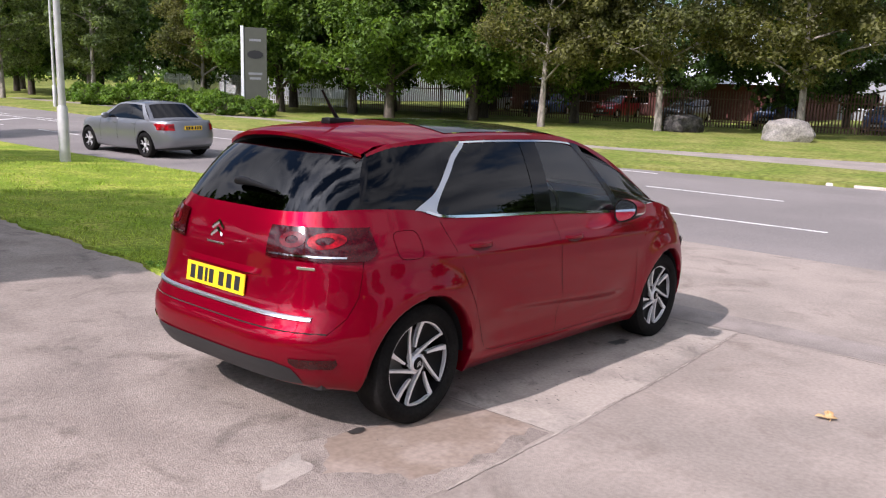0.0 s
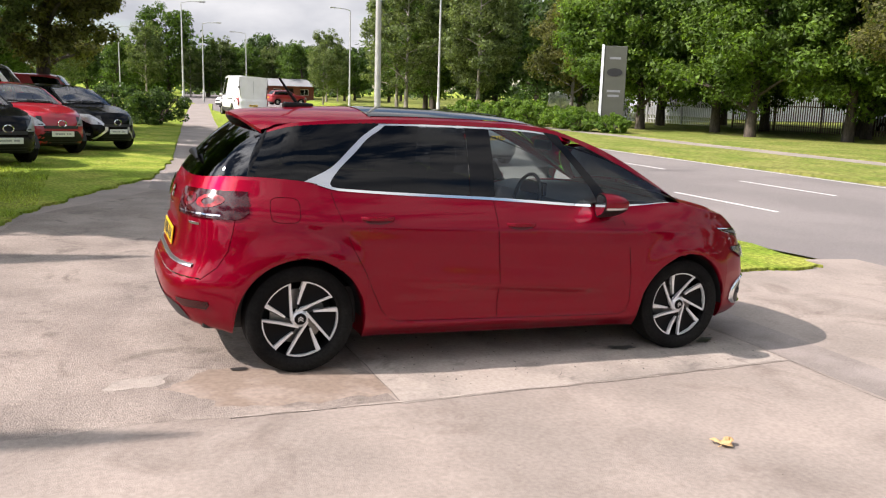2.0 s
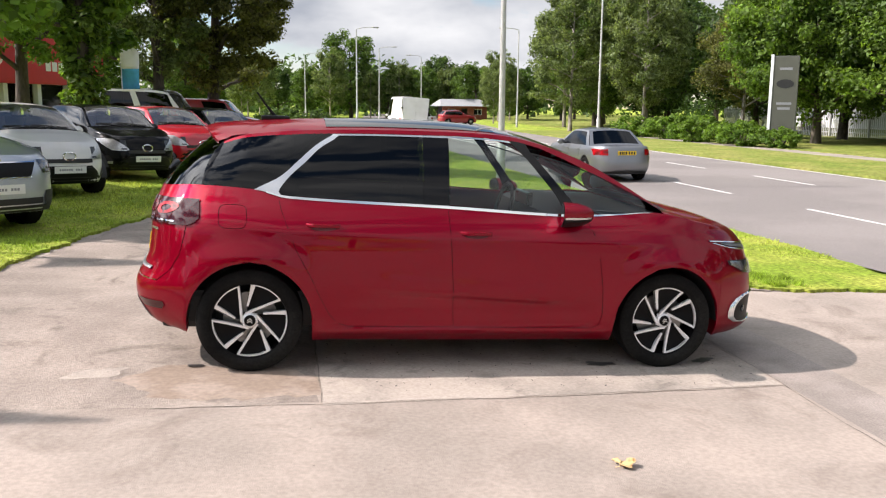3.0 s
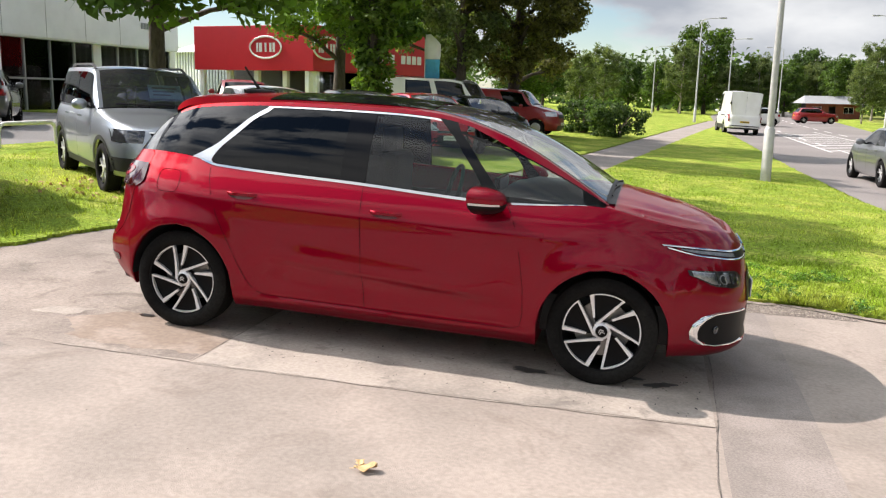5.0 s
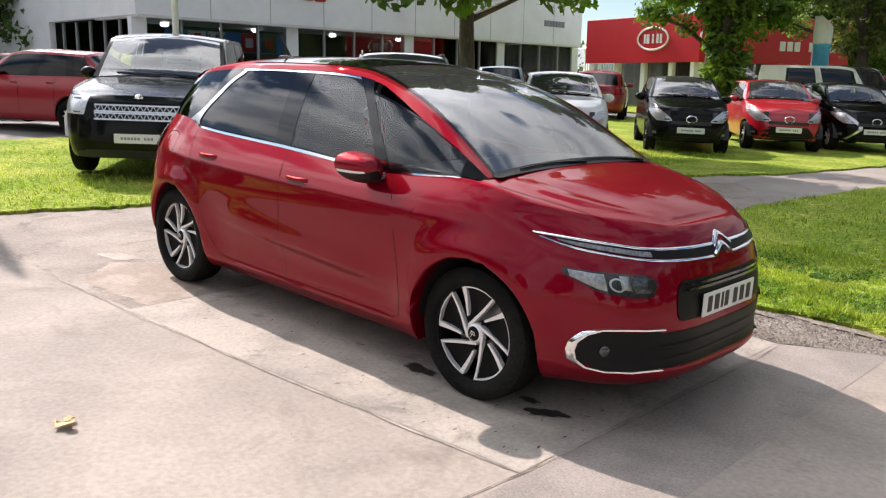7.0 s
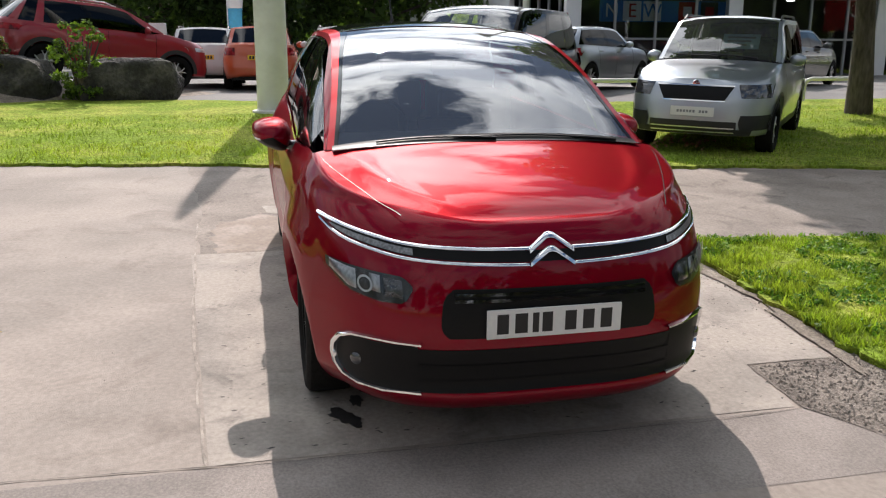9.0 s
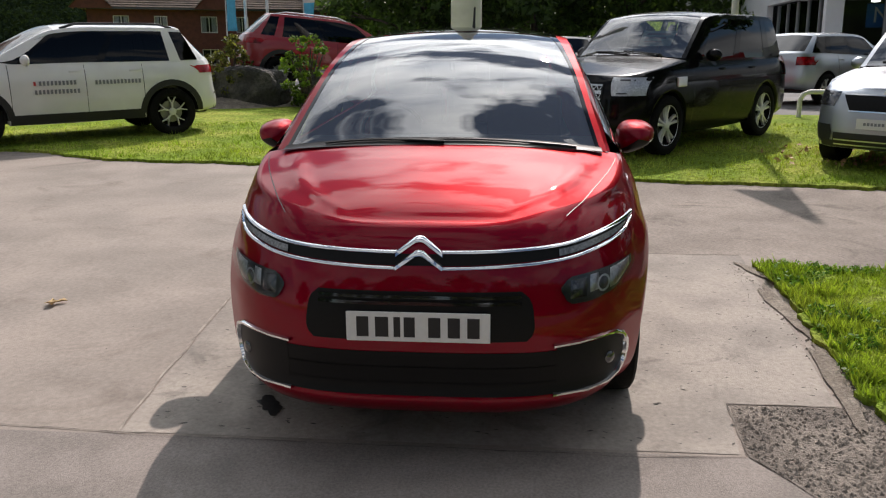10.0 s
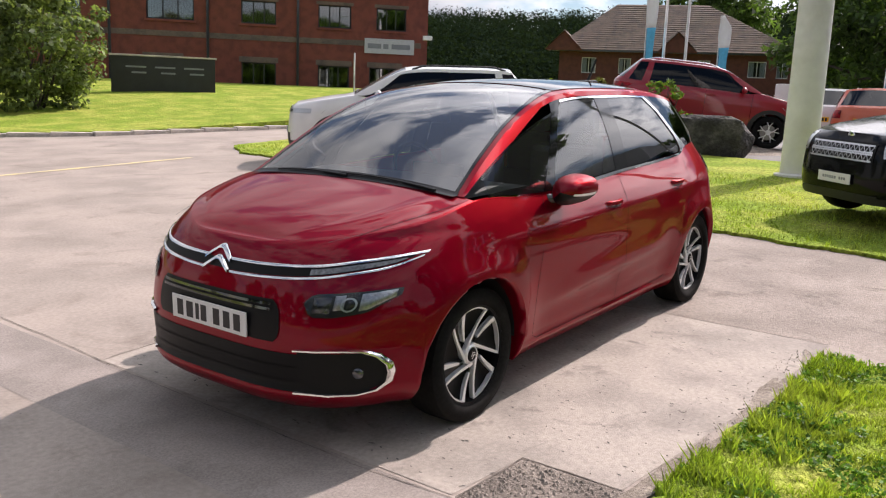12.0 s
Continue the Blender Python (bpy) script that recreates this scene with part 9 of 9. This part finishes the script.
for z, w in ((3.7, 0.3), (1.95, 0.36), (1.7, 0.3)):
    part("bar", box((-w, -0.13, z - 0.06), (w, -0.121, z + 0.06)), "grey_ink", totem, "grey lettering bar")

# black sign wall on the bank
wall = thing("sign_wall", Matrix.Translation((-15.72, -22.95, 1.15)) @ Matrix.Rotation(math.atan2(-2.02, 2.9), 4, "Z"), "long black sign wall with grey bars on the bank", "sign")
part("board", box((0, -0.15, -0.3), (3.6, 0.15, 1.32), 0.01), "sign_black", wall, "black board")
part("coping", box((-0.05, -0.2, 1.32), (3.65, 0.2, 1.38), 0.01), "kerb", wall, "pale coping")
for z in (0.95, 0.75):
    for x0 in (0.4, 1.4, 2.4):
        for s in (-1, 1):
            part("bar", box((x0, s * 0.156 - 0.004, z - 0.03), (x0 + 0.7 - 0.2 * (z < 0.9), s * 0.156 + 0.004, z + 0.03)), "grey_ink", wall, "grey lettering bar")

# feather flags in the car park
def feather_flag(x, y, z0, h, w, deg, label):
    t = thing("feather_flag", pose(x, y, gz(x), 0, 0, deg), label, "flag", "feather flags")
    mesh_ob("pole", *tube_data([(0, 0, -0.1), (0, 0, z0 + h)], [0.03, 0.015], 8), "white_post", t, smooth=50)
    n = 10
    for a, b, mat in ((0.0, 0.45, "flag_cloth"), (0.45, 1.0, "white_ink")):
        vs = []
        for i in range(n + 1):
            s = a + (b - a) * i / n
            ww = w * (1.0 if s < 0.8 else 1.0 - 0.6 * (s - 0.8) / 0.2)
            for j in range(4):
                vs.append((ww * j / 3, 0.05 * math.sin(s * 7 + j * 1.1), z0 + h * s))
        o = mesh_ob("cloth", vs, grid_faces(n + 1, 4), mat, t, "blue cloth" if mat == "flag_cloth" else "white cloth", smooth=60)
        sm = o.modifiers.new("thick", "SOLIDIFY")
        sm.thickness = 0.006


feather_flag(-24.6, -10.0, 2.0, 3.6, 0.55, 60, "tall blue and white feather flag")
feather_flag(-23.7, -7.0, 2.0, 1.9, 0.5, 60, "short blue and white feather flag")
feather_flag(-6.7, 24.4, 1.9, 1.6, 0.6, -10, "blue and white flag behind parked vans")
feather_flag(-21.5, -1.5, 1.4, 1.6, 0.5, 60, "short blue and white feather flag")
for x, y, h in ((-24.9, -9.4, 9.0), (-25.2, -8.7, 9.0)):
    t = thing("flag_pole", pose(x, y, gz(x)), "slim pale flag pole in the car park", "pole")
    mesh_ob("pole", *tube_data([(0, 0, -0.1), (0, 0, h)], [0.06, 0.035], 10), "white_post", t, smooth=50)
    mesh_ob("knob", *tube_data([(0, 0, h), (0, 0, h + 0.08)], [0.06, 0.02], 8), "white_post", t, smooth=50)
bd = thing("notice_board", pose(-18.6, -3.3, gz(-14), 0, 0, 75), "small white notice board on two legs", "sign")
part("board", box((-0.3, -0.02, 0.9), (0.3, 0.02, 1.6), 0.01), "white_ink", bd, "white board")
for x in (-0.25, 0.25):
    part("leg", box((x - 0.02, -0.02, 0), (x + 0.02, 0.02, 0.9)), "pole_paint", bd)
sp = thing("road_sign", pose(-17.3, -17.4, bank_z(-17.3, -17.4), 0, 0, 40), "narrow white road sign on a post", "sign")
mesh_ob("pole", *tube_data([(0, 0, -0.1), (0, 0, 1.5)], 0.03, 8), "pole_paint", sp, smooth=50)
part("plate", box((-0.1, -0.02, 0.95), (0.1, 0.02, 1.7), 0.01), "white_ink", sp, "white plate")

# low white hoop rails at the edge of the car park
def hoop_rail(x, y, deg, L):
    t = thing("hoop_rail", pose(x, y, gz(x), 0, 0, deg), "low white painted hoop rail at the edge of the grass", "rail", "hoop rails")
    h = 0.48
    pts = [(-L / 2, 0, -0.1), (-L / 2, 0, h - 0.15), (-L / 2 + 0.05, 0, h - 0.04), (-L / 2 + 0.16, 0, h), (L / 2 - 0.16, 0, h), (L / 2 - 0.05, 0, h - 0.04), (L / 2, 0, h - 0.15), (L / 2, 0, -0.1)]
    mesh_ob("hoop", *tube_data(pts, 0.042, 10), "white_post", t, smooth=60)


for x, y in ((-10.5, 8.6), (-10.6, 6.1), (-10.7, 11.1), (-10.6, 13.6), (-11.6, 3.4)):
    hoop_rail(x, y, 90, 1.6)


# boulders
def boulder(x, y, size, mat, seed, label, deg=0):
    bm = bmesh.new()
    bmesh.ops.create_icosphere(bm, subdivisions=4, radius=1)
    for v in bm.verts:
        c = v.co.copy()
        k = 1 + 0.22 * noise.noise(c * 1.1 + Vector((seed, 0, 0))) + 0.08 * noise.noise(c * 3.1 + Vector((0, seed, 0))) + 0.03 * noise.noise(c * 9)
        box_ = max(abs(c.x), abs(c.y), abs(c.z))
        c = c * (k * (0.55 + 0.45 / box_ * 0.8))
        c.z = min(c.z, 0.86 + 0.04 * noise.noise(c * 2))
        v.co = Vector((c.x * size[0], c.y * size[1], c.z * size[2]))
    ob = part("boulder", bm, mat, None, smooth=32, loc=pose(x, y, gz(x) + size[2] * 0.55, 0, 0, deg))
    tagged(ob, label, "boulder", "boulders")


boulder(-12.75, -3.3, (0.45, 1.08, 0.58), "rock", 3.0, "large dark flat-topped boulder at the edge of the grass", 8)
boulder(-12.8, -5.5, (0.48, 0.98, 0.62), "rock", 7.0, "large dark flat-topped boulder at the edge of the grass", -6)
boulder(-13.2, -7.9, (0.5, 0.9, 0.42), "rock", 9.0, "dark boulder at the edge of the grass", 10)
boulder(32.6, 8.7, (0.9, 1.1, 0.7), "pale_rock", 11.0, "pale boulder on the grass across the road", 30)
boulder(34.4, 14.3, (0.8, 1.0, 0.62), "rock", 13.0, "dark boulder on the grass across the road", 70)
boulder(33.4, 4.1, (0.8, 0.9, 0.6), "rock", 17.0, "dark boulder on the grass across the road", 10)

# dry leaf, oil spots, crumbs on the asphalt
def dry_leaf(x, y, size, deg, seed, label="dry curled yellow-brown leaf on the asphalt"):
    rng = random.Random(seed)
    vs = []
    for i in range(9):
        t = i / 8
        w = size * 0.34 * math.sin(math.pi * min(1, t * 1.02)) ** 0.7 * (1 + 0.35 * math.sin(t * 13 + seed))
        for j in (-1, -0.5, 0, 0.5, 1):
            vs.append((size * (t - 0.5), w * j, 0.012 + size * 0.2 * abs(j) ** 1.5 * (0.5 + 0.5 * math.sin(t * 5 + seed)) + size * 0.1 * (t - 0.5) ** 2))
    ob = mesh_ob("dry_leaf", vs, grid_faces(9, 5), "dead_leaf", None, smooth=60, loc=pose(x, y, gz(x) + 0.002, 0, 2.2, deg))
    sm = ob.modifiers.new("thick", "SOLIDIFY")
    sm.thickness = 0.002
    tagged(ob, label, "leaf")
    tube("stalk", [(-size * 0.5, 0, 0.014), (-size * 0.68, 0.01, 0.01)], 0.002, "dead_leaf", ob, "", 5)


dry_leaf(0.49, -2.45, 0.105, 25, 3)
dry_leaf(0.45, -2.41, 0.06, 110, 5)
for i, (x, y) in enumerate(((1.9, 5.4), (3.2, 4.3), (-4.4, 1.4), (-5.2, 2.9))):
    dry_leaf(x, y, 0.09, 60 * i, 10 + i, "small dry brown leaf on the grass")


def within(p, poly):
    x, y = p
    c = False
    for i in range(len(poly)):
        (x0, y0), (x1, y1) = poly[i - 1], poly[i]
        if (y0 > y) != (y1 > y) and x < (x1 - x0) * (y - y0) / (y1 - y0) + x0:
            c = not c
    return c


def blot(name, x, y, rx, ry, mat, seed, label, deg=0, lift=0.0075):
    pts = []
    for k in range(40):
        a = 2 * math.pi * k / 40
        r = 1 + 0.55 * noise.noise((math.cos(a) * 1.6 + seed, math.sin(a) * 1.6, 0)) + 0.2 * noise.noise((math.cos(a) * 5 + seed, math.sin(a) * 5, 2))
        p = Matrix.Rotation(radians(deg), 2) @ Vector((rx * r * math.cos(a), ry * r * math.sin(a)))
        pts.append((x + p.x, y + p.y))
    sheet(name, pts, mat, lift, label, "stain")


blot("oil_spot", 0.97, -0.78, 0.11, 0.045, "oil", 1.0, "dark wet oil spot on the asphalt")
blot("oil_spot", 1.77, -0.72, 0.09, 0.045, "oil", 2.0, "dark wet oil spot on the asphalt", 30)
blot("oil_spot", -1.73, -0.74, 0.07, 0.03, "oil", 3.0, "dark wet oil spot on the asphalt")
blot("oil_spot", 1.62, -0.66, 0.05, 0.03, "oil", 4.0, "dark wet oil spot on the asphalt")
blot("stain", -2.3, -0.86, 0.16, 0.1, "concrete", 5.0, "pale scuffed patch of the asphalt", 20, 0.003)

rng = random.Random(5)
stones = []
for i in range(240):
    if i < 80:
        x, y = rng.uniform(-0.4, 3.2), 1.86 - abs(rng.gauss(0, 0.16))
    elif i < 140:
        x, y = rng.uniform(-4.0, 0.5), rng.uniform(-3.6, -0.6)
    else:
        x, y = rng.uniform(-4.2, 4.0), rng.uniform(-5.0, 1.6)
    s = rng.uniform(0.002, 0.006)
    z = gz(x) + 0.008
    o = [(x + s * rng.uniform(0.7, 1.2) * math.cos(a), y + s * rng.uniform(0.7, 1.2) * math.sin(a), z) for a in (0, 1.3, 2.5, 3.8, 5.0)]
    stones.append((o + [(x, y, z + s * 0.8)], [(k, (k + 1) % 5, 5) for k in range(5)]))
tagged(mesh_ob("grit", *merge(stones), "grit"), "scattered dark grit on the asphalt", "grit", "", "stuff")

# elongated pits in the slab, chippings in the patch beside it
pits = []
for i in range(520):
    x, y = rng.uniform(-0.9, 2.0), rng.uniform(-1.25, 1.75)
    s, a = rng.uniform(0.006, 0.02) * rng.uniform(0.5, 1.0), rng.gauss(1.5, 0.35)
    z = gz(x) + 0.0045
    c, t = math.cos(a), math.sin(a)
    pits.append(([(x + s * (u * c - v * 0.4 * t), y + s * (u * t + v * 0.4 * c), z) for u, v in ((-1, 0), (-0.3, -0.8), (0.7, -0.6), (1, 0.2), (0.2, 0.9))], [(0, 1, 2, 3, 4)]))
tagged(mesh_ob("slab_pits", *merge(pits), "pit"), "small dark pits worn into the concrete slab", "pits", "", "stuff")
chips = []
PATCH = ((1.63, 1.3), (2.06, 1.25), (2.5, 1.5), (3.4, 1.62), (3.2, 1.93), (1.63, 1.88))
for i in range(2600):
    if i < 2300:
        x, y = rng.uniform(1.63, 3.4), rng.uniform(1.25, 1.93)
        if not within((x, y), PATCH):
            continue
    else:
        x, y = rng.uniform(-0.7, 3.6), 1.9 - abs(rng.gauss(0, 0.06))
    s = rng.uniform(0.004, 0.013) * (1.0 if i < 2300 else 0.7)
    z = gz(x) + 0.003
    a0 = rng.uniform(0, 6.28)
    o = [(x + s * rng.uniform(0.7, 1.2) * math.cos(a + a0), y + s * rng.uniform(0.7, 1.2) * math.sin(a + a0), z) for a in (0, 1.3, 2.5, 3.8, 5.0)]
    chips.append((o + [(x + rng.uniform(-0.3, 0.3) * s, y + rng.uniform(-0.3, 0.3) * s, z + s * 0.8)], [(k, (k + 1) % 5, 5) for k in range(5)]))
tagged(mesh_ob("chippings", *merge(chips), "chipping"), "loose grey chippings beside the slab", "chippings", "", "stuff")
# soil along the torn grass edge
for i, (x, y, rx, ry, d) in enumerate(((0.3, 1.9, 0.5, 0.05, 2), (1.3, 1.84, 0.5, 0.06, -6), (2.4, 1.88, 0.5, 0.06, 0), (-0.5, 1.95, 0.2, 0.05, 20), (3.4, 1.78, 0.6, 0.07, -15))):
    blot("soil_edge", x, y, rx, ry, "soil", 20.0 + i, "bare soil and crumbs along the grass edge", d, 0.011)


# grass blades near the camera


def blades(name, poly, x0, x1, y0, y1, n, h, label, seed, near=None):
    rng = random.Random(seed)
    vs, fs = [], []
    tries = 0
    while len(fs) < n and tries < n * 6:
        tries += 1
        x, y = rng.uniform(x0, x1), rng.uniform(y0, y1)
        if near and rng.random() > near(x, y):
            continue
        if not within((x, y), poly):
            continue
        clump = noise.noise((x * 8.0, y * 8.0, seed + 0.5)) + 0.5 * noise.noise((x * 19.0, y * 19.0, seed))
        if clump < -0.2 and rng.random() < 0.75:
            continue
        k = h * rng.uniform(0.5, 1.5) * (0.7 + 0.6 * max(0.0, noise.noise((x * 1.3, y * 1.3, seed)) + 0.4)) * (0.75 + 0.9 * max(-0.3, clump))
        a, b = rng.uniform(0, 6.28), rng.uniform(0, 6.28)
        w = rng.uniform(0.003, 0.006) * (1.0 + k * 8)
        lean = k * rng.uniform(0.2, 0.9)
        z = gz(x) + 0.03
        o = len(vs)
        vs += [(x - w * math.cos(a), y - w * math.sin(a), z), (x + w * math.cos(a), y + w * math.sin(a), z), (x + lean * math.cos(b), y + lean * math.sin(b), z + k)]
        fs.append((o, o + 1, o + 2))
    np_ob = np_mesh(name, np.array(vs), np.array(fs), "blade")
    tagged(np_ob, label, "grass", "", "stuff")


blades("grass_blades", VERGE, -0.75, 4.0, 1.75, 4.2, 46000, 0.034, "short bright grass blades beside the slab", 1, lambda x, y: 1.0 if y < 3.0 else 0.5)
blades("grass_blades", VERGE, -0.5, 5.9, 3.5, 16, 30000, 0.042, "short bright grass blades on the verge", 2, lambda x, y: 6.0 / y if y > 6 else 1.0)
blades("grass_blades", LAWN, -9.5, -3.2, -11, 12, 56000, 0.045, "short bright grass blades on the lawn", 3, lambda x, y: 1.0 if x > -6.5 else 0.5)
blades("grass_tufts", VERGE, -0.75, 4.3, 1.7, 2.25, 9000, 0.062, "uneven tufts of grass along the edge of the slab", 4, lambda x, y: max(0.0, noise.noise((x * 5, y * 5, 9.0)) + 0.15) * 1.6)


def clover(name, poly, x0, x1, y0, y1, n, label, seed):
    """Small broad leaves of weeds in patches low among the grass."""
    rng = np.random.default_rng(seed)
    spots = []
    while len(spots) < n:
        x, y = x0 + (x1 - x0) * rng.random(), y0 + (y1 - y0) * rng.random()
        if noise.noise((x * 3.0, y * 3.0, 4.0)) > 0.02 and within((x, y), poly):
            spots.append((np.array((x, y, gz(x) + 0.052)), 0.035))
    v, f = leaf_cloud(rng, spots, 9, 0.013)
    tagged(np_mesh(name, v, f, "clover_leaf"), label, "weeds", "", "stuff")


# dry leaves gathered on the lawn by the silver car
rng = np.random.default_rng(91)
spots = []
for k in range(70):
    x, y = -5.8 + 0.55 * rng.normal(), 4.3 + 0.45 * rng.normal()
    spots.append((np.array((x, y, gz(x) + 0.06)), 0.03))
v, f = leaf_cloud(rng, spots, 2, 0.035)
tagged(np_mesh("leaf_litter", v, f, "dead_leaf"), "dry brown leaves scattered on the lawn", "leaves", "", "stuff")
clover("clover_leaves", VERGE, -0.75, 3.6, 1.75, 3.6, 1500, "small broad weed leaves among the grass by the slab", 12)
